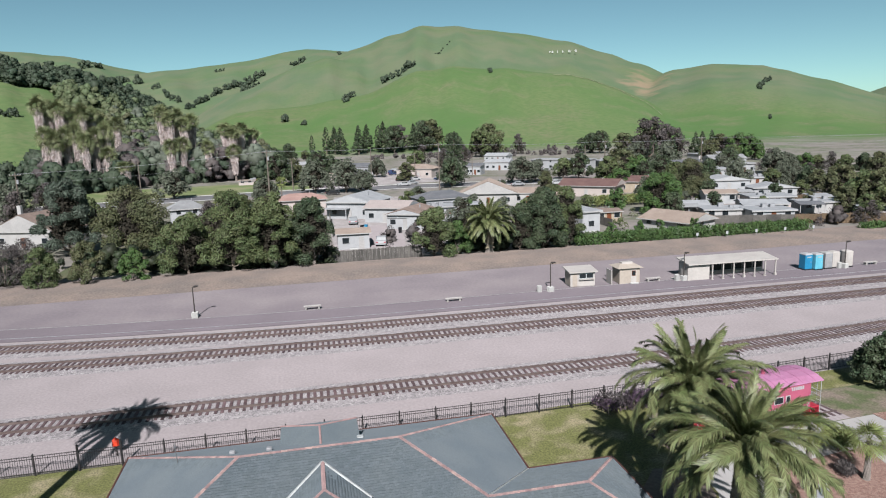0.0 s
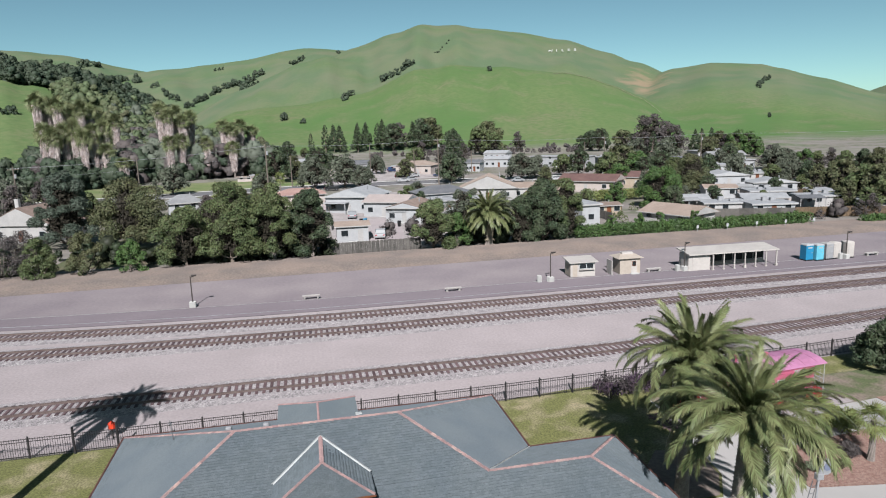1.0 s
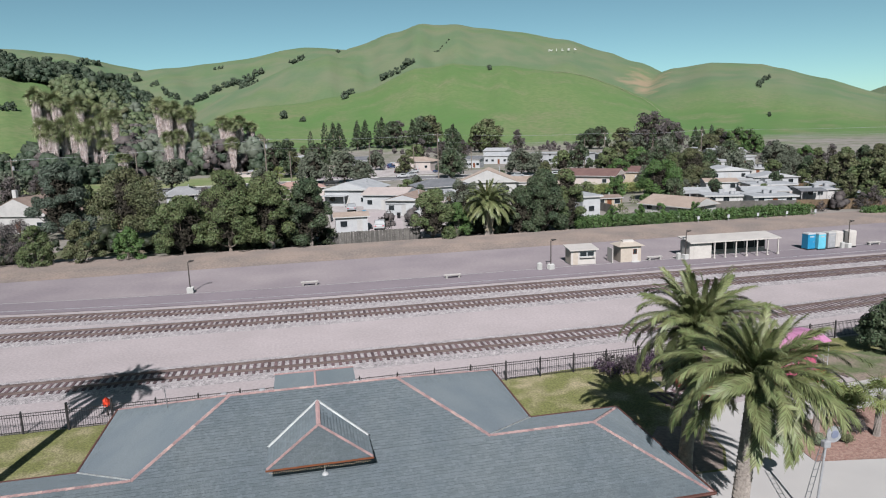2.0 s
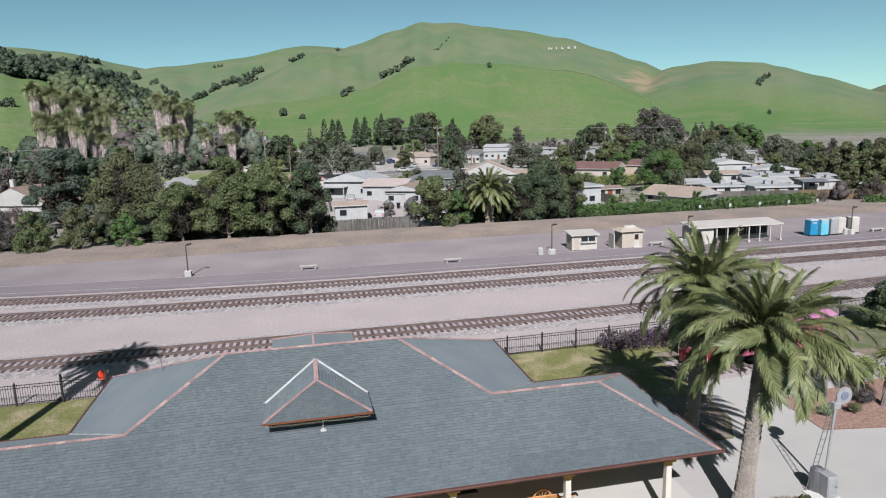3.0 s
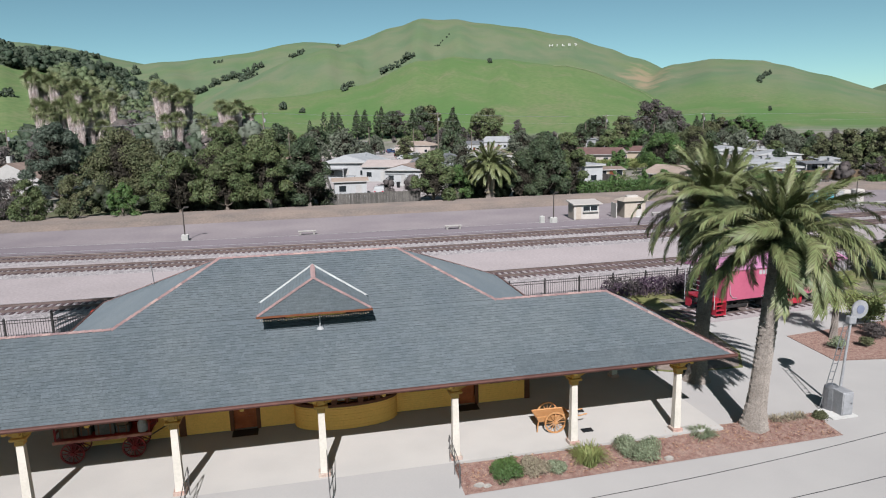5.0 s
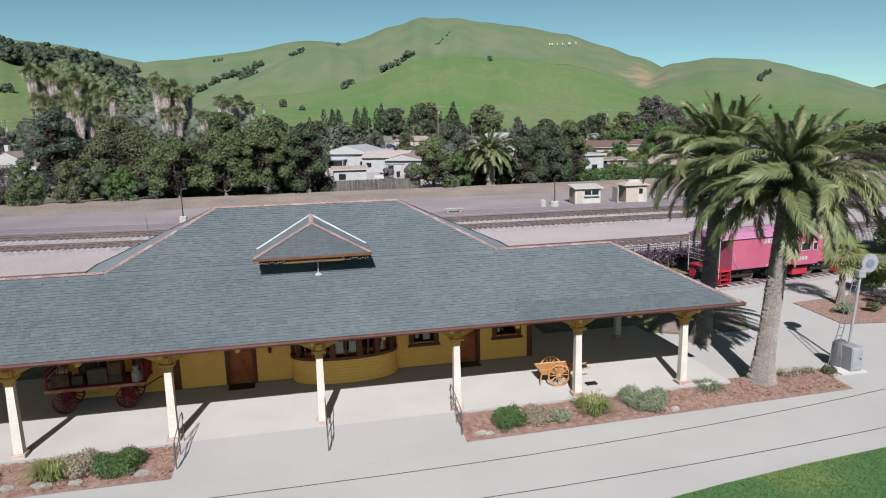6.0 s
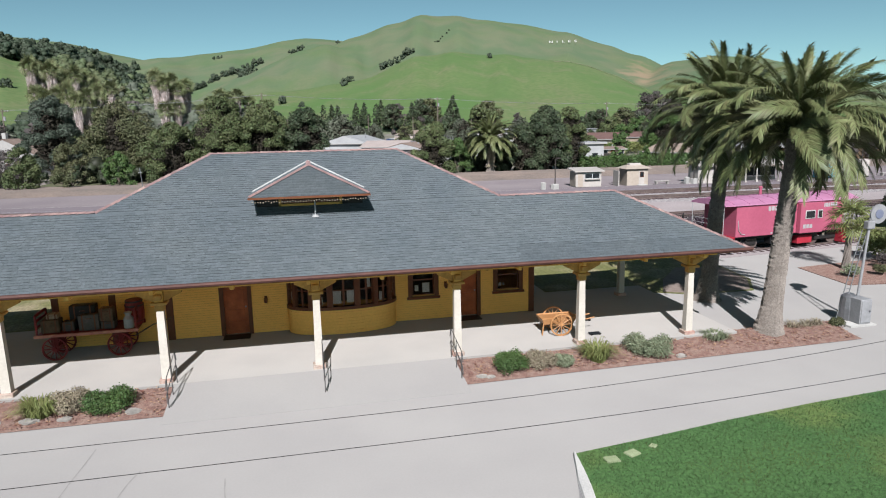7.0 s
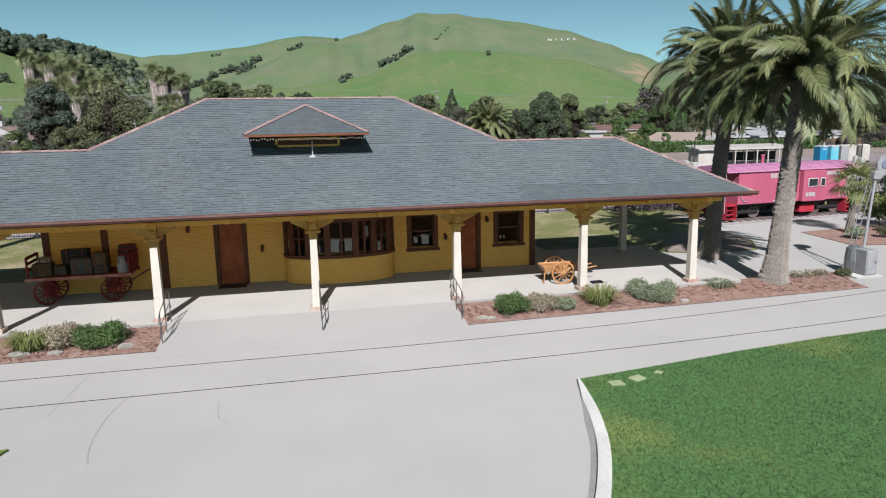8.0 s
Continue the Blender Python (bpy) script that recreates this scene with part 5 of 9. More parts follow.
def feather_palm(x, y, height, reach, label, seed, trunk=0.33, lean=(0, 0), count=84, rise=0.8, skirt=0):
    """A date palm: a stout ringed trunk, flared at the base, and a full crown of arching fronds."""
    rng = np.random.default_rng(seed)
    t = thing("date_palm", label, "palm tree", m=pose(x, y, 0), group="date palms")
    bm = bmesh.new()
    rings = int(12 * height)
    prev = None
    for i in range(rings + 1):
        s = i / rings
        z = height * s
        r = trunk * (1.0 + 0.95 * math.exp(-s * height / 0.5) - 0.22 * s) * (1 + 0.022 * (i % 2) + 0.01 * rng.normal())
        if s > 0.86:
            r *= 1 + 1.1 * (s - 0.86)
        row = [bm.verts.new((lean[0] * s + r * math.cos(2 * math.pi * k / 14) * (1 + 0.03 * rng.normal()), lean[1] * s + r * math.sin(2 * math.pi * k / 14) * (1 + 0.03 * rng.normal()), z - 0.05)) for k in range(14)]
        if prev:
            for k in range(14):
                bm.faces.new((prev[k], prev[(k + 1) % 14], row[(k + 1) % 14], row[k]))
        prev = row
    part("trunk", bm, M["palm_bark"], t)
    # stubs of cut leaf stalks, spiralling up the trunk
    bm = bmesh.new()
    for i in range(int(26 * height)):
        s = 0.45 + 0.55 * i / int(26 * height)
        a = 2.39996 * i
        r = trunk * (1.0 - 0.18 * s) * (1 + (1.1 * (s - 0.86) if s > 0.86 else 0))
        o = Vector((lean[0] * s, lean[1] * s, height * s))
        d = Vector((math.cos(a), math.sin(a), 0))
        sd = Vector((-d.y, d.x, 0)) * 0.055
        q = o + d * (r + 0.018)
        vs = [bm.verts.new(w) for w in (o + d * r * 0.92 - sd + Vector((0, 0, -0.05)), o + d * r * 0.92 + sd + Vector((0, 0, -0.05)), q + sd * 0.8 + Vector((0, 0, 0.05)), q - sd * 0.8 + Vector((0, 0, 0.05)))]
        bm.faces.new(vs)
        tp = bm.verts.new(o + d * r * 0.9 + Vector((0, 0, 0.07)))
        bm.faces.new((vs[3], vs[2], tp))
    tagged(part("husk", bm, M["palm_bark"], t), kind="stuff")
    top = Vector((lean[0], lean[1], height - 0.1))
    for i in range(count):
        s = i / count
        a = 2.39996 * i + 0.25 * rng.normal()
        cls = min(5, int(6 * s ** 0.95))
        me = FRONDS[cls + 6 * int(rng.random() < 0.5)]
        o = hung("frond", me, None, t)
        k = reach / 3.3 * (0.76 + 0.28 * rng.random()) * (rise, 0.5 + 0.5 * rise, 1.0, 1.0, 0.96, 0.84)[cls]
        tilt = 0.10 * (s - 0.5) + 0.09 * rng.normal()
        o.matrix_basis = Matrix.Translation(top + Vector((0, 0, 0.35 * (1 - s)))) @ Matrix.Rotation(a, 4, "Z") @ Matrix.Rotation(tilt, 4, "Y") @ Matrix.Rotation(0.3 * rng.normal(), 4, "X") @ Matrix.Translation((0.12, 0, 0)) @ Matrix.Scale(k, 4)
    for i in range(skirt):
        a = 2.39996 * i
        o = hung("dry_frond", FRONDS_DRY[i % 2], None, t)
        o.matrix_basis = Matrix.Translation(top + Vector((0, 0, -0.25))) @ Matrix.Rotation(a, 4, "Z") @ Matrix.Rotation(0.55 + 0.1 * rng.normal(), 4, "Y") @ Matrix.Scale(reach / 3.3 * 0.8, 4)
    return t


def dry_frond(seed):
    me = frond_mesh(seed, 3.0, 1.2, -0.6)
    me.materials.clear()
    me.materials.append(LEAF["straw"])
    return me


FRONDS_DRY = [dry_frond(90), dry_frond(91)]


def fan_mesh(seed, r, leaf):
    """A fan palm leaf on its stalk, leaving along +x."""
    rng = np.random.default_rng(seed)
    v, f = [(0, -0.02, 0), (0, 0.02, 0), (r * 0.9, 0.02, 0.1 * r), (r * 0.9, -0.02, 0.1 * r)], [(0, 1, 2, 3)]
    o = Vector((r * 0.9, 0, 0.1 * r))
    for i in range(15):
        a = -1.9 + 3.8 * i / 14
        d = Vector((math.cos(a), math.sin(a), -0.15 + 0.06 * rng.normal()))
        sd = Vector((-d.y, d.x, 0)) * r * 0.045
        b0 = len(v)
        m2, tip = o + d * r * 0.5, o + d * r * 0.95 + Vector((0, 0, -0.25 * r))
        v += [tuple(o), tuple(m2 + sd), tuple(tip), tuple(m2 - sd)]
        f.append((b0, b0 + 1, b0 + 2, b0 + 3))
    me = mesh_np("fan_leaf", v, f)
    me.materials.append(LEAF[leaf])
    return me


def fan_palm(x, y, z, height, r, seed, skirt=0.0, label="", leaf="lime", count=34, group=""):
    """A fan palm; skirt is the length of dead thatch that hangs below its crown."""
    rng = np.random.default_rng(seed)
    t = thing("fan_palm", label, "palm tree", m=pose(x, y, z), group=group)
    bm = bmesh.new()
    pipe(bm, [(0, 0, -0.2), (0.05, 0, height * 0.5), (0, 0, height)], [0.045 * r * 2 + 0.13, 0.16, 0.15], 9)
    part("trunk", bm, M["palm_bark"], t)
    if skirt:
        v, f = [], []
        for i in range(900):
            a = rng.random() * 2 * math.pi
            s = rng.random()
            q = r * (0.40 - 0.20 * s) * (0.65 + 0.45 * rng.random())
            zz = height - 0.2 - skirt * s
            p = Vector((q * math.cos(a), q * math.sin(a), zz))
            d = Vector((math.cos(a) * 0.25, math.sin(a) * 0.25, -1))
            sd = Vector((-math.sin(a), math.cos(a), 0)) * (0.10 + 0.08 * rng.random())
            ln = skirt * 0.16 + 0.9 * rng.random()
            b0 = len(v)
            v += [tuple(p - sd), tuple(p + sd), tuple(p + d * ln + sd * 0.5), tuple(p + d * ln - sd * 0.5)]
            f.append((b0, b0 + 1, b0 + 2, b0 + 3))
        hung("thatch", mesh_np("thatch", v, f), M["thatch"], t, "dead pale thatch")
    shapes = FANS[leaf]
    for i in range(count):
        s = i / count
        o = hung("fan_leaf", shapes[i % 2], None, t)
        o.matrix_basis = Matrix.Translation((0, 0, height)) @ Matrix.Rotation(2.39996 * i, 4, "Z") @ Matrix.Rotation(-1.35 + 2.3 * s + 0.15 * rng.normal(), 4, "Y") @ Matrix.Rotation((0.75 if skirt else 0.25) * rng.normal(), 4, "X") @ Matrix.Scale(r / 1.85 * (0.85 + 0.3 * rng.random()), 4)
    return t


FANS = {"fan": [fan_mesh(5, 1.0, "fan"), fan_mesh(6, 1.0, "fan")], "lime": [fan_mesh(1, 1.0, "lime"), fan_mesh(2, 1.0, "lime")], "olive": [fan_mesh(3, 1.0, "olive"), fan_mesh(4, 1.0, "olive")]}

# ---- round the depot ----
feather_palm(15.65, 20.05, 7.05, 3.9, "tall date palm with a full green crown beside the depot", 11, 0.34, (0.42, -0.2), 116, rise=0.72)
feather_palm(16.5, 24.95, 7.45, 3.85, "tall date palm standing behind the depot's corner", 12, 0.33, (0.4, -0.1), 108, rise=0.76)
feather_palm(-16.9, 28.6, 13.4, 3.3, "tall date palm that shades the fence and the track", 13, 0.33, (0, 0.2), 120)


def planter(x0, x1, y0, y1, x1b, y0b):
    bm = bmesh.new()
    nx, ny = 26, 5
    rng = random.Random(int(x0 * 7))
    g = []
    for i in range(nx + 1):
        col = []
        for j in range(ny + 1):
            s, u = i / nx, j / ny
            x = x0 + (x1 + (x1b - x1) * u - x0) * s
            edge = min(s, 1 - s) * nx > 0.5 and 0 < j < ny
            ya = y0 + (y0b - y0) * s
            col.append(bm.verts.new((x, ya + (y1 - ya) * u, 0.02 + 0.22 * u ** 1.5 + (0.05 + rng.uniform(-0.02, 0.03) if edge else 0))))
        g.append(col)
    for i in range(nx):
        for j in range(ny):
            bm.faces.new((g[i][j], g[i + 1][j], g[i + 1][j + 1], g[i][j + 1]))
    tagged(part("planting_bed", bm, M["mulch"]), "planting bed of reddish bark mulch", "planting bed", kind="structure")
    # loose chips of bark
    v, f = [], []
    for i in range(int((x1 - x0) * 110)):
        x, y = rng.uniform(x0 + 0.05, x1 - 0.05), rng.uniform(max(y0, y0b) + 0.05, y1 - 0.05)
        a, l, w = rng.uniform(0, 3.1), rng.uniform(0.03, 0.08), rng.uniform(0.012, 0.025)
        c, s = math.cos(a), math.sin(a)
        z = 0.085 + 0.22 * ((y - y0) / (y1 - y0)) ** 1.5 + rng.uniform(-0.01, 0.02)
        b0 = len(v)
        v += [(x - c * l, y - s * l, z), (x + s * w, y - c * w, z + 0.01), (x + c * l, y + s * l, z), (x - s * w, y + c * w, z + 0.01)]
        f.append((b0, b0 + 1, b0 + 2, b0 + 3))
    tagged(hung("bark_chips", mesh_np("bark_chips", v, f), CHIPS), "loose reddish-brown bark chips", "bark mulch", kind="stuff")


CHIPS = mat("bark_chip", (0.165, 0.072, 0.052), 0.9, (0.230, 0.135, 0.100), 5.0, island=0.6)
planter(4.35, 12.0, 18.45, 19.96, 12.0, 18.68)
planter(12.0, 18.5, 18.68, 20.35, 18.5, 18.9)
planter(-16.0, -4.05, 18.4, 19.96, -4.05, 18.4)
shrub(5.85, 18.95, 0.62, 0.58, "bright", "rounded bright green shrub in a mulch bed", 1)
shrub(6.85, 19.05, 0.55, 0.48, "straw", "dry straw-coloured shrub in a mulch bed", 2, cards=2200)
shrub(7.55, 18.90, 0.36, 0.39, "sage", "small pale green shrub in a mulch bed", 3, cards=1600)
grass_tuft(8.8, 19.15, 0.62, 0.56, "lime", "pale green tuft of ornamental grass", 4)
shrub(10.65, 19.20, 0.82, 0.61, "sage", "broad grey-green shrub in a mulch bed", 5, cards=4400)
grass_tuft(13.45, 19.90, 0.45, 0.33, "sage", "low pale green grass clump by a column", 6)
for i, (x, r) in enumerate(((16.75, 0.3), (17.3, 0.26), (17.75, 0.22))):
    grass_tuft(x, 20.15, r, 0.34, "straw", "small dry grass clump in the mulch", 7 + i, n=200)
shrub(18.45, 20.00, 0.3, 0.33, "olive", "small dusty shrub beside a grey cabinet", 12, cards=1200)
grass_tuft(-7.25, 19.05, 0.6, 0.48, "lime", "pale green tuft of ornamental grass", 21)
shrub(-6.45, 19.15, 0.58, 0.56, "straw", "dry brownish shrub in a mulch bed", 22, cards=2600)
shrub(-5.5, 19.05, 0.72, 0.61, "bright", "dense dark green shrub in a mulch bed", 23, cards=4000)
shrub(-9.2, 19.00, 0.6, 0.55, "sage", "grey-green shrub in a mulch bed", 24)


def rock(x, y, s, seed):
    rng = random.Random(seed)
    bm = bmesh.new()
    bmesh.ops.create_icosphere(bm, subdivisions=2, radius=s)
    for v in bm.verts:
        k = 1 + 0.35 * noise.noise(v.co * 3 / s * 0.4 + Vector((seed, 0, 0)))
        v.co = Vector((v.co.x * 1.5 * k, v.co.y * k, v.co.z * 0.6 * k + s * 0.35))
    ob = part("rock", bm, M["rock"])
    ob.location = (x, y, 0.04)
    tagged(ob, "pale rounded stone in the mulch bed", "stone", group="planter stones")


for i, (x, y, s) in enumerate(((-7.4, 18.75, 0.17), (-6.55, 18.7, 0.13), (-4.85, 18.75, 0.16), (4.9, 18.8, 0.12), (5.15, 18.7, 0.1), (11.55, 18.85, 0.12), (-8.3, 18.8, 0.15))):
    rock(x, y, s, 30 + i)


def handrail(x):
    t = thing("handrail", "thin dark metal handrail beside the ramp", "handrail", group="ramp handrails", m=pose(x, 0, 0))
    for z in (0.92, 0.55):
        bm = bmesh.new()
        pipe(bm, [(0, 20.25, z * 0.7 + 0.3), (0, 20.12, z + 0.3), (0, 19.9, z + 0.29), (0, 18.75, z + 0.05), (0, 18.6, z - 0.02), (0, 18.55, z - 0.25)], 0.013, 8)
        part("rail", bm, M["rail_grey"], t)
    for y, z0, z1 in ((20.1, 0.28, 1.22), (19.4, 0.15, 1.07), (18.72, 0.0, 0.95)):
        bm = bmesh.new()
        tube(bm, (0, y, z0), (0, y, z1), 0.014, 0.014, 8)
        part("post", bm, M["rail_grey"], t)
    return t


_h = handrail(-3.95)
for x in (0.25, 4.25):
    copy_thing(_h, pose(x, 0, 0))


def wheel(t, name, x, y, z, r, width, material, spokes=12, hub=0.07, axis="y"):
    """A spoked wheel that stands in the plane across its axis: a rim with its hub and spokes."""
    o = hung(name, wheel_mesh(name, r, width, spokes, hub), material, t)
    o.matrix_basis = Matrix.Translation((x, y, z)) @ (Matrix.Rotation(math.pi / 2, 4, "Z") if axis == "x" else Matrix.Identity(4))
    bm = bmesh.new()
    tube(bm, (0, -width * 0.9, 0), (0, width * 0.9, 0), hub, hub, 10)
    part("hub", bm, material, o)
    for i in range(spokes):
        a = 2 * math.pi * i / spokes
        bm = bmesh.new()
        tube(bm, (hub * 0.8 * math.cos(a), 0, hub * 0.8 * math.sin(a)), (r * 0.9 * math.cos(a), 0, r * 0.9 * math.sin(a)), width * 0.32, width * 0.26, 6, caps=False)
        part("spoke", bm, material, o)
    return o


WHEELS = {}


def wheel_mesh(name, r, width, spokes, hub):
    key = (r, width, spokes, hub)
    if key in WHEELS:
        return WHEELS[key].copy()
    bm = bmesh.new()
    n = 28
    rows = []
    for i in range(n):
        a = 2 * math.pi * i / n
        rows.append([bm.verts.new((q * math.cos(a), w, q * math.sin(a))) for q, w in ((r, -width / 2), (r, width / 2), (r * 0.88, width / 2), (r * 0.88, -width / 2))])
    for i in range(n):
        p, q = rows[i], rows[(i + 1) % n]
        for k in range(4):
            bm.faces.new((p[k], q[k], q[(k + 1) % 4], p[(k + 1) % 4]))
    bmesh.ops.recalc_face_normals(bm, faces=bm.faces)
    me = bpy.data.meshes.new("wheel")
    bm.to_mesh(me)
    bm.free()
    WHEELS[key] = me
    return me.copy()


CASE_GREY = mat("case_grey", (0.082, 0.078, 0.074), 0.6, (0.058, 0.055, 0.051), 3.0, 0.15, 14, spread=0.2)


WAGON_RAIL = mat("pale_rail", (0.42, 0.20, 0.15), 0.6, (0.30, 0.10, 0.08), 4.0, 0.1, 14)


def baggage_wagon():
    t = thing("baggage_wagon", "dark red wooden station baggage wagon with iron-tyred wheels", "wagon", m=pose(-7.1, 23.55, FLOOR))
    part("bed", boxm(-1.5, 1.5, -0.5, 0.5, 0.80, 0.88, bevel=0.01), M["wagon_red"], t)
    # the front rail is paler than the back one
    part("side_rail", boxm(-1.55, 1.55, -0.56, -0.5, 0.80, 0.90, bevel=0.01), WAGON_RAIL, t, "pale reddish rail")
    part("side_rail", boxm(-1.55, 1.55, 0.5, 0.56, 0.78, 0.92, bevel=0.01), M["wagon_red"], t)
    for x in (-1.5, 1.44):
        for y in (-0.5, 0.44):
            part("stake", boxm(x, x + 0.06, y, y + 0.06, 0.9, 1.55, bevel=0.01), M["wagon_red"], t)
        for z in (1.1, 1.3, 1.48):
            part("end_slat", boxm(x + 0.015, x + 0.045, -0.44, 0.44, z, z + 0.09), M["wagon_red"], t)
    for x, r in ((-1.02, 0.38), (0.92, 0.38)):
        for y in (-0.42, 0.42):
            w = wheel(t, "wheel", x, y, r, r, 0.07, M["wagon_red"])
        bm = bmesh.new()
        tube(bm, (x, -0.46, r), (x, 0.46, r), 0.035, 0.035, 8)
        box(bm, x - 0.08, x + 0.08, -0.3, 0.3, r, 0.8)
        part("axle", bm, M["wagon_red"], t)
    bm = bmesh.new()
    pipe(bm, [(1.3, 0, 0.5), (1.9, -0.05, 0.85), (2.5, -0.1, 1.05)], 0.025, 6)
    part("drawbar", bm, M["old_wood"], t)
    z = FLOOR + 0.882

    def case(x, y, zz, w, d, h, material, label, nm):
        c = thing(nm, label, nm.replace("_", " "), m=pose(-7.1 + x, 23.55 + y, zz))
        part("body", boxm(-w / 2, w / 2, -d / 2, d / 2, 0, h, bevel=0.02), material, c)
        for sx in (-0.3, 0.3):
            part("strap", boxm(sx * w - 0.02, sx * w + 0.02, -d / 2 - 0.006, d / 2 + 0.006, 0.01, h + 0.006), M["brown"], c)
        bm2 = bmesh.new()
        pipe(bm2, [(-0.08, -d / 2, h * 0.75), (-0.06, -d / 2 - 0.04, h * 0.78), (0.06, -d / 2 - 0.04, h * 0.78), (0.08, -d / 2, h * 0.75)], 0.01, 6)
        part("handle", bm2, M["brown"], c)

    case(-1.13, -0.1, z, 0.55, 0.4, 0.42, M["old_wood"], "dark slatted wooden crate on the wagon", "crate")
    case(-1.08, -0.05, z + 0.43, 0.34, 0.3, 0.16, M["tan"], "small tan suitcase on top of a crate", "suitcase")
    case(-0.62, -0.1, z, 0.36, 0.3, 0.32, CASE_GREY, "grey travelling case on the wagon", "suitcase")
    case(0.02, -0.2, z, 0.62, 0.22, 0.52, CASE_GREY, "large upright grey suitcase on the wagon", "suitcase")
    case(0.58, -0.1, z, 0.42, 0.4, 0.26, CASE_GREY, "grey suitcase lying on the wagon", "suitcase")
    case(0.55, -0.1, z + 0.262, 0.42, 0.36, 0.42, M["old_wood"], "brown trunk stacked on a suitcase", "trunk")
    case(-0.25, 0.25, z, 0.8, 0.35, 0.75, M["black"], "large black steamer trunk at the wagon's back", "trunk")
    c = thing("milk_can", "white-painted metal milk can on the wagon", "milk can", m=pose(-5.87, 23.25, z))
    bm = bmesh.new()
    pipe(bm, [(0, 0, 0), (0, 0, 0.04), (0, 0, 0.3), (0, 0, 0.42), (0, 0, 0.48)], [0.15, 0.16, 0.16, 0.09, 0.09], 16)
    part("body", bm, M["white"], c)
    bm = bmesh.new()
    pipe(bm, [(0, 0, 0.48), (0, 0, 0.53), (0, 0, 0.55)], [0.12, 0.12, 0.05], 16)
    part("lid", bm, M["white"], c)
    b = thing("barrel", "dark red wooden barrel on the wagon", "barrel", m=pose(-5.77, 23.7, z))
    bm = bmesh.new()
    pipe(bm, [(0, 0, 0), (0, 0, 0.2), (0, 0, 0.42), (0, 0, 0.64), (0, 0, 0.84)], [0.24, 0.29, 0.31, 0.29, 0.24], 18)
    part("shell", bm, M["wagon_red"], b)
    for zz, rr in ((0.12, 0.275), (0.62, 0.305), (0.76, 0.275)):
        bm = bmesh.new()
        tube(bm, (0, 0, zz), (0, 0, zz + 0.05), rr, rr, 18)
        part("hoop", bm, M["iron"], b)


baggage_wagon()


def hand_cart():
    t = thing("hand_cart", "varnished orange wooden hand cart with two spoked wheels", "cart", m=pose(8.4, 21.6, FLOOR, 0, 0, -2) @ Matrix.Scale(1.12, 4))
    bm = bmesh.new()
    lo = [(-0.55, -0.28), (0.5, -0.28), (0.5, 0.28), (-0.55, 0.28)]
    a = [bm.verts.new((x * 0.9, y * 0.85, 0.34)) for x, y in lo]
    b = [bm.verts.new((x * 1.08, y * 1.1, 0.54)) for x, y in lo]
    bm.faces.new(a[::-1])
    for i in range(4):
        bm.faces.new((a[i], a[(i + 1) % 4], b[(i + 1) % 4], b[i]))
    g = bmesh.ops.extrude_face_region(bm, geom=bm.faces[:])
    for v in [q for q in g["geom"] if isinstance(q, bmesh.types.BMVert)]:
        v.co = Vector((v.co.x * 0.95, v.co.y * 0.9, v.co.z + 0.015))
    bmesh.ops.recalc_face_normals(bm, faces=bm.faces)
    part("tray", bm, M["orange_wood"], t)
    part("tray_board", boxm(-0.56, 0.52, -0.30, 0.30, 0.50, 0.525, bevel=0.008), M["orange_wood"], t)
    for y in (-0.40, 0.40):
        wheel(t, "wheel", 0.0, y, 0.36, 0.36, 0.045, M["orange_wood"], 12, 0.055)
    bm = bmesh.new()
    tube(bm, (0, -0.44, 0.36), (0, 0.44, 0.36), 0.025, 0.025, 8)
    part("axle", bm, M["iron"], t)
    for y in (-0.2, 0.2):
        bm = bmesh.new()
        pipe(bm, [(0.45, y, 0.5), (0.9, y, 0.42), (1.15, y, 0.46)], 0.022, 6)
        part("shaft", bm, M["orange_wood"], t)
    bm = bmesh.new()
    pipe(bm, [(-0.5, -0.22, 0.42), (-0.55, -0.22, 0.0)], 0.022, 6)
    part("prop_leg", bm, M["orange_wood"], t)


hand_cart()


def tip_sign(x, y):
    t = thing("floor_sign", "small dark folding sign lying on the platform", "sign", m=pose(x, y, FLOOR))
    part("board", boxm(-0.2, 0.2, -0.12, 0.12, 0.03, 0.06, bevel=0.006), M["black"], t)
    for s in (-0.15, 0.15):
        part("foot", boxm(s - 0.02, s + 0.02, -0.1, 0.1, 0, 0.03), M["iron"], t)


tip_sign(9.55, 21.0)
tip_sign(9.9, 22.6)


def wall_lamp(x, z):
    t = thing("wall_lamp", "small brown wall lantern on yellow clapboards", "lamp", m=pose(x, WALL_F - 0.03, z))
    part("back_plate", boxm(-0.05, 0.05, -0.03, 0.0, -0.1, 0.1, bevel=0.01), M["brown"], t)
    bm = bmesh.new()
    pipe(bm, [(0, -0.03, 0.03), (0, -0.12, 0.08), (0, -0.16, 0.04)], 0.012, 6)
    tube(bm, (0, -0.16, -0.12), (0, -0.16, 0.04), 0.05, 0.07, 8)
    part("lantern", bm, M["brown"], t)


for x, z in ((-3.95, 2.35), (6.62, 2.2), (5.02, 1.62), (-1.55, 1.55)):
    wall_lamp(x, z)


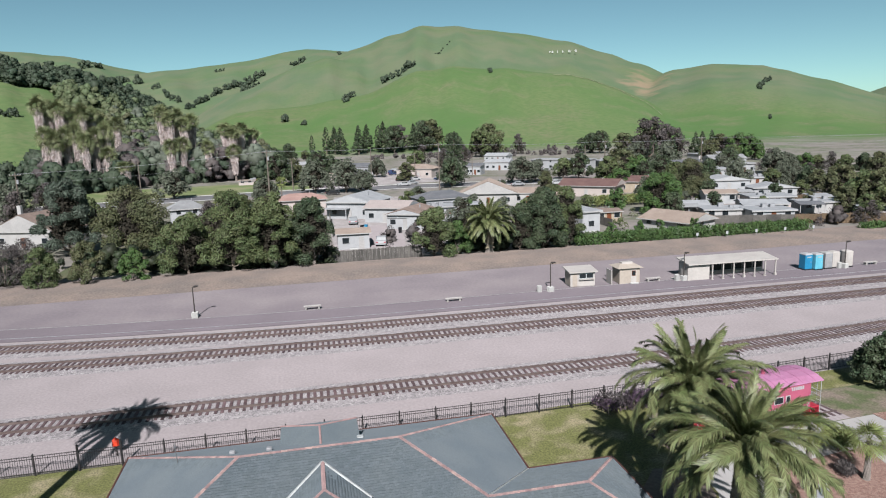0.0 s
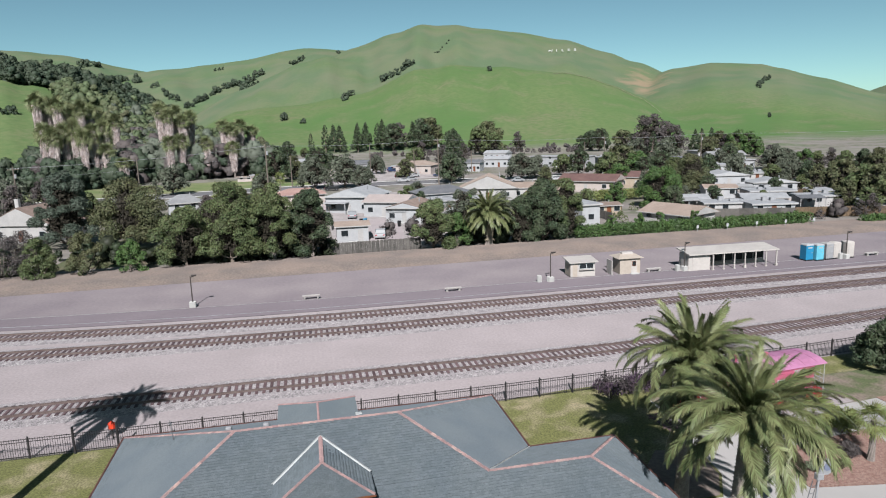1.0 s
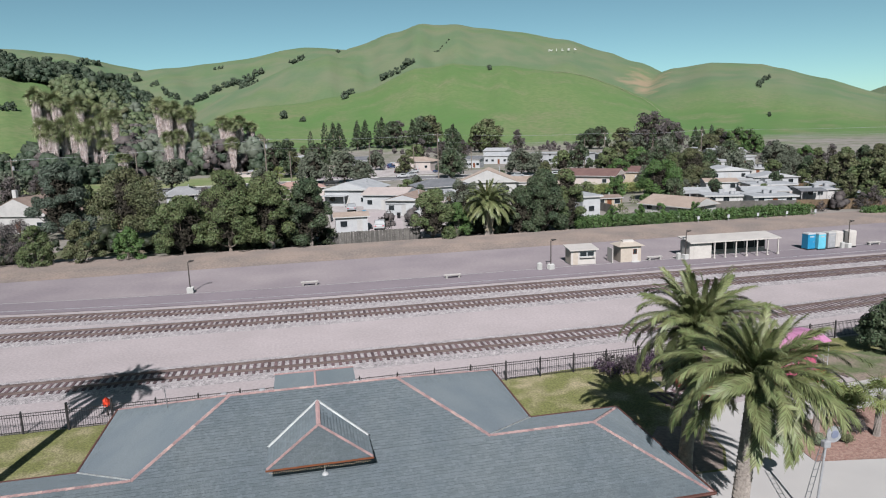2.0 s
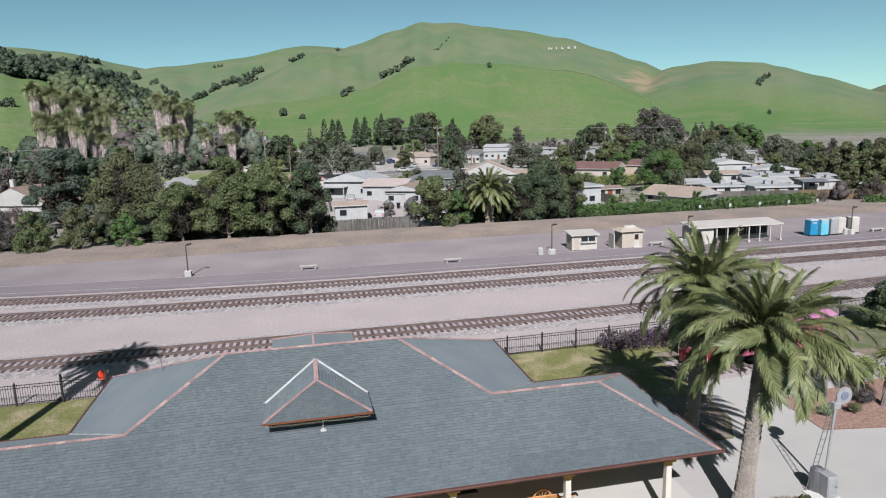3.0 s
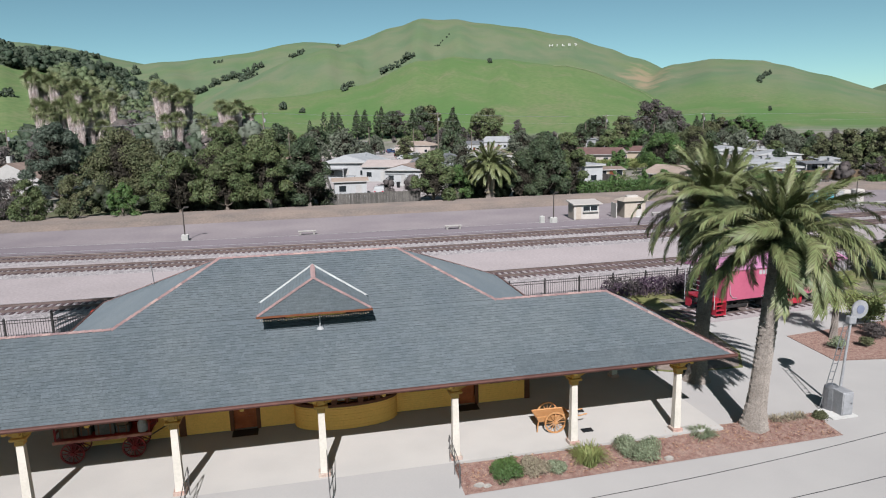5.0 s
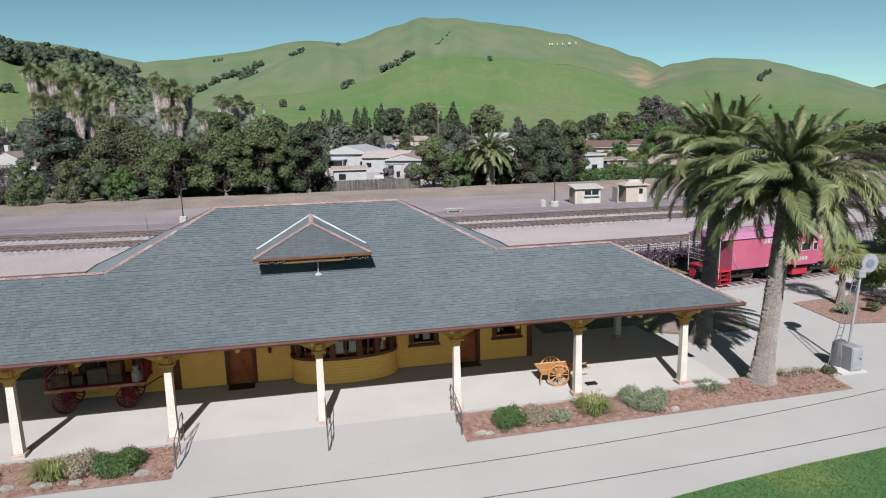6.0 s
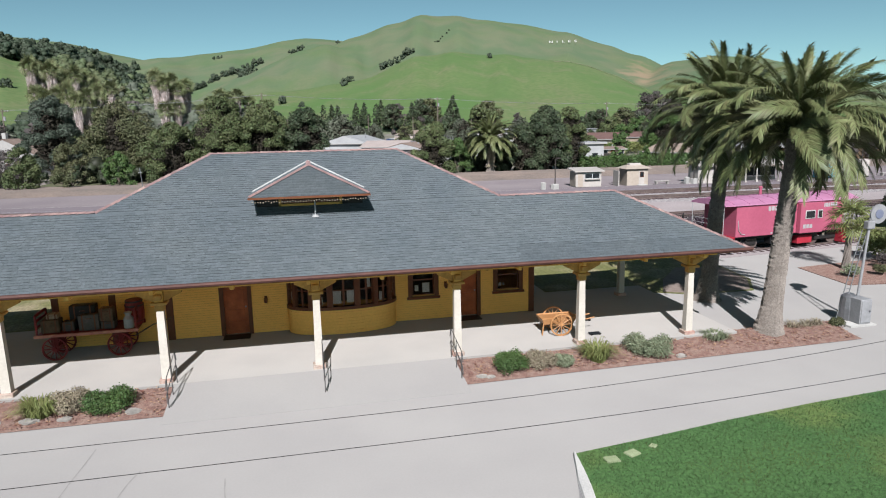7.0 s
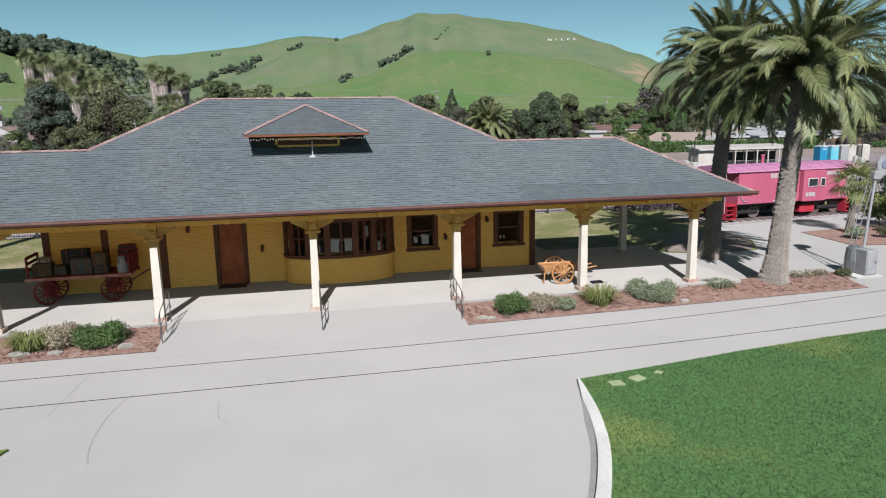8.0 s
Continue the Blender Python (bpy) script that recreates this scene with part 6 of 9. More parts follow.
def caboose():
    """A bay-window caboose on its own bit of track."""
    m = pose(27.2, 34.5, 0, 0, 0, 5.5) @ Matrix.Diagonal((0.98, 0.95, 0.93, 1))
    t = thing("caboose", "bright red railway caboose with a pink sun-faded roof", "railway car", m=m)
    L2, W2 = 3.95, 1.42
    part("body", boxm(-L2, L2, -W2, W2, 1.05, 3.0, bevel=0.03), M["caboose_red"], t)
    bm = bmesh.new()
    prof = [(-W2 - 0.12, 2.98), (-W2 - 0.1, 3.04), (-0.9, 3.26), (0, 3.36), (0.9, 3.26), (W2 + 0.1, 3.04), (W2 + 0.12, 2.98)]
    ends = [[bm.verts.new((x, y, z)) for y, z in prof] for x in (-4.85, 4.85)]
    for i in range(len(prof) - 1):
        bm.faces.new((ends[0][i], ends[0][i + 1], ends[1][i + 1], ends[1][i]))
    bm.faces.new(ends[0])
    bm.faces.new(ends[1][::-1])
    bm.faces.new((ends[0][0], ends[1][0], ends[1][-1], ends[0][-1]))
    bmesh.ops.recalc_face_normals(bm, faces=bm.faces)
    part("roof", bm, M["caboose_roof"], t, "pink sun-faded roof")
    for i in range(9):
        x = -4.2 + 1.05 * i
        bm = bmesh.new()
        pipe(bm, [(x, y, z + 0.012) for y, z in prof[1:-1]], 0.022, 6)
        part("roof_seam", bm, M["caboose_roof"], t)
    for x, r, h in ((-0.9, 0.09, 0.5), (1.5, 0.12, 0.3)):
        bm = bmesh.new()
        tube(bm, (x, 0.25, 3.3), (x, 0.25, 3.3 + h), r, r, 10)
        tube(bm, (x, 0.25, 3.3 + h), (x, 0.25, 3.38 + h), r * 1.6, r * 0.8, 10)
        part("smoke_pipe", bm, M["caboose_red"], t)
    part("bay", boxm(0.35, 2.05, -W2 - 0.32, -W2, 1.05, 2.93, bevel=0.03), M["caboose_red"], t)
    part("underframe", boxm(-4.7, 4.7, -1.1, 1.1, 0.85, 1.05), M["black"], t)
    part("tool_box", boxm(0.65, 1.75, -1.3, -0.7, 0.32, 0.84, bevel=0.03), M["red_paint"], t)
    part("battery_box", boxm(-1.2, 0.4, -1.15, -0.6, 0.42, 0.84, bevel=0.03), M["black"], t)

    def side_window(x, y, w, h):
        wd = part("window", boxm(x - w / 2 - 0.05, x + w / 2 + 0.05, y - 0.035, y - 0.001, 2.0 - 0.05, 2.0 + h + 0.05, bevel=0.01), M["flashing"], t)
        part("pane", boxm(x - w / 2, x + w / 2, y - 0.045, y - 0.036, 2.0, 2.0 + h), GLASS, wd)

    side_window(1.02, -W2 - 0.32, 0.62, 0.42)
    side_window(1.74, -W2 - 0.32, 0.26, 0.42)
    # white lettering, kept as plain bars
    rng = random.Random(4)

    def bars(x0, n, w, z, h, gap=0.05, off=0.0):
        for i in range(n):
            x = x0 + i * (w + gap)
            part("lettering", boxm(x, x + w, -W2 - off - 0.008, -W2 - off - 0.002, z, z + h), M["white"], t, "white lettering bar")

    bars(-1.75, 7, 0.19, 2.56, 0.27)
    bars(2.12, 7, 0.14, 2.56, 0.25, 0.04)
    bars(-1.15, 2, 0.24, 1.95, 0.28, 0.1)
    bars(0.55, 3, 0.19, 1.36, 0.24, off=0.32)
    bars(-1.5, 6, 0.15, 1.14, 0.07, 0.12)
    bm = bmesh.new()
    pipe(bm, [(-3.85, -W2 - 0.03, 2.1), (-3.8, -W2 - 0.05, 1.5), (-3.6, -W2 - 0.05, 1.25), (-3.3, -W2 - 0.03, 1.2)], 0.018, 6)
    part("grab_iron", bm, M["white"], t, "white curved grab iron")
    bm = bmesh.new()
    pipe(bm, [(3.85, -W2 - 0.03, 2.1), (3.8, -W2 - 0.05, 1.5), (3.6, -W2 - 0.05, 1.25), (3.3, -W2 - 0.03, 1.2)], 0.018, 6)
    part("grab_iron", bm, M["white"], t, "white curved grab iron")
    for s in (-1, 1):
        e = part("end_platform", boxm(min(s * L2, s * 4.8), max(s * L2, s * 4.8), -1.35, 1.35, 0.98, 1.08), M["red_paint"], t)
        for side in (-1, 1):
            st = bmesh.new()
            for k in range(3):
                y0 = side * (0.95 + 0.14 * k)
                z0 = 0.92 - 0.24 * (k + 1)
                box(st, s * 4.0 if s > 0 else -4.7, s * 4.7 if s > 0 else -4.0, min(y0, y0 + side * 0.22), max(y0, y0 + side * 0.22), z0, z0 + 0.04)
            for xx in (4.0, 4.68):
                box(st, min(s * xx, s * (xx + 0.03)), max(s * xx, s * (xx + 0.03)), min(side * 0.85, side * 1.42), max(side * 0.85, side * 1.42), 0.2, 1.05)
            part("steps", st, M["red_paint"], e)
            bm = bmesh.new()
            pipe(bm, [(s * 4.82, side * 1.38, 0.6), (s * 4.82, side * 1.38, 3.0)], 0.022, 6)
            part("corner_post", bm, M["white"], e, "white corner handrail")
        for z in (1.45, 1.8, 2.1):
            bm = bmesh.new()
            pipe(bm, [(s * 4.82, -1.38, z), (s * 4.82, 1.38, z)], 0.018, 6)
            part("end_rail", bm, M["white"], e, "white end railing")
        lad = bmesh.new()
        for y in (-1.0, -0.6):
            pipe(lad, [(s * 4.88, y, 1.0), (s * 4.88, y, 3.3)], 0.016, 6)
        for k in range(7):
            pipe(lad, [(s * 4.88, -1.0, 1.2 + 0.3 * k), (s * 4.88, -0.6, 1.2 + 0.3 * k)], 0.012, 6)
        part("ladder", lad, M["white"], e, "white end ladder")
        part("end_door", boxm(min(s * L2, s * (L2 + 0.03)), max(s * L2, s * (L2 + 0.03)), -0.35, 0.35, 1.1, 2.85), M["wagon_red"], t)
        tr = part("truck", boxm(s * 3.0 - 0.95, s * 3.0 + 0.95, -0.95, -0.85, 0.42, 0.62, bevel=0.03), M["iron"], t, "black wheel truck")
        part("truck_frame", boxm(s * 3.0 - 0.95, s * 3.0 + 0.95, 0.85, 0.95, 0.42, 0.62, bevel=0.03), M["iron"], tr)
        for dx in (-0.72, 0.72):
            for y in (-0.76, 0.76):
                w = bmesh.new()
                tube(w, (s * 3.0 + dx, y - 0.06, 0.52), (s * 3.0 + dx, y + 0.06, 0.52), 0.40, 0.40, 22)
                tube(w, (s * 3.0 + dx, y - 0.1, 0.52), (s * 3.0 + dx, y + 0.1, 0.52), 0.12, 0.12, 12)
                part("wheel", w, M["rail"], tr)
        for dx in (-0.2, 0.2):
            sp = bmesh.new()
            tube(sp, (s * 3.0 + dx, -0.92, 0.62), (s * 3.0 + dx, -0.92, 0.9), 0.08, 0.08, 8)
            part("spring", sp, M["iron"], tr)
        cp = bmesh.new()
        box(cp, min(s * 4.8, s * 5.1), max(s * 4.8, s * 5.1), -0.12, 0.12, 0.78, 1.0, bevel=0.02)
        part("coupler", cp, M["iron"], t)
    # the stub of track below it
    k = thing("display_track", "short stub of rusty rail under the caboose", "railway track", m=m, kind="structure")
    part("track_bed", boxm(-7, 7, -1.9, 1.9, -0.1, 0.015), M["gravel"], k)
    for y in (-0.76, 0.76):
        part("rail", boxm(-7, 7, y - 0.035, y + 0.035, 0.02, 0.12), M["rail"], k)
    for i in range(26):
        part("sleeper", boxm(-6.8 + 0.54 * i, -6.57 + 0.54 * i, -1.3, 1.3, -0.05, 0.04), M["tie"], k)


caboose()


def iron_fence(y_at, x0, x1):
    t = thing("iron_fence", "black iron picket fence along the railway", "fence", kind="structure")
    step = 2.42
    n = int((x1 - x0) / step)
    post = boxm(-0.045, 0.045, -0.045, 0.045, -0.05, 1.52, bevel=0.01)
    tube(post, (0, 0, 1.52), (0, 0, 1.6), 0.05, 0.01, 6)
    post_me = bpy.data.meshes.new("post")
    post.to_mesh(post_me)
    post.free()
    post_me.materials.append(M["iron"])
    panel = bmesh.new()
    for z in (0.16, 1.18, 1.36):
        box(panel, 0.04, step - 0.04, -0.016, 0.016, z, z + 0.035)
    for k in range(18):
        x = 0.13 * (k + 1)
        box(panel, x - 0.009, x + 0.009, -0.009, 0.009, 0.08, 1.44)
    panel_me = bpy.data.meshes.new("panel")
    panel.to_mesh(panel_me)
    panel.free()
    panel_me.materials.append(M["iron"])
    for i in range(n + 1):
        x = x0 + i * step
        a = math.atan2(y_at(x + step) - y_at(x), step)
        m = Matrix.Translation((x, y_at(x), 0)) @ Matrix.Rotation(a, 4, "Z") @ Matrix.Diagonal((1, 1, 0.9, 1))
        o = hung("post", post_me, None, t)
        o.matrix_basis = m
        if i < n:
            o = hung("panel", panel_me, None, t)
            o.matrix_basis = m


FENCE_Y = lambda x: 39.55 + 0.0011 * max(0, x - 5) ** 2
iron_fence(FENCE_Y, -60, 62)
for x in (-14.0, -11.6):
    tagged(part("gate_post", boxm(x - 0.055, x + 0.055, 39.42, 39.53, 0, 1.7, bevel=0.015), M["iron"]), "black iron gate post in the fence", "gate post", group="gate posts")


def red_marker():
    t = thing("red_marker", "small bright red pointed marker on a post", "marker", m=pose(-12.3, 41.0, 0) @ Matrix.Scale(0.8, 4))
    bm = bmesh.new()
    tube(bm, (0, 0, -0.1), (0, 0, 1.0), 0.05, 0.05, 8)
    part("post", bm, M["iron"], t)
    bm = bmesh.new()
    tube(bm, (0, 0, 0.85), (0, 0, 1.25), 0.3, 0.26, 6)
    tube(bm, (0, 0, 1.25), (0, 0, 1.5), 0.3, 0.02, 6)
    part("cap", bm, ORANGE_RED, t)


ORANGE_RED = mat("orange_red", (0.585, 0.047, 0.016), 0.5, (0.507, 0.039, 0.016), 3.0)
red_marker()


def wig_wag(x, y):
    """The old crossing signal with its ladder and grey cabinets."""
    t = thing("crossing_signal", "old grey railway crossing signal with a round target", "signal", m=pose(x, y, 0))
    bm = bmesh.new()
    tube(bm, (0, 0, -0.1), (0.32, 0, 4.05), 0.055, 0.045, 10)
    part("mast", bm, M["grey_box"], t)
    bm = bmesh.new()
    for dx in (-0.72, -0.48):
        pipe(bm, [(dx, 0.1, 0), (dx + 0.75, 0.05, 3.4)], 0.018, 6)
    for k in range(10):
        f = (k + 0.7) / 10.5
        pipe(bm, [(-0.72 + 0.75 * f, 0.1 - 0.05 * f, 3.4 * f), (-0.48 + 0.75 * f, 0.1 - 0.05 * f, 3.4 * f)], 0.012, 6)
    part("ladder", bm, M["steel"], t)
    bm = bmesh.new()
    tube(bm, (0.6, -0.06, 4.0), (0.6, 0.0, 4.0), 0.36, 0.36, 24)
    part("target", bm, M["grey_box"], t, "grey round target")
    bm = bmesh.new()
    tube(bm, (0.6, -0.085, 4.0), (0.6, -0.062, 4.0), 0.17, 0.17, 20)
    part("target_disc", bm, BLUE_GREY, t)
    bm = bmesh.new()
    pipe(bm, [(0.32, 0, 4.05), (0.45, 0, 4.1), (0.6, 0.02, 4.0)], 0.04, 8)
    part("bracket", bm, M["grey_box"], t)
    bm = bmesh.new()
    box(bm, 0.12, 0.44, -0.12, 0.12, 3.45, 3.75, bevel=0.03)
    part("motor_box", bm, M["grey_box"], t)
    c = thing("relay_cabinet", "grey metal relay cabinet on a concrete pad", "cabinet", m=pose(x - 0.5, y - 0.45, 0))
    part("pad", boxm(-0.45, 0.65, -0.42, 0.45, -0.05, 0.06), M["kerb_concrete"], c)
    part("body", boxm(0.02, 0.5, -0.3, 0.3, 0.06, 0.98, bevel=0.02), M["grey_box"], c)
    part("door", boxm(0.05, 0.47, -0.325, -0.3, 0.12, 0.92, bevel=0.008), M["grey_box"], c)
    bm = bmesh.new()
    tube(bm, (0.38, -0.36, 0.55), (0.38, -0.32, 0.55), 0.03, 0.03, 8)
    part("latch", bm, M["steel"], c)
    d = thing("signal_base", "rounded grey cast-iron signal base", "signal base", m=pose(x - 0.32, y - 0.02, 0))
    bm = bmesh.new()
    pipe(bm, [(0, 0, 0), (0, 0, 0.5), (0, 0, 0.95), (0, 0, 1.05)], [0.3, 0.32, 0.28, 0.14], 14)
    part("drum", bm, M["steel"], d)


BLUE_GREY = mat("blue_grey", (0.125, 0.140, 0.203), 0.5, (0.156, 0.172, 0.234), 3.0)
wig_wag(20.05, 20.9)


# ---- beds and hedges by the caboose ----
sheet("shrub_bed", [(24.4, 29.0), (24.0, 25.4), (60, 19.0), (60, 33), (36, 33.5), (36, 30.4)], 0.03, 0.1, M["mulch"], "reddish mulch bed with scattered low plants", "planting bed")
ROUGH = mat("rough_ground", (0.060, 0.072, 0.034), 0.95, (0.130, 0.104, 0.086), 0.45, 0.3, 7, 0.03, 20, thresh=(0.46, 0.62))
sheet("walkway", [(30.6, 25.0), (34.4, 24.4), (35.4, 33.1), (33.2, 33.0), (32.0, 30.2)], 0.045, 0.1, M["concrete"], "narrow pale concrete path leading to the caboose steps", "path")
sheet("caboose_yard", [(21.8, 37.4), (22.3, 32.4), (36, 33.4), (60, 33.0), (60, 41.5), (45, 40.8), (45, 38)], 0.0, 0.12, ROUGH, "rough grass and gravel round the caboose", "ground")


def hedge(name, label, x0, x1, y0, y1, h, leaf, seed, cards, size=0.1, group=""):
    rng = np.random.default_rng(seed)
    t = thing(name, label, "hedge", group=group)
    n = max(4, int((x1 - x0) / (h * 0.3)))
    cs, rs = [], []
    for i in range(n):
        for j in range(2):
            cs.append((x0 + (x1 - x0) * (i + rng.random()) / n, y0 + (y1 - y0) * (0.25 + 0.5 * j + 0.15 * rng.normal()), h * (0.46 + 0.07 * rng.random())))
            rs.append((h * 0.36, (y1 - y0) * 0.36, h * (0.46 + 0.06 * rng.random())))
    bm = bmesh.new()
    for i in range(0, len(cs), 3):
        pipe(bm, [(cs[i][0], cs[i][1], -0.05), cs[i]], [0.05, 0.02], 5)
    part("stems", bm, M["bark"], t)
    v, f = leaf_cards(rng, cs, rs, cards, size, lo=0.02)
    hung("foliage", mesh_np("foliage", v, f), LEAF[leaf], t)
    return t


hedge("hedge", "low purple-flowering hedge along the iron fence", 19.0, 24.5, 37.9, 39.3, 1.25, "purple", 5, 5200, 0.07)
hedge("hedge", "dusky purple hedge behind the caboose", 24.6, 33.5, 38.2, 39.6, 1.3, "purple", 6, 6000, 0.08)
fan_palm(29.0, 26.8, 0.02, 2.3, 1.15, 9, 0, "young fan palm with a stout grey trunk in the mulch bed", "lime", 30)
fan_palm(26.4, 28.1, 0.02, 2.5, 1.25, 3, 0, "young fan palm with bright green leaves", "lime", 30)
shrub(29.9, 29.7, 1.0, 1.5, "lime", "yellow-green bushy shrub in the mulch bed", 41, cards=1800, size=0.09)
shrub(25.3, 26.6, 0.5, 0.5, "sage", "small grey-green shrub in the mulch bed", 42, cards=700, size=0.05)
shrub(26.9, 26.4, 0.45, 0.45, "olive", "small dusty shrub in the mulch bed", 43, cards=600, size=0.05)
shrub(28.2, 27.4, 0.6, 0.7, "russet", "reddish shrub in the mulch bed", 44, cards=900, size=0.06)
shrub(32.5, 28.6, 0.7, 0.8, "straw", "dry pale shrub in the mulch bed", 45, cards=900, size=0.06)
shrub(31.0, 26.2, 0.7, 0.6, "grey", "low grey shrub in the mulch bed", 46, cards=900, size=0.06)
t1 = tree("round_tree", "small dense dark tree beyond the caboose", 3.9, 2.3, "dark", 51, 4200, 0.16, 0.6, 0.14, n=18)
t1.matrix_basis = pose(40.6, 36.8, 0)
t1 = tree("round_tree", "dark shrubby tree beside the fence", 3.0, 2.2, "dark", 52, 2600, 0.15, 0.3, 0.1, n=12)
t1.matrix_basis = pose(42.5, 38.5, 0)
MOSSY = mat("mossy_stone", (0.200, 0.232, 0.140), 0.9, (0.160, 0.190, 0.110), 4.0, 0.1, 20)
for i, (x, y) in enumerate(((6.4, 13.3), (6.98, 13.45), (7.62, 13.66))):
    o = part("stepping_stone", boxm(-0.16, 0.16, -0.13, 0.13, -0.03, 0.035, bevel=0.015), MOSSY)
    o.matrix_basis = pose(x, y, 0.05, 0, 0, 20 * i) @ Matrix.Scale(1.0 if i < 2 else 0.6, 4)
    tagged(o, "flat pale paving stone set in the lawn", "paving stone", group="lawn stones")


def lawn_blades():
    rng = np.random.default_rng(9)
    n = 120000
    x, y = rng.uniform(0.8, 24, n), rng.uniform(4.5, 15.2, n)
    edge = np.interp(x, [5.72, 8, 10.2, 13, 17, 24], [13.72, 14.05, 14.4, 14.75, 15.1, 15.25])
    left = np.interp(y, [4.2, 6.6, 8.2, 9.35, 10.7, 11.9, 13.0, 13.78], [1.65, 2.75, 3.65, 4.35, 5.0, 5.4, 5.65, 5.78])
    ok = (y < edge) & (x > left)
    x, y = x[ok], y[ok]
    n = len(x)
    a = rng.random(n) * 6.283
    h = 0.035 + 0.03 * rng.random(n)
    w = 0.008 + 0.005 * rng.random(n)
    lx, ly = rng.normal(size=n) * 0.04, rng.normal(size=n) * 0.04
    z = np.full(n, 0.04)
    p0 = np.stack([x - w * np.cos(a), y - w * np.sin(a), z], 1)
    p1 = np.stack([x + w * np.cos(a), y + w * np.sin(a), z], 1)
    p2 = np.stack([x + lx, y + ly, z + h], 1)
    v = np.stack([p0, p1, p2], 1).reshape(-1, 3)
    tagged(hung("grass_blades", mesh_np("grass_blades", v, np.arange(len(v)).reshape(-1, 3)), BLADES), "short green grass blades of the lawn", "grass", kind="stuff")


BLADES = mat("grass_blade", (0.047, 0.095, 0.031), 0.7, (0.105, 0.129, 0.041), 0.45, island=0.45, trans=0.2, thresh=(0.5, 0.75))
lawn_blades()

# ---- across the tracks: the platform's furniture ----
def yard_lamp(x, y):
    t = thing("platform_lamp", "dark lamp post with a flat head on a concrete footing", "street lamp", group="platform lamps", m=pose(x, y, 0.02))
    part("footing", boxm(-0.33, 0.33, -0.33, 0.33, -0.05, 0.62, bevel=0.04), M["kerb_concrete"], t, "pale concrete footing")
    bm = bmesh.new()
    tube(bm, (0, 0, 0.6), (0, 0, 3.4), 0.07, 0.05, 10)
    part("pole", bm, M["lamp_black"], t)
    bm = bmesh.new()
    tube(bm, (0, 0, 3.3), (0.5, 0, 3.42), 0.035, 0.035, 8)
    part("arm", bm, M["lamp_black"], t)
    part("lamp_head", boxm(0.1, 0.62, -0.16, 0.16, 3.4, 3.54, bevel=0.03), M["lamp_black"], t)
    return t


_l = yard_lamp(-12.2, 72.6)
for x, y in ((27.9, 70.8), (45.2, 70.7), (67.8, 70.1)):
    copy_thing(_l, pose(x, y, 0.02, 0, 0, 8))


def bollard(x, y, h=0.8):
    bm = boxm(-0.24, 0.24, -0.24, 0.24, -0.03, h, bevel=0.05)
    tube(bm, (0, 0, h), (0, 0, h + 0.05), 0.14, 0.08, 10)
    ob = part("concrete_bollard", bm, M["kerb_concrete"])
    ob.location = (x, y, 0.03)
    tagged(ob, "squat pale concrete bollard by a lamp post", "bollard", group="bollards")


for x, y in ((26.6, 71.0), (44.4, 70.9), (67.0, 70.2)):
    bollard(x, y)


def bench(x, y, turn=0):
    t = thing("platform_bench", "low pale concrete bench on the platform", "bench", group="platform benches", m=pose(x, y, 0.05, 0, 0, turn))
    part("seat", boxm(-0.95, 0.95, -0.24, 0.24, 0.30, 0.42, bevel=0.02), M["bench_grey"], t)
    for s in (-0.72, 0.72):
        part("leg", boxm(s - 0.1, s + 0.1, -0.2, 0.2, 0, 0.30, bevel=0.01), M["bench_grey"], t)
    return t


_b = bench(0.3, 71.9)
for x, y in ((16.0, 70.1), (41.6, 71.6), (72.2, 70.6), (76.5, 70.4)):
    copy_thing(_b, pose(x, y, 0.05))


def ticket_hut(x, y, turn):
    t = thing("ticket_hut", "small cream hut with a flat pale roof and a side window", "hut", m=pose(x, y, 0.03, 0, 0, turn))
    w, d, h = 1.55, 1.0, 1.75
    part("wall", boxm(-w, w, -d, d, 0, h, bevel=0.015), M["hut_white"], t)
    bm = bmesh.new()
    vs = [bm.verts.new(p) for p in ((-w - 0.25, -d - 0.35, h), (w + 0.25, -d - 0.35, h), (w + 0.25, d + 0.2, h + 0.28), (-w - 0.25, d + 0.2, h + 0.28))]
    bm.faces.new(vs)
    g = bmesh.ops.extrude_face_region(bm, geom=bm.faces[:])
    for v in [q for q in g["geom"] if isinstance(q, bmesh.types.BMVert)]:
        v.co.z += 0.12
    bmesh.ops.recalc_face_normals(bm, faces=bm.faces)
    part("roof", bm, M["hut_white"], t)
    part("side_panel", boxm(-w - 0.02, -w - 0.003, -d + 0.1, d - 0.1, 0.1, h - 0.1), M["hut_cream"], t, "yellowish side wall")
    wd = part("window", boxm(-0.5, 1.35, -d - 0.03, -d - 0.002, 0.95, 1.6), M["flashing"], t)
    part("pane", boxm(-0.42, 0.38, -d - 0.04, -d - 0.031, 1.02, 1.53), GLASS, wd)
    part("pane", boxm(0.48, 1.27, -d - 0.04, -d - 0.031, 1.02, 1.53), GLASS, wd)
    part("door", boxm(-1.3, -0.7, -d - 0.03, -d - 0.002, 0.03, 1.62, bevel=0.008), M["hut_cream"], t)
    part("counter", boxm(-0.5, 1.35, -d - 0.3, -d - 0.001, 0.86, 0.93), M["hut_white"], t)


ticket_hut(32.5, 72.9, -3)


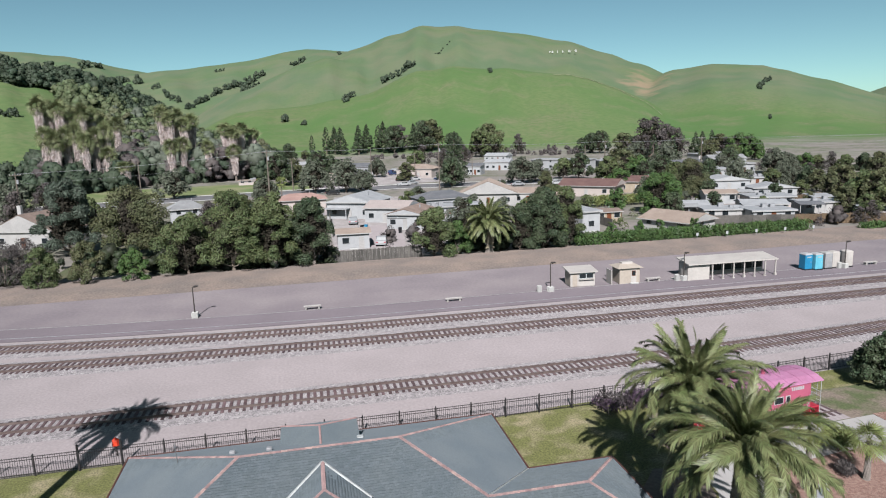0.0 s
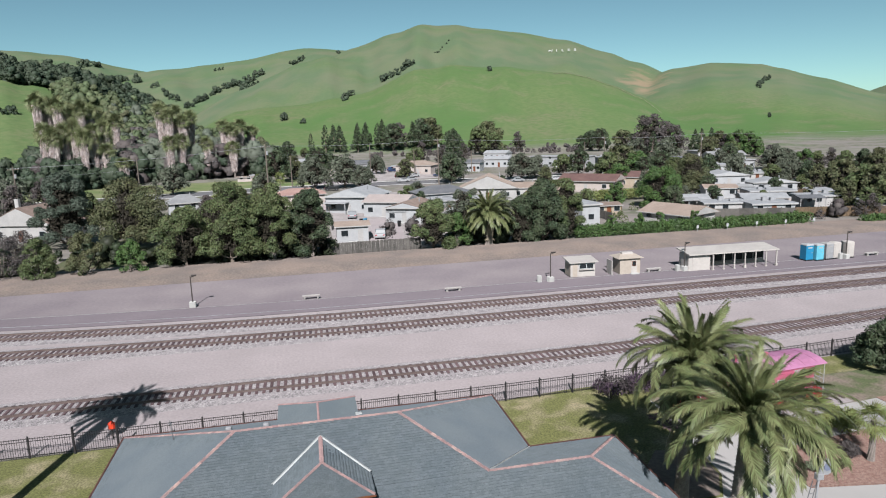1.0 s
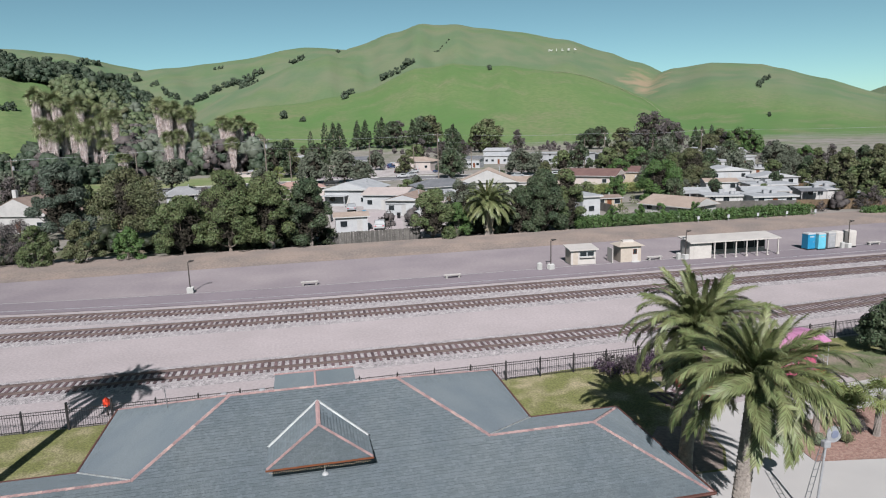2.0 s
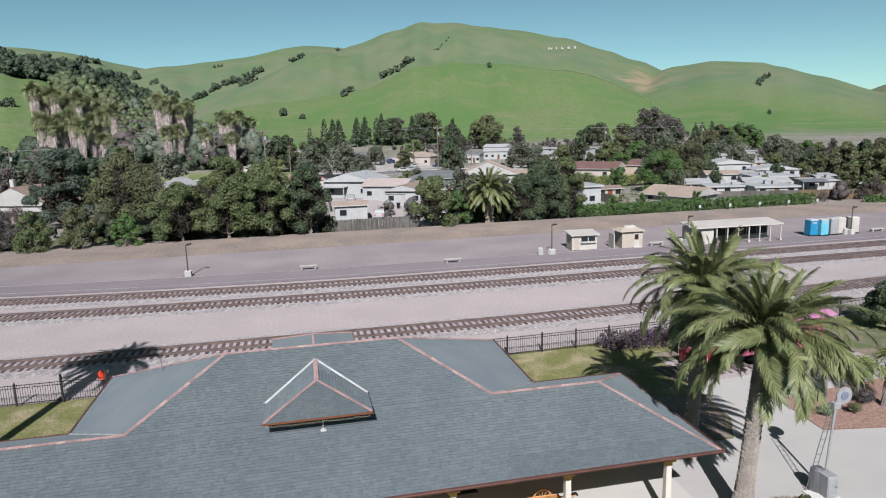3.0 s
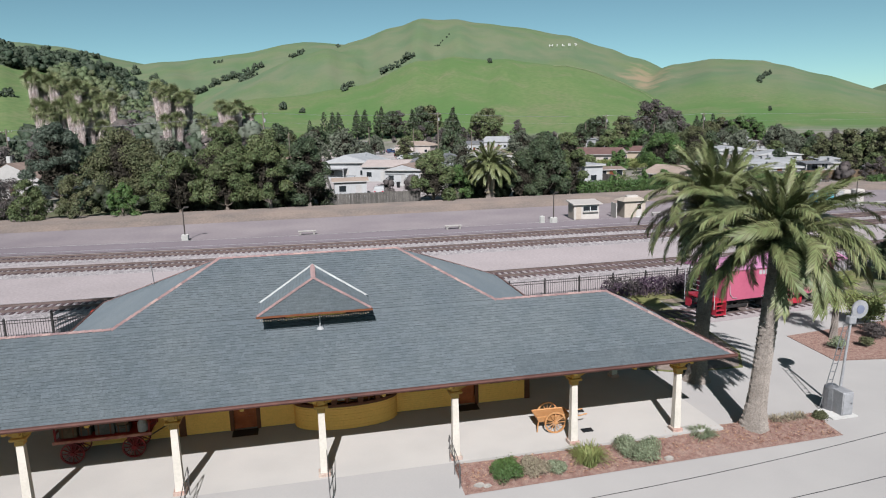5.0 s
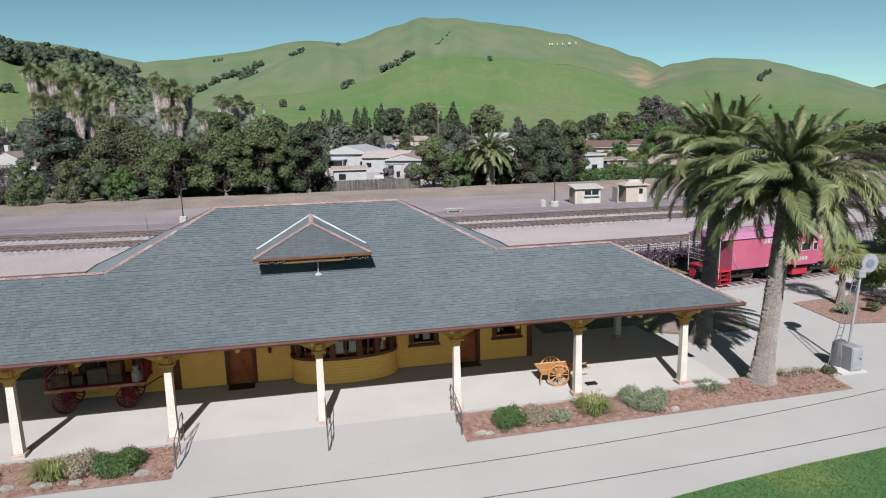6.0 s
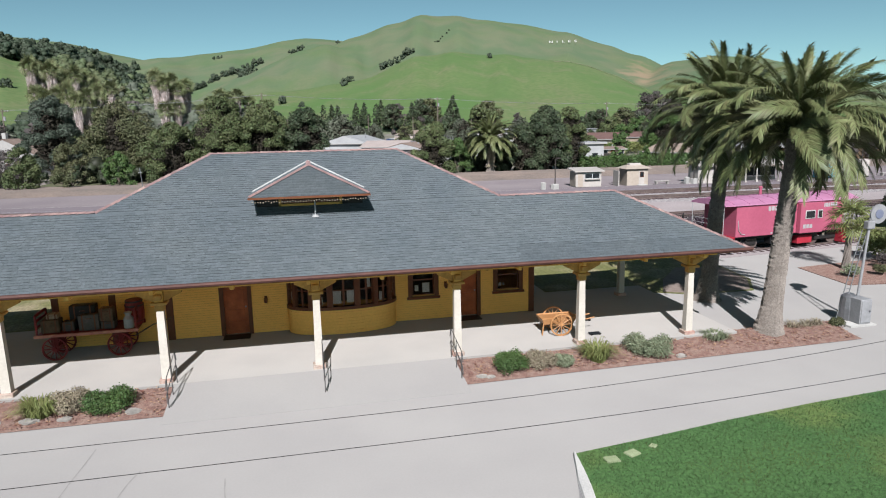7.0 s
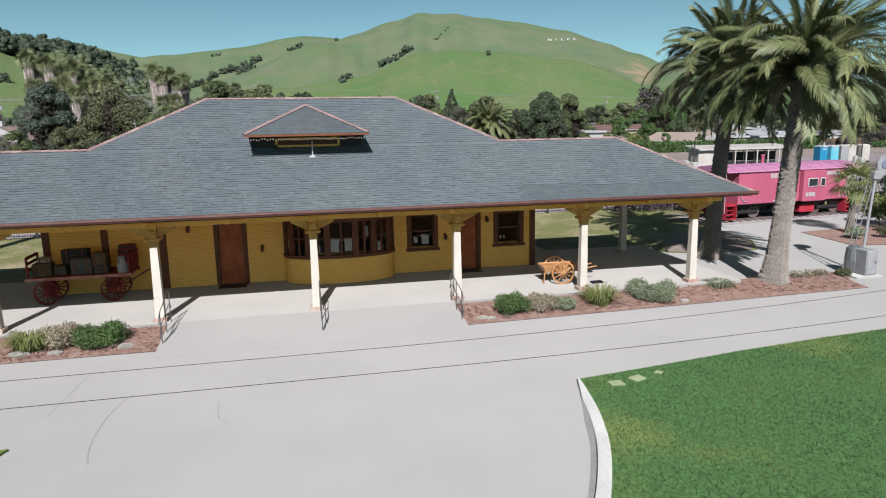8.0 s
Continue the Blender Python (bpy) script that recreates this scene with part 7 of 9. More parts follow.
def gabled_hut(x, y, turn):
    t = thing("waiting_hut", "small tan waiting hut with a little roof turret", "hut", m=pose(x, y, 0.03, 0, 0, turn))
    w, d, h = 1.3, 1.1, 1.95
    part("wall", boxm(-w, w, -d, d, 0, h, bevel=0.015), M["hut_cream"], t)
    bm = bmesh.new()
    a = [bm.verts.new(p) for p in ((-w - 0.35, -d - 0.35, h), (w + 0.35, -d - 0.35, h), (w + 0.35, d + 0.35, h), (-w - 0.35, d + 0.35, h))]
    b = [bm.verts.new(p) for p in ((-w + 0.4, -0.2, h + 0.4), (w - 0.4, -0.2, h + 0.4), (w - 0.4, 0.2, h + 0.4), (-w + 0.4, 0.2, h + 0.4))]
    bm.faces.new(a[::-1])
    bm.faces.new(b)
    for i in range(4):
        bm.faces.new((a[i], a[(i + 1) % 4], b[(i + 1) % 4], b[i]))
    part("roof", bm, M["hut_cream"], t, "pale hipped roof")
    part("turret", boxm(-0.7, 0.7, -0.35, 0.35, h + 0.3, h + 0.58, bevel=0.02), M["hut_white"], t)
    part("door", boxm(0.15, 0.85, -d - 0.03, -d - 0.002, 0.03, 1.75, bevel=0.008), M["hut_white"], t)
    wd = part("window", boxm(0.25, 0.75, -d - 0.045, -d - 0.031, 0.95, 1.6), M["brown"], t)
    part("pane", boxm(0.3, 0.7, -d - 0.055, -d - 0.046, 1.0, 1.55), GLASS, wd)
    part("side_wing", boxm(-w - 1.05, -w - 0.95, -d, d * 0.4, 0, 1.75), M["hut_white"], t)
    part("step", boxm(0.0, 1.0, -d - 0.5, -d - 0.04, 0, 0.12, bevel=0.01), M["kerb_concrete"], t)


gabled_hut(38.4, 72.5, -3)


def shelter(x, y, turn):
    """The long open platform shelter: a closed room at one end and a roof on posts."""
    t = thing("platform_shelter", "long white platform shelter on posts with an enclosed end", "shelter", m=pose(x, y, 0.03, 0, 0, turn))
    part("room", boxm(0, 2.9, -0.2, 2.0, 0, 2.05, bevel=0.02), M["hut_white"], t)
    part("room_door", boxm(0.5, 1.3, -0.225, -0.202, 0.02, 2.0, bevel=0.008), M["hut_white"], t)
    bm = bmesh.new()
    vs = [bm.verts.new(p) for p in ((-0.2, -0.7, 2.0), (11.9, -0.7, 2.0), (11.9, 2.4, 2.36), (-0.2, 2.4, 2.36))]
    bm.faces.new(vs)
    g = bmesh.ops.extrude_face_region(bm, geom=bm.faces[:])
    for v in [q for q in g["geom"] if isinstance(q, bmesh.types.BMVert)]:
        v.co.z += 0.14
    bmesh.ops.recalc_face_normals(bm, faces=bm.faces)
    part("roof", bm, M["hut_white"], t)
    for i in range(7):
        px = 3.1 + 1.43 * i
        bm = bmesh.new()
        box(bm, px - 0.06, px + 0.06, -0.56, -0.44, 0, 2.02)
        box(bm, px - 0.13, px + 0.13, -0.63, -0.37, 0, 0.3 if i in (3, 6) else 0.12)
        part("post", bm, M["hut_white"], t)
    part("back_wall", boxm(2.9, 11.7, 2.0, 2.1, 0.0, 0.5), M["hut_white"], t)
    for i in range(6):
        px = 3.1 + 1.43 * i
        part("dark_panel", boxm(px + 0.06, px + 1.33, 2.0, 2.06, 0.55, 1.6), M["black"], t, "dark see-through panel")
        part("back_post", boxm(px + 1.34, px + 1.43, 1.98, 2.1, 0.0, 2.3), M["hut_white"], t)
    part("bench", boxm(3.8, 11.2, 1.5, 1.9, 0.38, 0.46, bevel=0.01), M["hut_white"], t)
    part("step_pad", boxm(-1.2, -0.1, 0.2, 1.7, 0.02, 0.1), M["hut_white"], t)


shelter(45.5, 70.5, -2)


def toilet(x, y, body, roof, label, turn=0):
    t = thing("portable_toilet", label, "portable toilet", group="portable toilets", m=pose(x, y, 0.03, 0, 0, turn))
    part("base", boxm(-0.56, 0.56, -0.58, 0.58, 0, 0.14), M["black"], t)
    part("body", boxm(-0.54, 0.54, -0.56, 0.56, 0.14, 1.98, bevel=0.03), body, t)
    bm = bmesh.new()
    pipe(bm, [(0, 0, 1.97), (0, 0, 2.05), (0, 0, 2.16), (0, 0, 2.2)], [0.79, 0.78, 0.55, 0.2], 4)
    bmesh.ops.rotate(bm, verts=bm.verts, cent=(0, 0, 0), matrix=Matrix.Rotation(math.pi / 4, 3, "Z"))
    part("roof", bm, roof, t)
    part("door", boxm(-0.36, 0.36, -0.585, -0.56, 0.2, 1.86, bevel=0.01), body, t)
    part("vent", boxm(-0.3, 0.3, -0.592, -0.586, 1.62, 1.78), roof, t)
    part("latch", boxm(0.24, 0.32, -0.6, -0.586, 1.0, 1.12), M["white"], t)


toilet(62.7, 71.0, M["blue_plastic"], M["white"], "blue plastic portable toilet with a pale roof")
toilet(63.9, 70.6, M["pale_blue"], M["white"], "turquoise plastic portable toilet on the platform")
toilet(65.5, 70.8, M["grey_box"], M["off_white"], "grey plastic portable toilet on the platform")
toilet(66.7, 70.9, M["hut_white"], M["hut_white"], "off-white plastic portable toilet on the platform")
toilet(68.6, 70.8, M["hut_white"], M["hut_white"], "off-white portable toilet beside a lamp post")


def board_fence(pts, h, label, material, board=0.16, seed=1, singles=300):
    """A fence of upright boards, each a piece of its own, along a line of points."""
    t = thing("board_fence", label, "fence", kind="structure")
    rng = random.Random(seed)
    me = boxm(0.004, board - 0.004, -0.012, 0.012, -0.05, h)
    bme = bpy.data.meshes.new("board")
    me.to_mesh(bme)
    me.free()
    bme.materials.append(material)
    for (x0, y0), (x1, y1) in zip(pts, pts[1:]):
        ln = math.hypot(x1 - x0, y1 - y0)
        a = math.atan2(y1 - y0, x1 - x0)
        for z in (0.35, h - 0.3):
            o = part("rail", boxm(0, ln, 0.014, 0.07, z, z + 0.09), material, t)
            o.matrix_basis = pose(x0, y0, 0.03) @ Matrix.Rotation(a, 4, "Z")
        for i in range(int(ln / board)):
            o = hung("board", bme, None, t)
            f = i * board / ln
            o.matrix_basis = Matrix.Translation((x0 + (x1 - x0) * f, y0 + (y1 - y0) * f, rng.uniform(-0.06, 0.04))) @ Matrix.Rotation(a, 4, "Z") @ Matrix.Rotation(rng.uniform(-0.02, 0.02), 4, "Y")
    return t


board_fence([(3.2, 97.6), (17.4, 97.9)], 1.75, "weathered grey wooden board fence along the bank", M["grey_wood"], 0.2)
board_fence([(76.5, 108.6), (91.0, 103.0)], 1.5, "dull grey board fence round the white cabins", M["grey_wood"], 0.3, 3)
board_fence([(93.5, 101.5), (118, 96)], 1.7, "reddish-brown board fence at the yard's end", M["old_wood"], 0.3, 4)
hedge("long_hedge", "long clipped green hedge along the yard", 42.4, 62.5, 95.0, 97.4, 2.2, "bright", 61, 15000, 0.13)
hedge("long_hedge", "long clipped green hedge in front of the cottages", 62.6, 84.0, 94.6, 97.0, 2.2, "bright", 62, 15000, 0.13)
hedge("low_hedge", "low green hedge beside the yard's end", 92, 100, 91.5, 93.0, 1.6, "bright", 63, 4600, 0.14)
hedge("garden_hedge", "bright green hedge below a maroon roof", 66.0, 84.0, 141, 143.5, 2.6, "lime", 64, 9000, 0.17)
bm = bmesh.new()
box(bm, -36, -4, 88.6, 88.9, 0, 0.22)
tagged(part("edge_timber", bm, M["grey_wood"]), "long weathered timber laid along the dirt bank", "timber")
for i in range(5):
    x = 61.5 + 5.3 * i
    t = thing("yard_sign", "small white sign on a thin post by the hedge", "sign", group="yard signs", m=pose(x, 93.2 - 0.1 * i, 0.3))
    bm = bmesh.new()
    tube(bm, (0, 0, -0.3), (0, 0, 1.15), 0.03, 0.03, 6)
    part("post", bm, M["grey_box"], t)
    part("plate", boxm(-0.2, 0.2, -0.03, -0.01, 0.75, 1.25), M["white"], t)

# ---- the town beyond ----
ROOFS = {
    "brown": mat("roof_brown", (0.120, 0.090, 0.078), 0.9, (0.158, 0.118, 0.102), 0.5, 0.12, 4),
    "tan": mat("roof_tan", (0.180, 0.140, 0.118), 0.9, (0.220, 0.175, 0.150), 0.5, 0.12, 4),
    "maroon": mat("roof_maroon", (0.089, 0.051, 0.048), 0.9, (0.112, 0.066, 0.059), 0.5, 0.12, 4),
    "terra": mat("roof_terracotta", (0.215, 0.135, 0.120), 0.9, (0.250, 0.165, 0.146), 0.5, 0.12, 4),
    "grey": mat("roof_grey", (0.201, 0.201, 0.207), 0.9, (0.166, 0.166, 0.172), 0.5, 0.12, 4),
    "slate": mat("roof_slate", (0.077, 0.080, 0.089), 0.9, (0.101, 0.101, 0.110), 0.5, 0.12, 4),
    "blush": mat("roof_blush", (0.262, 0.222, 0.212), 0.9, (0.232, 0.198, 0.190), 0.5, 0.1, 4),
    "white": mat("roof_white", (0.318, 0.320, 0.334), 0.8, (0.262, 0.264, 0.276), 0.5, 0.1, 4),
}
WALLS = {
    "white": M["white"], "cream": M["off_white"], "tan": M["tan"], "grey": M["grey_box"],
    "pink": mat("wall_pinkish", (0.390, 0.335, 0.312), 0.8, (0.343, 0.296, 0.277), 0.5, 0.06, 5),
}


def house(x, y, w, d, h, rot, roof, wall, shape="gable", rise=0.35, over=0.4, label="", chimney=None, windows=3, along="x", porch=False, cat="house"):
    """A house with walls, a gable, hip, shed or flat roof, door and windows on its front; w along its own x."""
    t = thing("house", label, cat, m=pose(x, y, 0, 0, 0, rot), group="town houses")
    part("wall", boxm(-w / 2, w / 2, -d / 2, d / 2, -0.1, h), WALLS[wall], t)
    bm = bmesh.new()
    a, b, z = w / 2 + over, d / 2 + over, h
    top = h + rise * (d / 2 if along == "x" else w / 2)
    base = [bm.verts.new(p) for p in ((-a, -b, z), (a, -b, z), (a, b, z), (-a, b, z))]
    if shape == "flat":
        up = [bm.verts.new((v.co.x, v.co.y, z + 0.25)) for v in base]
        bm.faces.new(up)
        for i in range(4):
            bm.faces.new((base[i], base[(i + 1) % 4], up[(i + 1) % 4], up[i]))
        bm.faces.new(base[::-1])
    else:
        inset = 0.0 if shape == "gable" else (d / 2 if along == "x" else w / 2) * 0.9
        if along == "x":
            r0, r1 = bm.verts.new((-a + inset, 0, top)), bm.verts.new((a - inset, 0, top))
            bm.faces.new((base[0], base[1], r1, r0))
            bm.faces.new((base[2], base[3], r0, r1))
            bm.faces.new((base[3], base[0], r0))
            bm.faces.new((base[1], base[2], r1))
        else:
            r0, r1 = bm.verts.new((0, -b + inset, top)), bm.verts.new((0, b - inset, top))
            bm.faces.new((base[1], base[2], r1, r0))
            bm.faces.new((base[3], base[0], r0, r1))
            bm.faces.new((base[0], base[1], r0))
            bm.faces.new((base[2], base[3], r1))
        bm.faces.new(base[::-1])
    bmesh.ops.recalc_face_normals(bm, faces=bm.faces)
    bmesh.ops.translate(bm, verts=bm.verts, vec=(0, 0, 0.02))
    part("roof", bm, ROOFS[roof], t)
    if shape == "gable":
        # the gable wall closes the triangle below the roof's overhang
        for s in (-1, 1):
            if along == "x":
                q = [(s * (w / 2 + over + 0.01), -d / 2 - over * 0.4, h + 0.06), (s * (w / 2 + over + 0.01), d / 2 + over * 0.4, h + 0.06), (s * (w / 2 + over + 0.01), 0, top - 0.16)]
            else:
                q = [(-w / 2 - over * 0.4, s * (d / 2 + over + 0.01), h + 0.06), (w / 2 + over * 0.4, s * (d / 2 + over + 0.01), h + 0.06), (0, s * (d / 2 + over + 0.01), top - 0.16)]
            g = bmesh.new()
            g.faces.new([g.verts.new(p) for p in q])
            part("gable", g, WALLS[wall], t)
    part("fascia", boxm(-a, a, -b - 0.03, -b, h - 0.06, h + 0.1), M["off_white"], t)
    rng = random.Random(int(x * 13 + y * 7))
    n = windows
    for i in range(n):
        cx = -w / 2 + w * (i + 0.5) / n
        if i == n // 2 and n > 1:
            part("door", boxm(cx - 0.45, cx + 0.45, -d / 2 - 0.05, -d / 2 - 0.002, 0, 2.05), M["brown"] if rng.random() < 0.5 else M["off_white"], t)
        else:
            wd = part("window", boxm(cx - 0.62, cx + 0.62, -d / 2 - 0.05, -d / 2 - 0.002, 0.95, 2.05), M["white"], t)
            part("pane", boxm(cx - 0.54, cx + 0.54, -d / 2 - 0.06, -d / 2 - 0.051, 1.03, 1.97), GLASS, wd)
    if h > 4:
        for i in range(n):
            cx = -w / 2 + w * (i + 0.5) / n
            wd = part("window", boxm(cx - 0.5, cx + 0.5, -d / 2 - 0.05, -d / 2 - 0.002, 3.3, 4.4), M["white"], t)
            part("pane", boxm(cx - 0.42, cx + 0.42, -d / 2 - 0.06, -d / 2 - 0.051, 3.38, 4.32), GLASS, wd)
    wd = part("window", boxm(w / 2 + 0.002, w / 2 + 0.05, -0.6, 0.6, 0.95, 2.05), M["white"], t)
    part("pane", boxm(w / 2 + 0.051, w / 2 + 0.06, -0.52, 0.52, 1.03, 1.97), GLASS, wd)
    if shape == "flat":
        for i in range(2 + int(w > 9)):
            ux, uy = rng.uniform(-w * 0.35, w * 0.35), rng.uniform(-d * 0.3, d * 0.3)
            part("roof_unit", boxm(ux - 0.5, ux + 0.5, uy - 0.4, uy + 0.4, h + 0.25, h + 0.25 + rng.uniform(0.4, 0.8), bevel=0.04), M["grey_box"], t)
    else:
        part("vent_pipe", boxm(w * 0.2 - 0.08, w * 0.2 + 0.08, 0.3, 0.46, h, top + 0.35), M["grey_box"], t)
    part("step", boxm(-0.7, 0.7, -d / 2 - 0.75, -d / 2 - 0.06, -0.05, 0.16, bevel=0.01), M["kerb_concrete"], t)
    if chimney:
        part("chimney", boxm(chimney[0] - 0.4, chimney[0] + 0.4, chimney[1] - 0.3, chimney[1] + 0.3, h - 0.5, top + 1.0, bevel=0.03), M["off_white"], t)
    if porch:
        part("porch_roof", boxm(-w / 2, 0.2, -d / 2 - 2.2, -d / 2 - 0.05, 2.35, 2.5), ROOFS[roof], t)
        for px in (-w / 2 + 0.15, 0.0):
            part("porch_post", boxm(px - 0.07, px + 0.07, -d / 2 - 2.1, -d / 2 - 1.96, 0, 2.35), M["white"], t)
    return t


house(-48.5, 135, 13, 9, 3.1, -20, "brown", "cream", "gable", 0.5, label="cream stucco house with a brown gabled roof", chimney=(-4.5, 1.0), along="y")
house(-24.4, 147, 6.4, 6, 4.3, 12, "grey", "white", "hip", 0.55, 0.5, "white two-storey house with a pale grey roof", windows=2)
house(-0.5, 168, 11.5, 8, 2.9, 3, "terra", "pink", "hip", 0.35, 0.6, "low stucco house with a pinkish tiled roof")
house(7.9, 111.2, 5.2, 6.5, 2.6, -2, "tan", "white", "gable", 0.14, 0.4, "small white garage with a shallow tan roof", windows=2, cat="garage")
house(12.5, 151, 11, 11, 3.6, -28, "white", "white", "gable", 0.32, 0.6, "white stucco house with a pale gabled roof", along="y", porch=True)
house(18.7, 141, 9, 9, 3.0, -28, "blush", "white", "gable", 0.28, 0.5, "white flat-roofed house behind a patio", windows=3)
house(21.4, 130, 7.5, 9.5, 2.9, -28, "brown", "white", "gable", 0.32, 0.5, "white cottage with a patched brown roof", along="y")
house(32, 152, 12, 9, 3.2, 10, "slate", "white", "hip", 0.35, 0.5, "white house with a dark slate-grey roof", porch=True)
house(28.5, 139, 7, 5, 2.6, 8, "white", "white", "flat", label="white outbuilding with a flat pale roof", windows=2)
house(46, 160, 14, 9, 3.0, -18, "tan", "cream", "gable", 0.45, 0.6, "cream house with a broad tan gabled roof", along="y")
house(55.5, 158, 7, 7, 2.7, -18, "tan", "cream", "gable", 0.35, 0.4, "cream side building with a tan roof")
house(77.5, 168, 15, 10, 2.7, -42, "maroon", "pink", "gable", 0.34, 0.6, "long house with a dull maroon roof", along="x")
house(93, 170, 11, 9, 2.9, -40, "maroon", "tan", "gable", 0.32, 0.5, "tan house with a dark brown roof")
house(50.4, 113.5, 3.5, 8, 3.6, 4, "white", "white", "flat", label="tall narrow white outbuilding", windows=1)
house(58.6, 120.5, 4.8, 4.5, 2.1, -4, "brown", "tan", "gable", 0.22, 0.4, "small tan garden shed with a low brown roof", windows=3, cat="shed")
house(66.2, 106.6, 9.6, 8.0, 1.9, -66, "tan", "cream", "gable", 0.36, 0.7, "cream cottage with a broad tan-brown roof", windows=3)
# the white cabins
for i, (x, y, w, d, h, rf, lab) in enumerate((
    (79.3, 123, 6, 9, 2.7, "white", "white cabin with a pale metal roof"),
    (81.5, 114, 11, 6, 2.7, "white", "long white cabin with a flat pale roof"),
    (86.5, 109, 8.5, 6, 2.8, "white", "white cabin behind a grey fence"),
    (92.0, 118, 9, 8, 2.9, "white", "white cabin with a shallow pale roof"),
    (113, 142, 11, 7, 3.2, "white", "white house with a pale gabled roof"),
    (103.5, 116, 8.5, 6, 2.7, "white", "low white cabin at the end of the row"),
    (95.8, 138, 7.5, 8, 3.0, "tan", "cabin with a tan hipped roof"),
    (101, 128, 10, 8, 2.9, "white", "white cabin with an awning roof"),
    (114.5, 163, 12, 9, 3.6, "white", "large white gabled house"),
    (128, 170, 10, 8, 3.0, "white", "white bungalow behind the cabins"))):
    house(x, y, w * 0.92, d * 0.85, h * 0.76, -22 + 5 * (i % 3), rf, ("white", "cream", "white", "pink")[i % 4], "gable" if i in (0, 3, 4, 6, 8) else "flat", 0.22, 0.4, lab, windows=3 + i % 2, along="y" if i in (4, 8) else "x", cat="cabin")
# across the road
for i, (x, y, w, d, h, rot, rf, wl, sh, lab) in enumerate((
    (46, 262, 15, 10, 3.4, -33, "tan", "pink", "hip", "tan roadside shop with a hipped roof"),
    (69.5, 262, 6, 7, 3.4, -30, "slate", "white", "gable", "white two-storey house by the road"),
    (86, 283, 11, 8, 3.4, -35, "white", "white", "gable", "white bungalow across the road"),
    (107, 354, 13, 9, 2.8, -40, "white", "white", "gable", "white house at the foot of the hill"),
    (109, 266, 26, 9, 4.2, -52, "white", "white", "flat", "long white building with a flat roof"),
    (128, 260, 12, 9, 3.4, -5, "white", "cream", "flat", "pale building with a flat roof"),
    (152, 212, 12, 9, 3.2, 3, "white", "white", "flat", "low white building with a flat roof"),
    (185, 275, 18, 9, 3.6, 2, "white", "cream", "flat", "long cream building at the town's edge"),
    (148, 265, 13, 9, 3.2, -10, "terra", "cream", "gable", "cream house with a terracotta roof"),
    (168, 240, 14, 9, 3.4, -12, "grey", "white", "gable", "white house with a grey roof"),
    (140, 225, 12, 8, 3.2, -6, "slate", "white", "gable", "white house with a slate-grey roof"))):
    house(x, y, w, d, h, rot, rf, wl, sh, 0.35, 0.4, lab, windows=4, along="x")
# towards the hills
for i, (x, y, w, d, h, rot, rf, wl, sh, lab) in enumerate((
    (132, 196, 13, 8, 3.0, -6, "white", "white", "flat", "white flat-roofed house in the town"),
    (-3, 330, 12, 8, 3.4, 20, "white", "cream", "gable", "cream house below the wooded slope"),
    (-18, 262, 11, 4, 1.6, 2, "tan", "pink", "flat", "low stucco garden wall and shed"),
    (30, 505, 26, 8, 3.2, -20, "white", "white", "flat", "long white shed at the foot of the hill"),
    (66, 500, 22, 8, 3.2, -14, "white", "cream", "flat", "long cream shed at the foot of the hill"),
    (25, 300, 13, 9, 3.0, -20, "slate", "grey", "gable", "grey building beside the car park"),
    (12, 258, 12, 8, 2.8, -6, "tan", "pink", "flat", "pinkish low building beside the car park"))):
    house(x, y, w, d, h, rot, rf, wl, sh, 0.35, 0.4, lab, windows=4, along="x")


def street(name, pts, width, material, label, z=0.03):
    bm = bmesh.new()
    rows = []
    for i, p in enumerate(pts):
        a, b = Vector(pts[max(i - 1, 0)]), Vector(pts[min(i + 1, len(pts) - 1)])
        d = (b - a).normalized()
        rows.append([bm.verts.new((p[0] - s * d.y * width / 2, p[1] + s * d.x * width / 2, z)) for s in (-1, 1)])
    for p, q in zip(rows, rows[1:]):
        bm.faces.new((p[0], q[0], q[1], p[1]))
    return tagged(part(name, bm, material), label, "road", kind="structure")


ROAD_PTS = [(-160, 190), (-67, 205), (-17, 218), (30, 221), (84, 213), (140, 196), (260, 150)]
street("road", ROAD_PTS, 12, M["road"], "grey asphalt town street", 0.02)
street("pavement", [(x - 1.0, y + 8.2) for x, y in ROAD_PTS], 2.6, M["kerb_concrete"], "pale concrete pavement along the street", 0.08)
street("pavement", [(x + 1.0, y - 7.6) for x, y in ROAD_PTS], 1.8, M["kerb_concrete"], "pale concrete pavement along the street", 0.08)
street("road", [(10, 226), (24, 290), (38, 380), (55, 470)], 30, M["asphalt"], "worn grey asphalt car park and side street", 0.015)
street("driveway", [(4, 155), (3, 190), (1, 214)], 5.5, M["gravel"], "pale concrete driveway between the houses", 0.03)
street("driveway", [(13, 108), (14.5, 122), (15, 134)], 7.0, M["gravel"], "pale concrete back yard behind the fence", 0.03)
street("driveway", [(90, 112), (98, 108.5), (112, 103)], 8, M["gravel"], "pale gravel yard between the cabins", 0.03)
LAWN2 = mat("verge_lawn", (0.074, 0.100, 0.036), 0.9, (0.129, 0.129, 0.072), 0.10, 0.25, 2.5)
YARD = mat("pale_yard", (0.225, 0.205, 0.205), 0.9, (0.165, 0.148, 0.146), 0.22, 0.2, 1.6)
sheet("back_yard", [(4.6, 99.5), (24, 98.5), (29, 132), (31, 168), (27, 189), (9, 196), (5, 152)], 0.025, 0.1, YARD, "pale concrete and gravel yards between the houses", "ground")
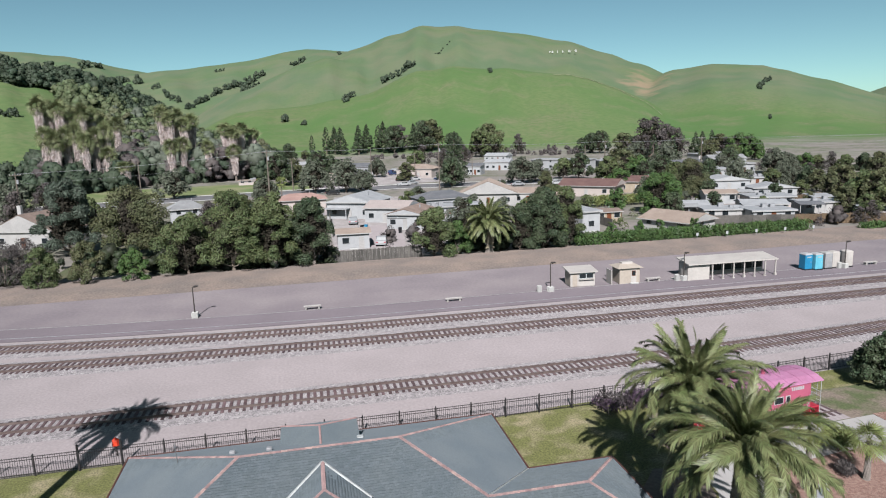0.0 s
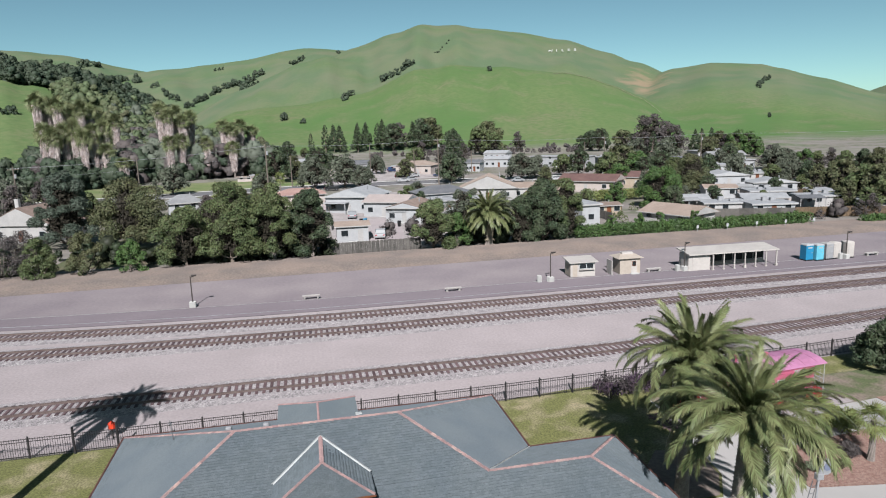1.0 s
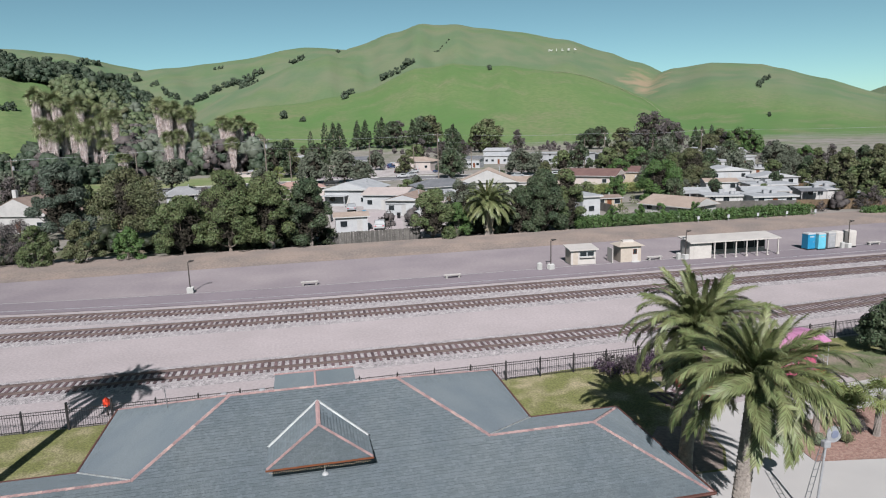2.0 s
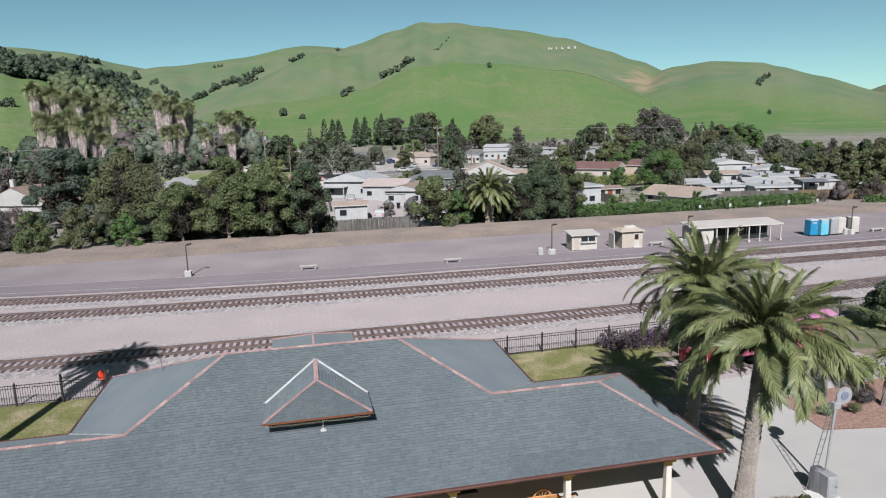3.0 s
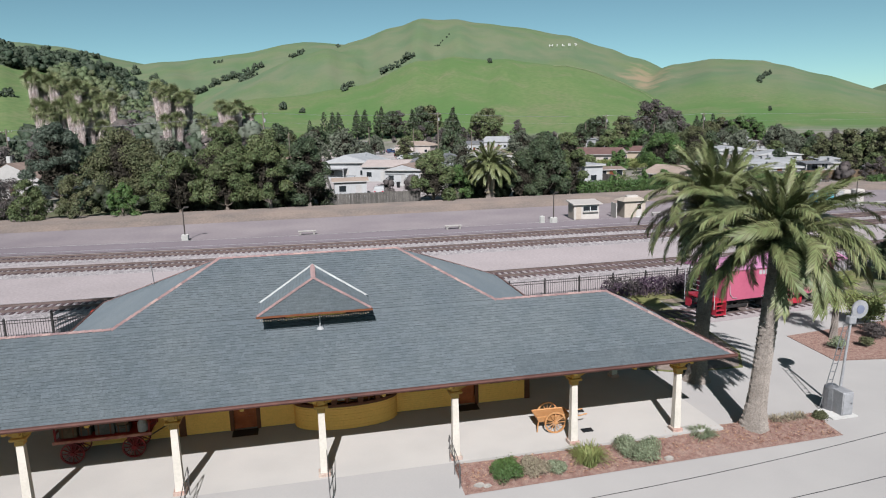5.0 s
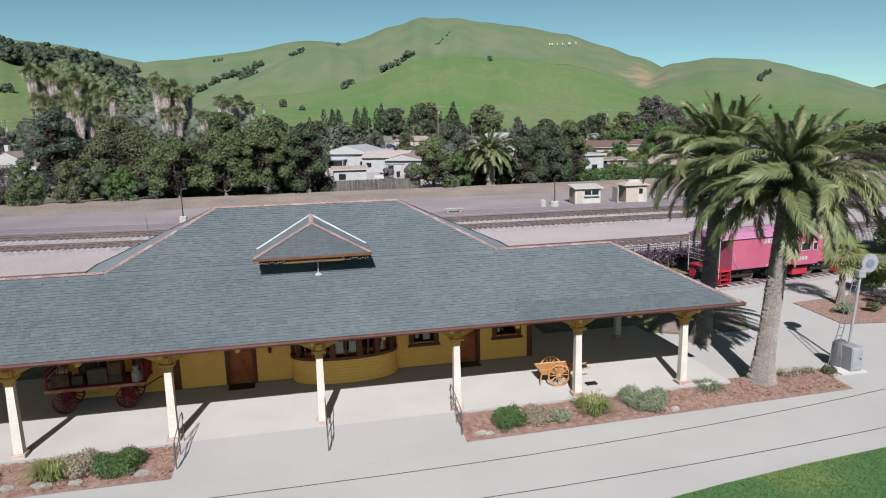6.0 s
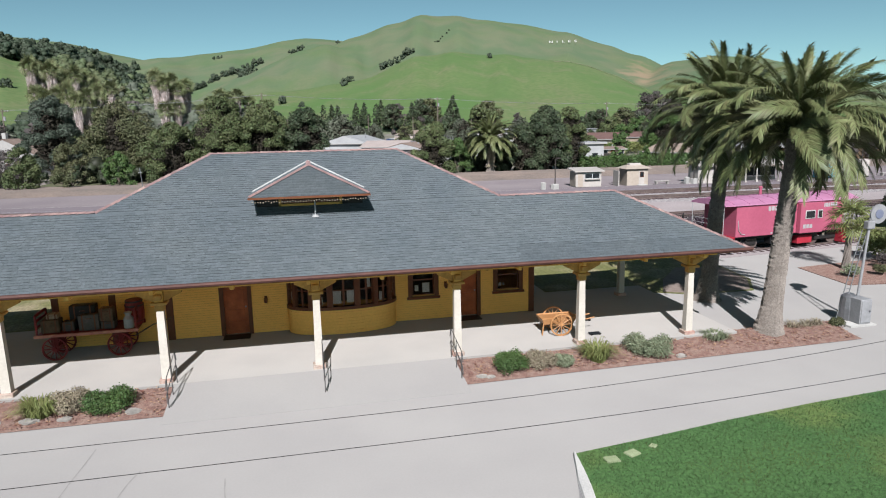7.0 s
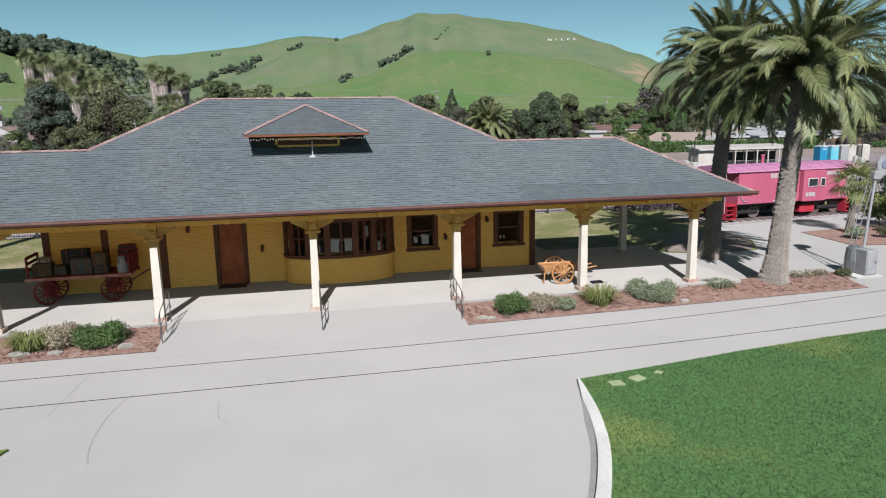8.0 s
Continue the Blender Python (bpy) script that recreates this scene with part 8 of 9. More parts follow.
sheet("back_yard", [(74, 112), (118, 100), (126, 128), (120, 168), (84, 160)], 0.024, 0.1, YARD, "pale gravel yard round the white cabins", "ground")
sheet("car_park", [(22, 232), (60, 236), (64, 275), (52, 320), (28, 318)], 0.035, 0.1, YARD, "pale worn car park beyond the street", "pavement")
sheet("dirt_bank", [(20, 395), (70, 378), (128, 372), (190, 380), (230, 400), (200, 432), (120, 430), (60, 452), (20, 470)], 0.06, 0.1, M["dirt"], "bare brown ground at the foot of the hill", "ground")
GARDEN = mat("garden_soil", (0.090, 0.072, 0.053), 0.9, (0.051, 0.064, 0.030), 0.25, 0.3, 2.0)
sheet("verge", [(-120, 212), (-68, 214), (-26, 226.5), (-6, 229), (4, 229), (0, 262), (-27, 266), (-68, 262), (-120, 250)], 0.02, 0.1, LAWN2, "green grass verge beyond the street", "lawn")
sheet("garden_ground", [(-36, 100), (-14, 100), (-13, 125), (-36, 126)], 0.0, 0.1, GARDEN, "bare garden soil with weeds behind the trees", "ground")


def car(x, y, rot, paint, label):
    t = thing("car", label, "car", m=pose(x, y, 0.03, 0, 0, rot), group="parked cars")
    bm = bmesh.new()
    side = [(-2.15, 0.35), (-2.2, 0.7), (-2.05, 0.92), (-1.2, 0.98), (-0.75, 1.42), (0.75, 1.44), (1.35, 1.0), (2.05, 0.86), (2.2, 0.62), (2.15, 0.35)]
    a = [bm.verts.new((p, -0.86 + (0.12 if q > 1.1 else 0), q)) for p, q in side]
    b = [bm.verts.new((p, 0.86 - (0.12 if q > 1.1 else 0), q)) for p, q in side]
    bm.faces.new(a[::-1])
    bm.faces.new(b)
    for i in range(len(side)):
        j = (i + 1) % len(side)
        bm.faces.new((a[i], a[j], b[j], b[i]))
    bmesh.ops.recalc_face_normals(bm, faces=bm.faces)
    part("body", bm, paint, t)
    for s in (-1, 1):
        g = boxm(-0.85, 1.0, min(s * 0.80, s * 0.86), max(s * 0.80, s * 0.86), 1.0, 1.34)
        part("side_window", g, GLASS, t)
        for px in (-1.35, 1.35):
            wb = bmesh.new()
            tube(wb, (px, s * 0.7, 0.32), (px, s * 0.9, 0.32), 0.32, 0.32, 16)
            wo = part("wheel", wb, M["black"], t)
            rb = bmesh.new()
            tube(rb, (px, s * 0.9, 0.32), (px, s * 0.915, 0.32), 0.19, 0.17, 12)
            part("rim", rb, M["steel"], wo)
        part("headlight", boxm(2.12, 2.2, min(s * 0.45, s * 0.78), max(s * 0.45, s * 0.78), 0.6, 0.74), M["flashing"], t)
        part("tail_light", boxm(-2.2, -2.13, min(s * 0.5, s * 0.8), max(s * 0.5, s * 0.8), 0.68, 0.84), M["red_paint"], t)
    ws = bmesh.new()
    vs = [ws.verts.new(p) for p in ((0.82, -0.66, 1.41), (1.33, -0.76, 1.03), (1.33, 0.76, 1.03), (0.82, 0.66, 1.41))]
    ws.faces.new(vs)
    bmesh.ops.translate(ws, verts=ws.verts, vec=(0.02, 0, 0.015))
    part("windscreen", ws, GLASS, t)


DARK_BLUE = mat("paint_dark_blue", (0.023, 0.039, 0.086), 0.3, (0.031, 0.047, 0.101), 2.0)
SILVER = mat("paint_silver", (0.351, 0.359, 0.374), 0.3, (0.312, 0.320, 0.335), 2.0, metal=0.4)
for x, y, r, p, lab in ((12.7, 110.5, 80, M["white"], "white car parked beside a garage"), (37.5, 228, 6, SILVER, "silver car at the street's edge"), (34, 300, 75, M["white"], "white car in the car park"), (41, 300, 70, SILVER, "silver car in the car park"),
                        (46.5, 296, 75, DARK_BLUE, "dark blue car in the car park"), (38, 278, 20, DARK_BLUE, "dark blue car by the shop"), (44, 274, 20, SILVER, "silver car by the shop"), (50, 240, -30, DARK_BLUE, "dark car beside the shop"),
                        (42, 300.7, 70, M["white"], "white car in the pale car park"), (43.5, 287, 62, SILVER, "silver car in the pale car park"), (38.5, 290, 65, DARK_BLUE, "dark blue car in the pale car park"), (41.2, 244, 20, M["white"], "white car beside the shop"),
                        (46.2, 258.4, 60, SILVER, "silver car beside the shop"), (40.1, 252.7, 64, DARK_BLUE, "dark blue car beside the shop"), (35.6, 246.4, 70, M["black"], "black car in the pale car park"), (29, 281.5, 80, M["white"], "white car at the car park's edge"), (34.9, 284.9, 75, SILVER, "silver car at the car park's edge"),
                        (33.9, 223, 4, M["white"], "white car halted on the street"), (27, 176, 60, M["white"], "white car in a back yard"), (10, 138, 85, SILVER, "silver car in a back yard"), (96, 122.5, -20, M["white"], "white car among the cabins"), (109, 112, -15, SILVER, "silver car among the cabins"),
                        (2, 203, 5, M["black"], "black car parked under the street trees"), (9, 204.5, 3, M["black"], "black pickup parked under the street trees"), (57, 205, -5, M["black"], "dark car parked along the street"), (68, 203, -6, SILVER, "silver car parked along the street"), (80, 201, -8, M["white"], "white car parked along the street")):
    car(x, y, r, p, lab)
for i, (x, y) in enumerate(((33, 480), (44, 478), (56, 476), (75, 470), (86, 468))):
    o = thing("box_van", "white box van parked at the foot of the hill", "van", m=pose(x, y, 0, 0, 0, 12), group="parked vans")
    part("body", boxm(-2.8, 1.6, -1.1, 1.1, 0.6, 3.0, bevel=0.06), M["white"], o)
    part("cab", boxm(1.62, 3.0, -1.0, 1.0, 0.5, 2.1, bevel=0.15), M["white"], o)
    part("windscreen", boxm(2.6, 3.02, -0.8, 0.8, 1.35, 1.9), GLASS, o)
    for s in (-1, 1):
        for px in (-1.7, 2.1):
            wb = bmesh.new()
            tube(wb, (px, s * 0.75, 0.4), (px, s * 1.05, 0.4), 0.4, 0.4, 14)
            part("wheel", wb, M["black"], o)


# ---- yards between the houses ----
def lot_fence(x0, y0, x1, y1, h, material, label):
    t = thing("garden_fence", label, "fence", group="garden fences")
    a, b = Vector((x0, y0)), Vector((x1, y1))
    n = max(2, int((b - a).length / 2.4))
    turn = math.degrees(math.atan2(y1 - y0, x1 - x0))
    ln = (b - a).length / n
    for i in range(n + 1):
        p = a + (b - a) * (i / n)
        o = part("post", boxm(-0.06, 0.06, -0.06, 0.06, -0.1, h + 0.08), material, t)
        o.matrix_basis = pose(p.x, p.y, 0, 0, 0, turn)
        if i < n:
            o = part("panel", boxm(0.07, ln - 0.07, -0.02, 0.02, 0.05, h - 0.04 * (i % 2)), material, t)
            o.matrix_basis = pose(p.x, p.y, 0, 0, 0, turn)


for x0, y0, x1, y1, h, mt, lab in (
        (5.0, 122, 5.5, 146, 1.7, "grey_wood", "weathered grey board fence between yards"), (24.5, 112, 27.5, 133, 1.7, "grey_wood", "weathered grey board fence between yards"),
        (28, 133, 37, 131, 1.6, "white", "white painted garden fence"), (52, 124, 63, 122, 1.6, "old_wood", "brown board fence round a garden"),
        (56, 112, 56.5, 126, 1.6, "grey_wood", "weathered grey fence beside a garden"), (74, 108, 88, 103.5, 1.8, "grey_wood", "tall grey fence before the cabins"),
        (88, 103.5, 100, 100.5, 1.8, "old_wood", "dark board fence before the cabins"), (70, 146, 90, 150, 1.6, "grey_wood", "grey fence behind the bright hedge"),
        (60, 172, 100, 178, 1.6, "old_wood", "brown fence behind the houses"), (-36, 128, -15, 131, 1.6, "old_wood", "brown board fence at the garden's end"),
        (-44, 112, -44, 130, 1.6, "old_wood", "brown fence beside the stucco house"), (38, 168, 56, 173, 1.6, "grey_wood", "grey fence behind the tan roofs"),
        (106, 128, 120, 132, 1.8, "old_wood", "dark board fence beside the cabins"), (20, 165, 40, 168, 1.5, "white", "white fence along a back yard")):
    lot_fence(x0, y0, x1, y1, h, M[mt], lab)


def carport(x, y, w, d, h, rot, roof, label):
    t = thing("carport", label, "carport", m=pose(x, y, 0, 0, 0, rot), group="carports")
    bm = bmesh.new()
    vs = [bm.verts.new(p) for p in ((-w / 2, -d / 2, h), (w / 2, -d / 2, h), (w / 2, d / 2, h + 0.3), (-w / 2, d / 2, h + 0.3))]
    up = [bm.verts.new(v.co + Vector((0, 0, 0.1))) for v in vs]
    bm.faces.new(up)
    bm.faces.new(vs[::-1])
    for i in range(4):
        bm.faces.new((vs[i], vs[(i + 1) % 4], up[(i + 1) % 4], up[i]))
    part("roof", bm, ROOFS[roof], t)
    for px in (-w / 2 + 0.2, w / 2 - 0.2):
        for py in (-d / 2 + 0.2, d / 2 - 0.2):
            part("post", boxm(px - 0.06, px + 0.06, py - 0.06, py + 0.06, -0.05, h + 0.02), M["off_white"], t)


for x, y, w, d, h, rot, rf, lab in (
        (24.8, 124, 4.5, 5, 2.3, -28, "blush", "open carport with a pale roof beside a cottage"), (18.5, 128, 4, 3.5, 2.2, -28, "grey", "small open shelter in a back yard"),
        (75.5, 118.5, 4.5, 4, 2.3, -22, "grey", "open carport with a grey roof"), (88, 114.8, 5, 3, 2.3, -20, "white", "white awning between the cabins"),
        (98, 111.5, 5, 3.5, 2.3, -20, "slate", "dark awning beside a cabin"), (108.5, 121, 5, 5, 2.4, -15, "white", "open carport at the end of the cabins"),
        (100, 136, 6, 4, 2.4, -22, "grey", "grey carport behind the cabins"), (36.5, 142.5, 5, 4, 2.3, 8, "white", "white patio cover behind a house"),
        (62, 152, 5, 5, 2.3, -18, "tan", "tan carport beside a house"), (54, 121.5, 3, 3, 2.1, 0, "blush", "small pale shed roof in a garden")):
    carport(x, y, w, d, h, rot, rf, lab)


def wheelie_bin(x, y, rot, material, label):
    t = thing("wheelie_bin", label, "bin", m=pose(x, y, 0.02, 0, 0, rot), group="wheelie bins")
    bm = bmesh.new()
    lo = [bm.verts.new((sx * 0.24, sy * 0.26, 0)) for sx, sy in ((-1, -1), (1, -1), (1, 1), (-1, 1))]
    hi = [bm.verts.new((sx * 0.3, sy * 0.36, 1.0)) for sx, sy in ((-1, -1), (1, -1), (1, 1), (-1, 1))]
    for i in range(4):
        bm.faces.new((lo[i], lo[(i + 1) % 4], hi[(i + 1) % 4], hi[i]))
    part("body", bm, material, t)
    part("lid", boxm(-0.32, 0.32, -0.4, 0.38, 1.0, 1.07, bevel=0.02), material, t)


for x, y, mt, lab in ((11.0, 128, "black", "dark wheelie bin in a back yard"), (11.8, 128.3, "blue_plastic", "blue wheelie bin in a back yard"), (17.6, 122, "black", "dark wheelie bin by a cottage"), (55, 110, "black", "dark wheelie bin by a fence"),
                      (84.5, 105.8, "blue_plastic", "blue wheelie bin by the cabins"), (93.5, 108.5, "black", "dark wheelie bin by the cabins"), (31.5, 134.5, "black", "dark wheelie bin beside an outbuilding")):
    wheelie_bin(x, y, -20, M[mt], lab)


# ---- poles and wires ----
def utility_pole(x, y, h, turn=0, arm=True):
    t = thing("utility_pole", "weathered wooden utility pole with a crossarm", "utility pole", group="utility poles", m=pose(x, y, 0, 0, 0, turn))
    bm = bmesh.new()
    tube(bm, (0, 0, -0.2), (0, 0, h), 0.19, 0.13, 10)
    part("pole", bm, M["pole_wood"], t)
    if arm:
        part("crossarm", boxm(-1.2, 1.2, -0.07, 0.07, h - 0.75, h - 0.6, bevel=0.01), M["pole_wood"], t)
        for k in (-1.05, -0.5, 0.5, 1.05):
            bm = bmesh.new()
            tube(bm, (k, 0, h - 0.6), (k, 0, h - 0.38), 0.06, 0.04, 8)
            part("insulator", bm, M["flashing"], t)
        bm = bmesh.new()
        tube(bm, (0.3, 0.0, h - 2.6), (0.3, 0, h - 1.7), 0.25, 0.25, 12)
        part("transformer", bm, M["grey_box"], t)
    return t


POLES = [(-62.0, 163, 12.5), (-7.9, 166.2, 15.4), (39.5, 190, 15.0), (99.0, 205, 13.5), (136.0, 207, 13.5), (230, 190, 13)]
for i, (x, y, h) in enumerate(POLES):
    utility_pole(x, y, h, 10)
for x, y, h in ((-48, 215, 12), (-3, 225, 10), (64, 246, 9), (27, 262, 11), (33, 320, 11), (42.5, 250, 10), (104, 232, 11)):
    utility_pole(x, y, h, 20, False)
for k, dz in ((-1.05, 0.0), (0.5, 0.0), (1.05, 0.0), (0.0, -2.2)):
    bm = bmesh.new()
    for (x0, y0, h0), (x1, y1, h1) in zip(POLES, POLES[1:]):
        pts = []
        for i in range(13):
            s = i / 12
            pts.append((x0 + (x1 - x0) * s, y0 + (y1 - y0) * s + k, (h0 - 0.4) + (h1 - h0) * s + dz - 5.0 * s * (1 - s) * 0.5))
        pipe(bm, pts, 0.014, 4)
    tagged(part("overhead_wire", bm, M["grey_box"]), "thin overhead wire between the utility poles", "wire", group="overhead wires")

# ---- trees ----
def polar(a, r):
    return r * math.sin(radians(a)), r * math.cos(radians(a))


def plant(src, x, y, s=1.0, turn=0.0, sz=None, z=None):
    return copy_thing(src, Matrix.Translation((x, y, (land(x, y) if z is None else z))) @ Matrix.Rotation(turn, 4, "Z") @ Matrix.Diagonal((s, s, sz or s, 1)))


def put(ob, x, y, turn=0.0):
    ob.matrix_basis = Matrix.Translation((x, y, land(x, y))) @ Matrix.Rotation(turn, 4, "Z")
    return ob


# along the dirt bank
put(tree("bank_tree", "dense green shrubby tree on the dirt bank", 5.6, 2.7, "oak", 101, 3600, 0.17, 0.4, 0.14, n=18), -34.3, 93.6)
put(tree("bank_tree", "olive-green shrubby tree on the dirt bank", 6.2, 2.5, "olive", 102, 3600, 0.17, 0.4, 0.14, n=18), -28.9, 94.2)
put(tree("bank_tree", "small bright green tree on the dirt bank", 4.9, 2.0, "bright", 103, 3000, 0.16, 0.3, 0.12, n=16), -23.0, 93.4)
put(tree("bank_tree", "bare-looking purplish shrub on the dirt bank", 6.5, 3.4, "russet", 104, 2400, 0.14, 0.4, 0.12, n=18), -39.5, 95.5)
put(tree("bank_tree", "tangled brownish shrub by a garden", 5.0, 3.2, "russet", 105, 2200, 0.14, 0.4, 0.12, n=16), -41.5, 108)
put(tree("big_tree", "tall blue-green tree with drooping foliage", 13.2, 4.9, "bluish", 106, 7000, 0.26, 1.5, 0.3, n=26), -39.0, 120)
put(tree("big_tree", "broad olive-green oak behind the bank", 11.5, 6.2, "olive", 107, 7500, 0.26, 1.8, 0.32, n=28), -27.5, 116)
put(tree("big_tree", "dark green oak in a garden", 6.0, 3.0, "oak", 108, 3500, 0.22, 1.0, 0.2, n=18), -19.5, 121)
put(tree("row_tree", "green oak with a pale trunk on the bank", 8.3, 4.4, "oak", 109, 6000, 0.20, 1.9, 0.22, n=24), -16.4, 95.6)
put(tree("row_tree", "tall green oak on the dirt bank", 12.0, 4.6, "oak", 110, 7500, 0.21, 2.3, 0.26, n=28), -10.2, 95.2)
put(tree("row_tree", "tall green oak with a pale forked trunk", 11.4, 4.3, "oak", 111, 7500, 0.21, 2.6, 0.26, n=26, bark="palm_bark"), -4.4, 95.9)
put(tree("row_tree", "dark green oak beside the board fence", 10.2, 4.2, "dark", 112, 6500, 0.21, 2.0, 0.24, n=24, bark="palm_bark"), 1.0, 96.6)
put(tree("row_tree", "dense dark oak behind the row", 9.5, 4.5, "dark", 113, 5000, 0.22, 1.6, 0.24, n=20), -6.5, 101)
put(tree("row_tree", "dense dark oak behind the row", 8.5, 4.5, "oak", 114, 5000, 0.22, 1.4, 0.24, n=20), -13.5, 102)
put(tree("row_tree", "round green oak beside the board fence", 7.6, 3.7, "oak", 115, 5500, 0.20, 1.0, 0.22, n=22), 18.9, 95.6)
put(tree("row_tree", "low yellow-green tree by the palm", 5.2, 2.4, "bright", 116, 3000, 0.18, 0.4, 0.14, n=16), 22.9, 96.6)
put(tree("row_tree", "dark green tree beside the palm", 7.4, 3.2, "dark", 117, 4500, 0.20, 0.5, 0.18, n=18), 32.9, 96.8)
put(tree("big_tree", "large dark green tree above the hedge", 9.9, 4.4, "dark", 118, 8000, 0.22, 0.6, 0.3, n=28), 36.7, 96.8)
put(tree("big_tree", "green tree with a dense crown above the hedge", 9.8, 3.2, "oak", 119, 5500, 0.20, 0.5, 0.22, n=22), 40.9, 97.4)
put(tree("row_tree", "grey-green tree behind the palm", 8.4, 3.6, "grey", 120, 4200, 0.2, 0.8, 0.2, n=20), 25.4, 103)
put(tree("round_tree", "rounded bright green garden tree", 8.6, 5.0, "bright", 121, 6500, 0.24, 0.6, 0.25, n=22, top=0.3), 74.0, 126.5)
put(tree("round_tree", "rounded dark brownish-green tree", 9.6, 5.2, "olive", 122, 6000, 0.26, 0.8, 0.28, n=22), 96.5, 150)
feather_palm(27.4, 95.0, 4.9, 4.9, "stout date palm with hanging dry fronds on the bank", 14, 0.5, (0, 0), 110, skirt=26)
for x, y in ((48.5, 96.9), (53.5, 97.2), (57.0, 97.0), (63.5, 97.4)):
    put(tree("garden_shrub", "upright green shrub rising above the hedge", 3.6, 1.2, "bright", int(x), 1100, 0.15, 0.2, 0.07, n=9), x, y)

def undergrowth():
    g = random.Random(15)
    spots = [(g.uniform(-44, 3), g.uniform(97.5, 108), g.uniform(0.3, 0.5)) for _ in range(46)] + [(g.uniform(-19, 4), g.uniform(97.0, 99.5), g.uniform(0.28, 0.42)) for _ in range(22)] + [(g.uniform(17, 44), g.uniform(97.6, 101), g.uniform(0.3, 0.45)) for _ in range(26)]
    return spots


# types for the town, planted many times
T_OAK = put(tree("town_tree", "round green street tree", 8.5, 4.6, "oak", 131, 2600, 0.30, 1.2, 0.25, n=18, fine=1.0), 97, 198)
T_GREY = put(tree("olive_tree", "grey-green olive tree by the street", 8.8, 5.4, "grey", 132, 3200, 0.30, 1.6, 0.28, n=20, fine=1.0), -39, 217)
T_DARK = put(tree("town_tree", "dense dark green town tree", 9.5, 4.8, "dark", 133, 2600, 0.32, 1.0, 0.25, n=18, fine=1.0), 48, 211)
T_OLIVE = put(tree("town_tree", "broad olive-green town tree", 10, 5.0, "olive", 134, 2600, 0.33, 1.0, 0.25, n=18, fine=1.0), 106, 204)
T_RUSSET = put(tree("bare_tree", "greyish half-bare winter tree", 10, 4.6, "russet", 135, 1700, 0.26, 1.4, 0.25, n=18, fine=1.0), 60, 330)
T_BRIGHT = put(tree("town_tree", "fresh light green town tree", 9, 4.6, "bright", 136, 2600, 0.32, 1.0, 0.25, n=18, fine=1.0), 105, 193)
T_CON = put(conifer("conifer", "tall dark conifer in the town", 17.5, 5.6, "dark", 137, 3400, 0.4), 55.5, 240)
T_CYP = put(conifer("cypress", "slender dark cypress at the foot of the hill", 19, 3.0, "dark", 138, 1700, 0.5, column=True), *polar(2.2, 470))
rng = random.Random(77)
def plant_all(rows):
    for src, x, y, s in rows:
        plant(src, x, y, s, rng.uniform(0, 6.2), s * rng.uniform(0.9, 1.1))


# gardens behind the bank
plant_all([(T_GREY, -10, 192, 0.8), (T_OAK, -14, 140, 0.8), (T_RUSSET, -19, 140, 0.6), (T_OLIVE, -13, 150, 0.6), (T_DARK, -58, 118, 0.9), (T_RUSSET, -52, 112, 0.7), (T_OAK, -62, 140, 0.9), (T_OAK, -47, 160, 0.7), (T_RUSSET, -60, 155, 0.8), (T_GREY, -54, 175, 0.7), (T_GREY, -68, 170, 0.9), (T_GREY, -72, 185, 1.0), (T_RUSSET, -64, 185, 0.9)])
# between the cottages and cabins
plant_all([(T_DARK, 102, 156, 0.85), (T_GREY, 84, 150, 0.6), (T_BRIGHT, 68, 134, 0.55), (T_DARK, 72, 118, 0.55), (T_OAK, 58, 128, 0.5), (T_BRIGHT, 36, 142, 0.4), (T_GREY, 40, 130, 0.5), (T_DARK, 136, 156, 0.7), (T_DARK, 139, 150, 0.6), (T_OAK, 131, 164, 0.6), (T_GREY, 124, 150, 0.4), (T_DARK, 88, 128, 0.38), (T_DARK, 108, 134, 0.42), (T_OAK, 97, 124, 0.34), (T_DARK, 74, 126, 0.34), (T_OLIVE, 107, 122, 0.34), (T_GREY, 84, 134, 0.42), (T_DARK, 98, 146, 0.5), (T_OAK, 120, 140, 0.42), (T_DARK, 26, 146, 0.4), (T_OAK, 25, 158, 0.5), (T_GREY, 38, 146, 0.45), (T_DARK, 58, 150, 0.5), (T_OAK, 64, 160, 0.5)])
# along the street
plant_all([(T_GREY, 4, 213, 1.0), (T_GREY, 13.5, 211, 1.1), (T_GREY, 19, 206, 0.85), (T_GREY, 49, 215, 1.0), (T_GREY, 72.5, 212, 1.05), (T_GREY, 78, 214, 0.9), (T_OAK, 99, 205, 0.8), (T_DARK, 112, 192, 0.9), (T_BRIGHT, 88, 172, 0.8), (T_OAK, 104, 170, 0.85), (T_DARK, 118, 176, 0.9), (T_GREY, 122, 168, 0.8), (T_OAK, -12, 205, 0.7), (T_DARK, 104, 188, 0.7), (T_OLIVE, 70, 184, 0.55), (T_DARK, 54, 176, 0.5), (T_GREY, 30, 172, 0.5)])
# across the street
plant_all([(T_OAK, 90, 219, 0.9), (T_DARK, 95, 217, 0.95), (T_DARK, -8, 250, 1.35), (T_OLIVE, 38, 243, 0.75), (T_OAK, 145, 250, 0.9), (T_DARK, 160, 225, 0.9), (T_OLIVE, 172, 258, 0.9), (T_OAK, 125, 240, 0.8), (T_GREY, 133, 232, 0.7)])
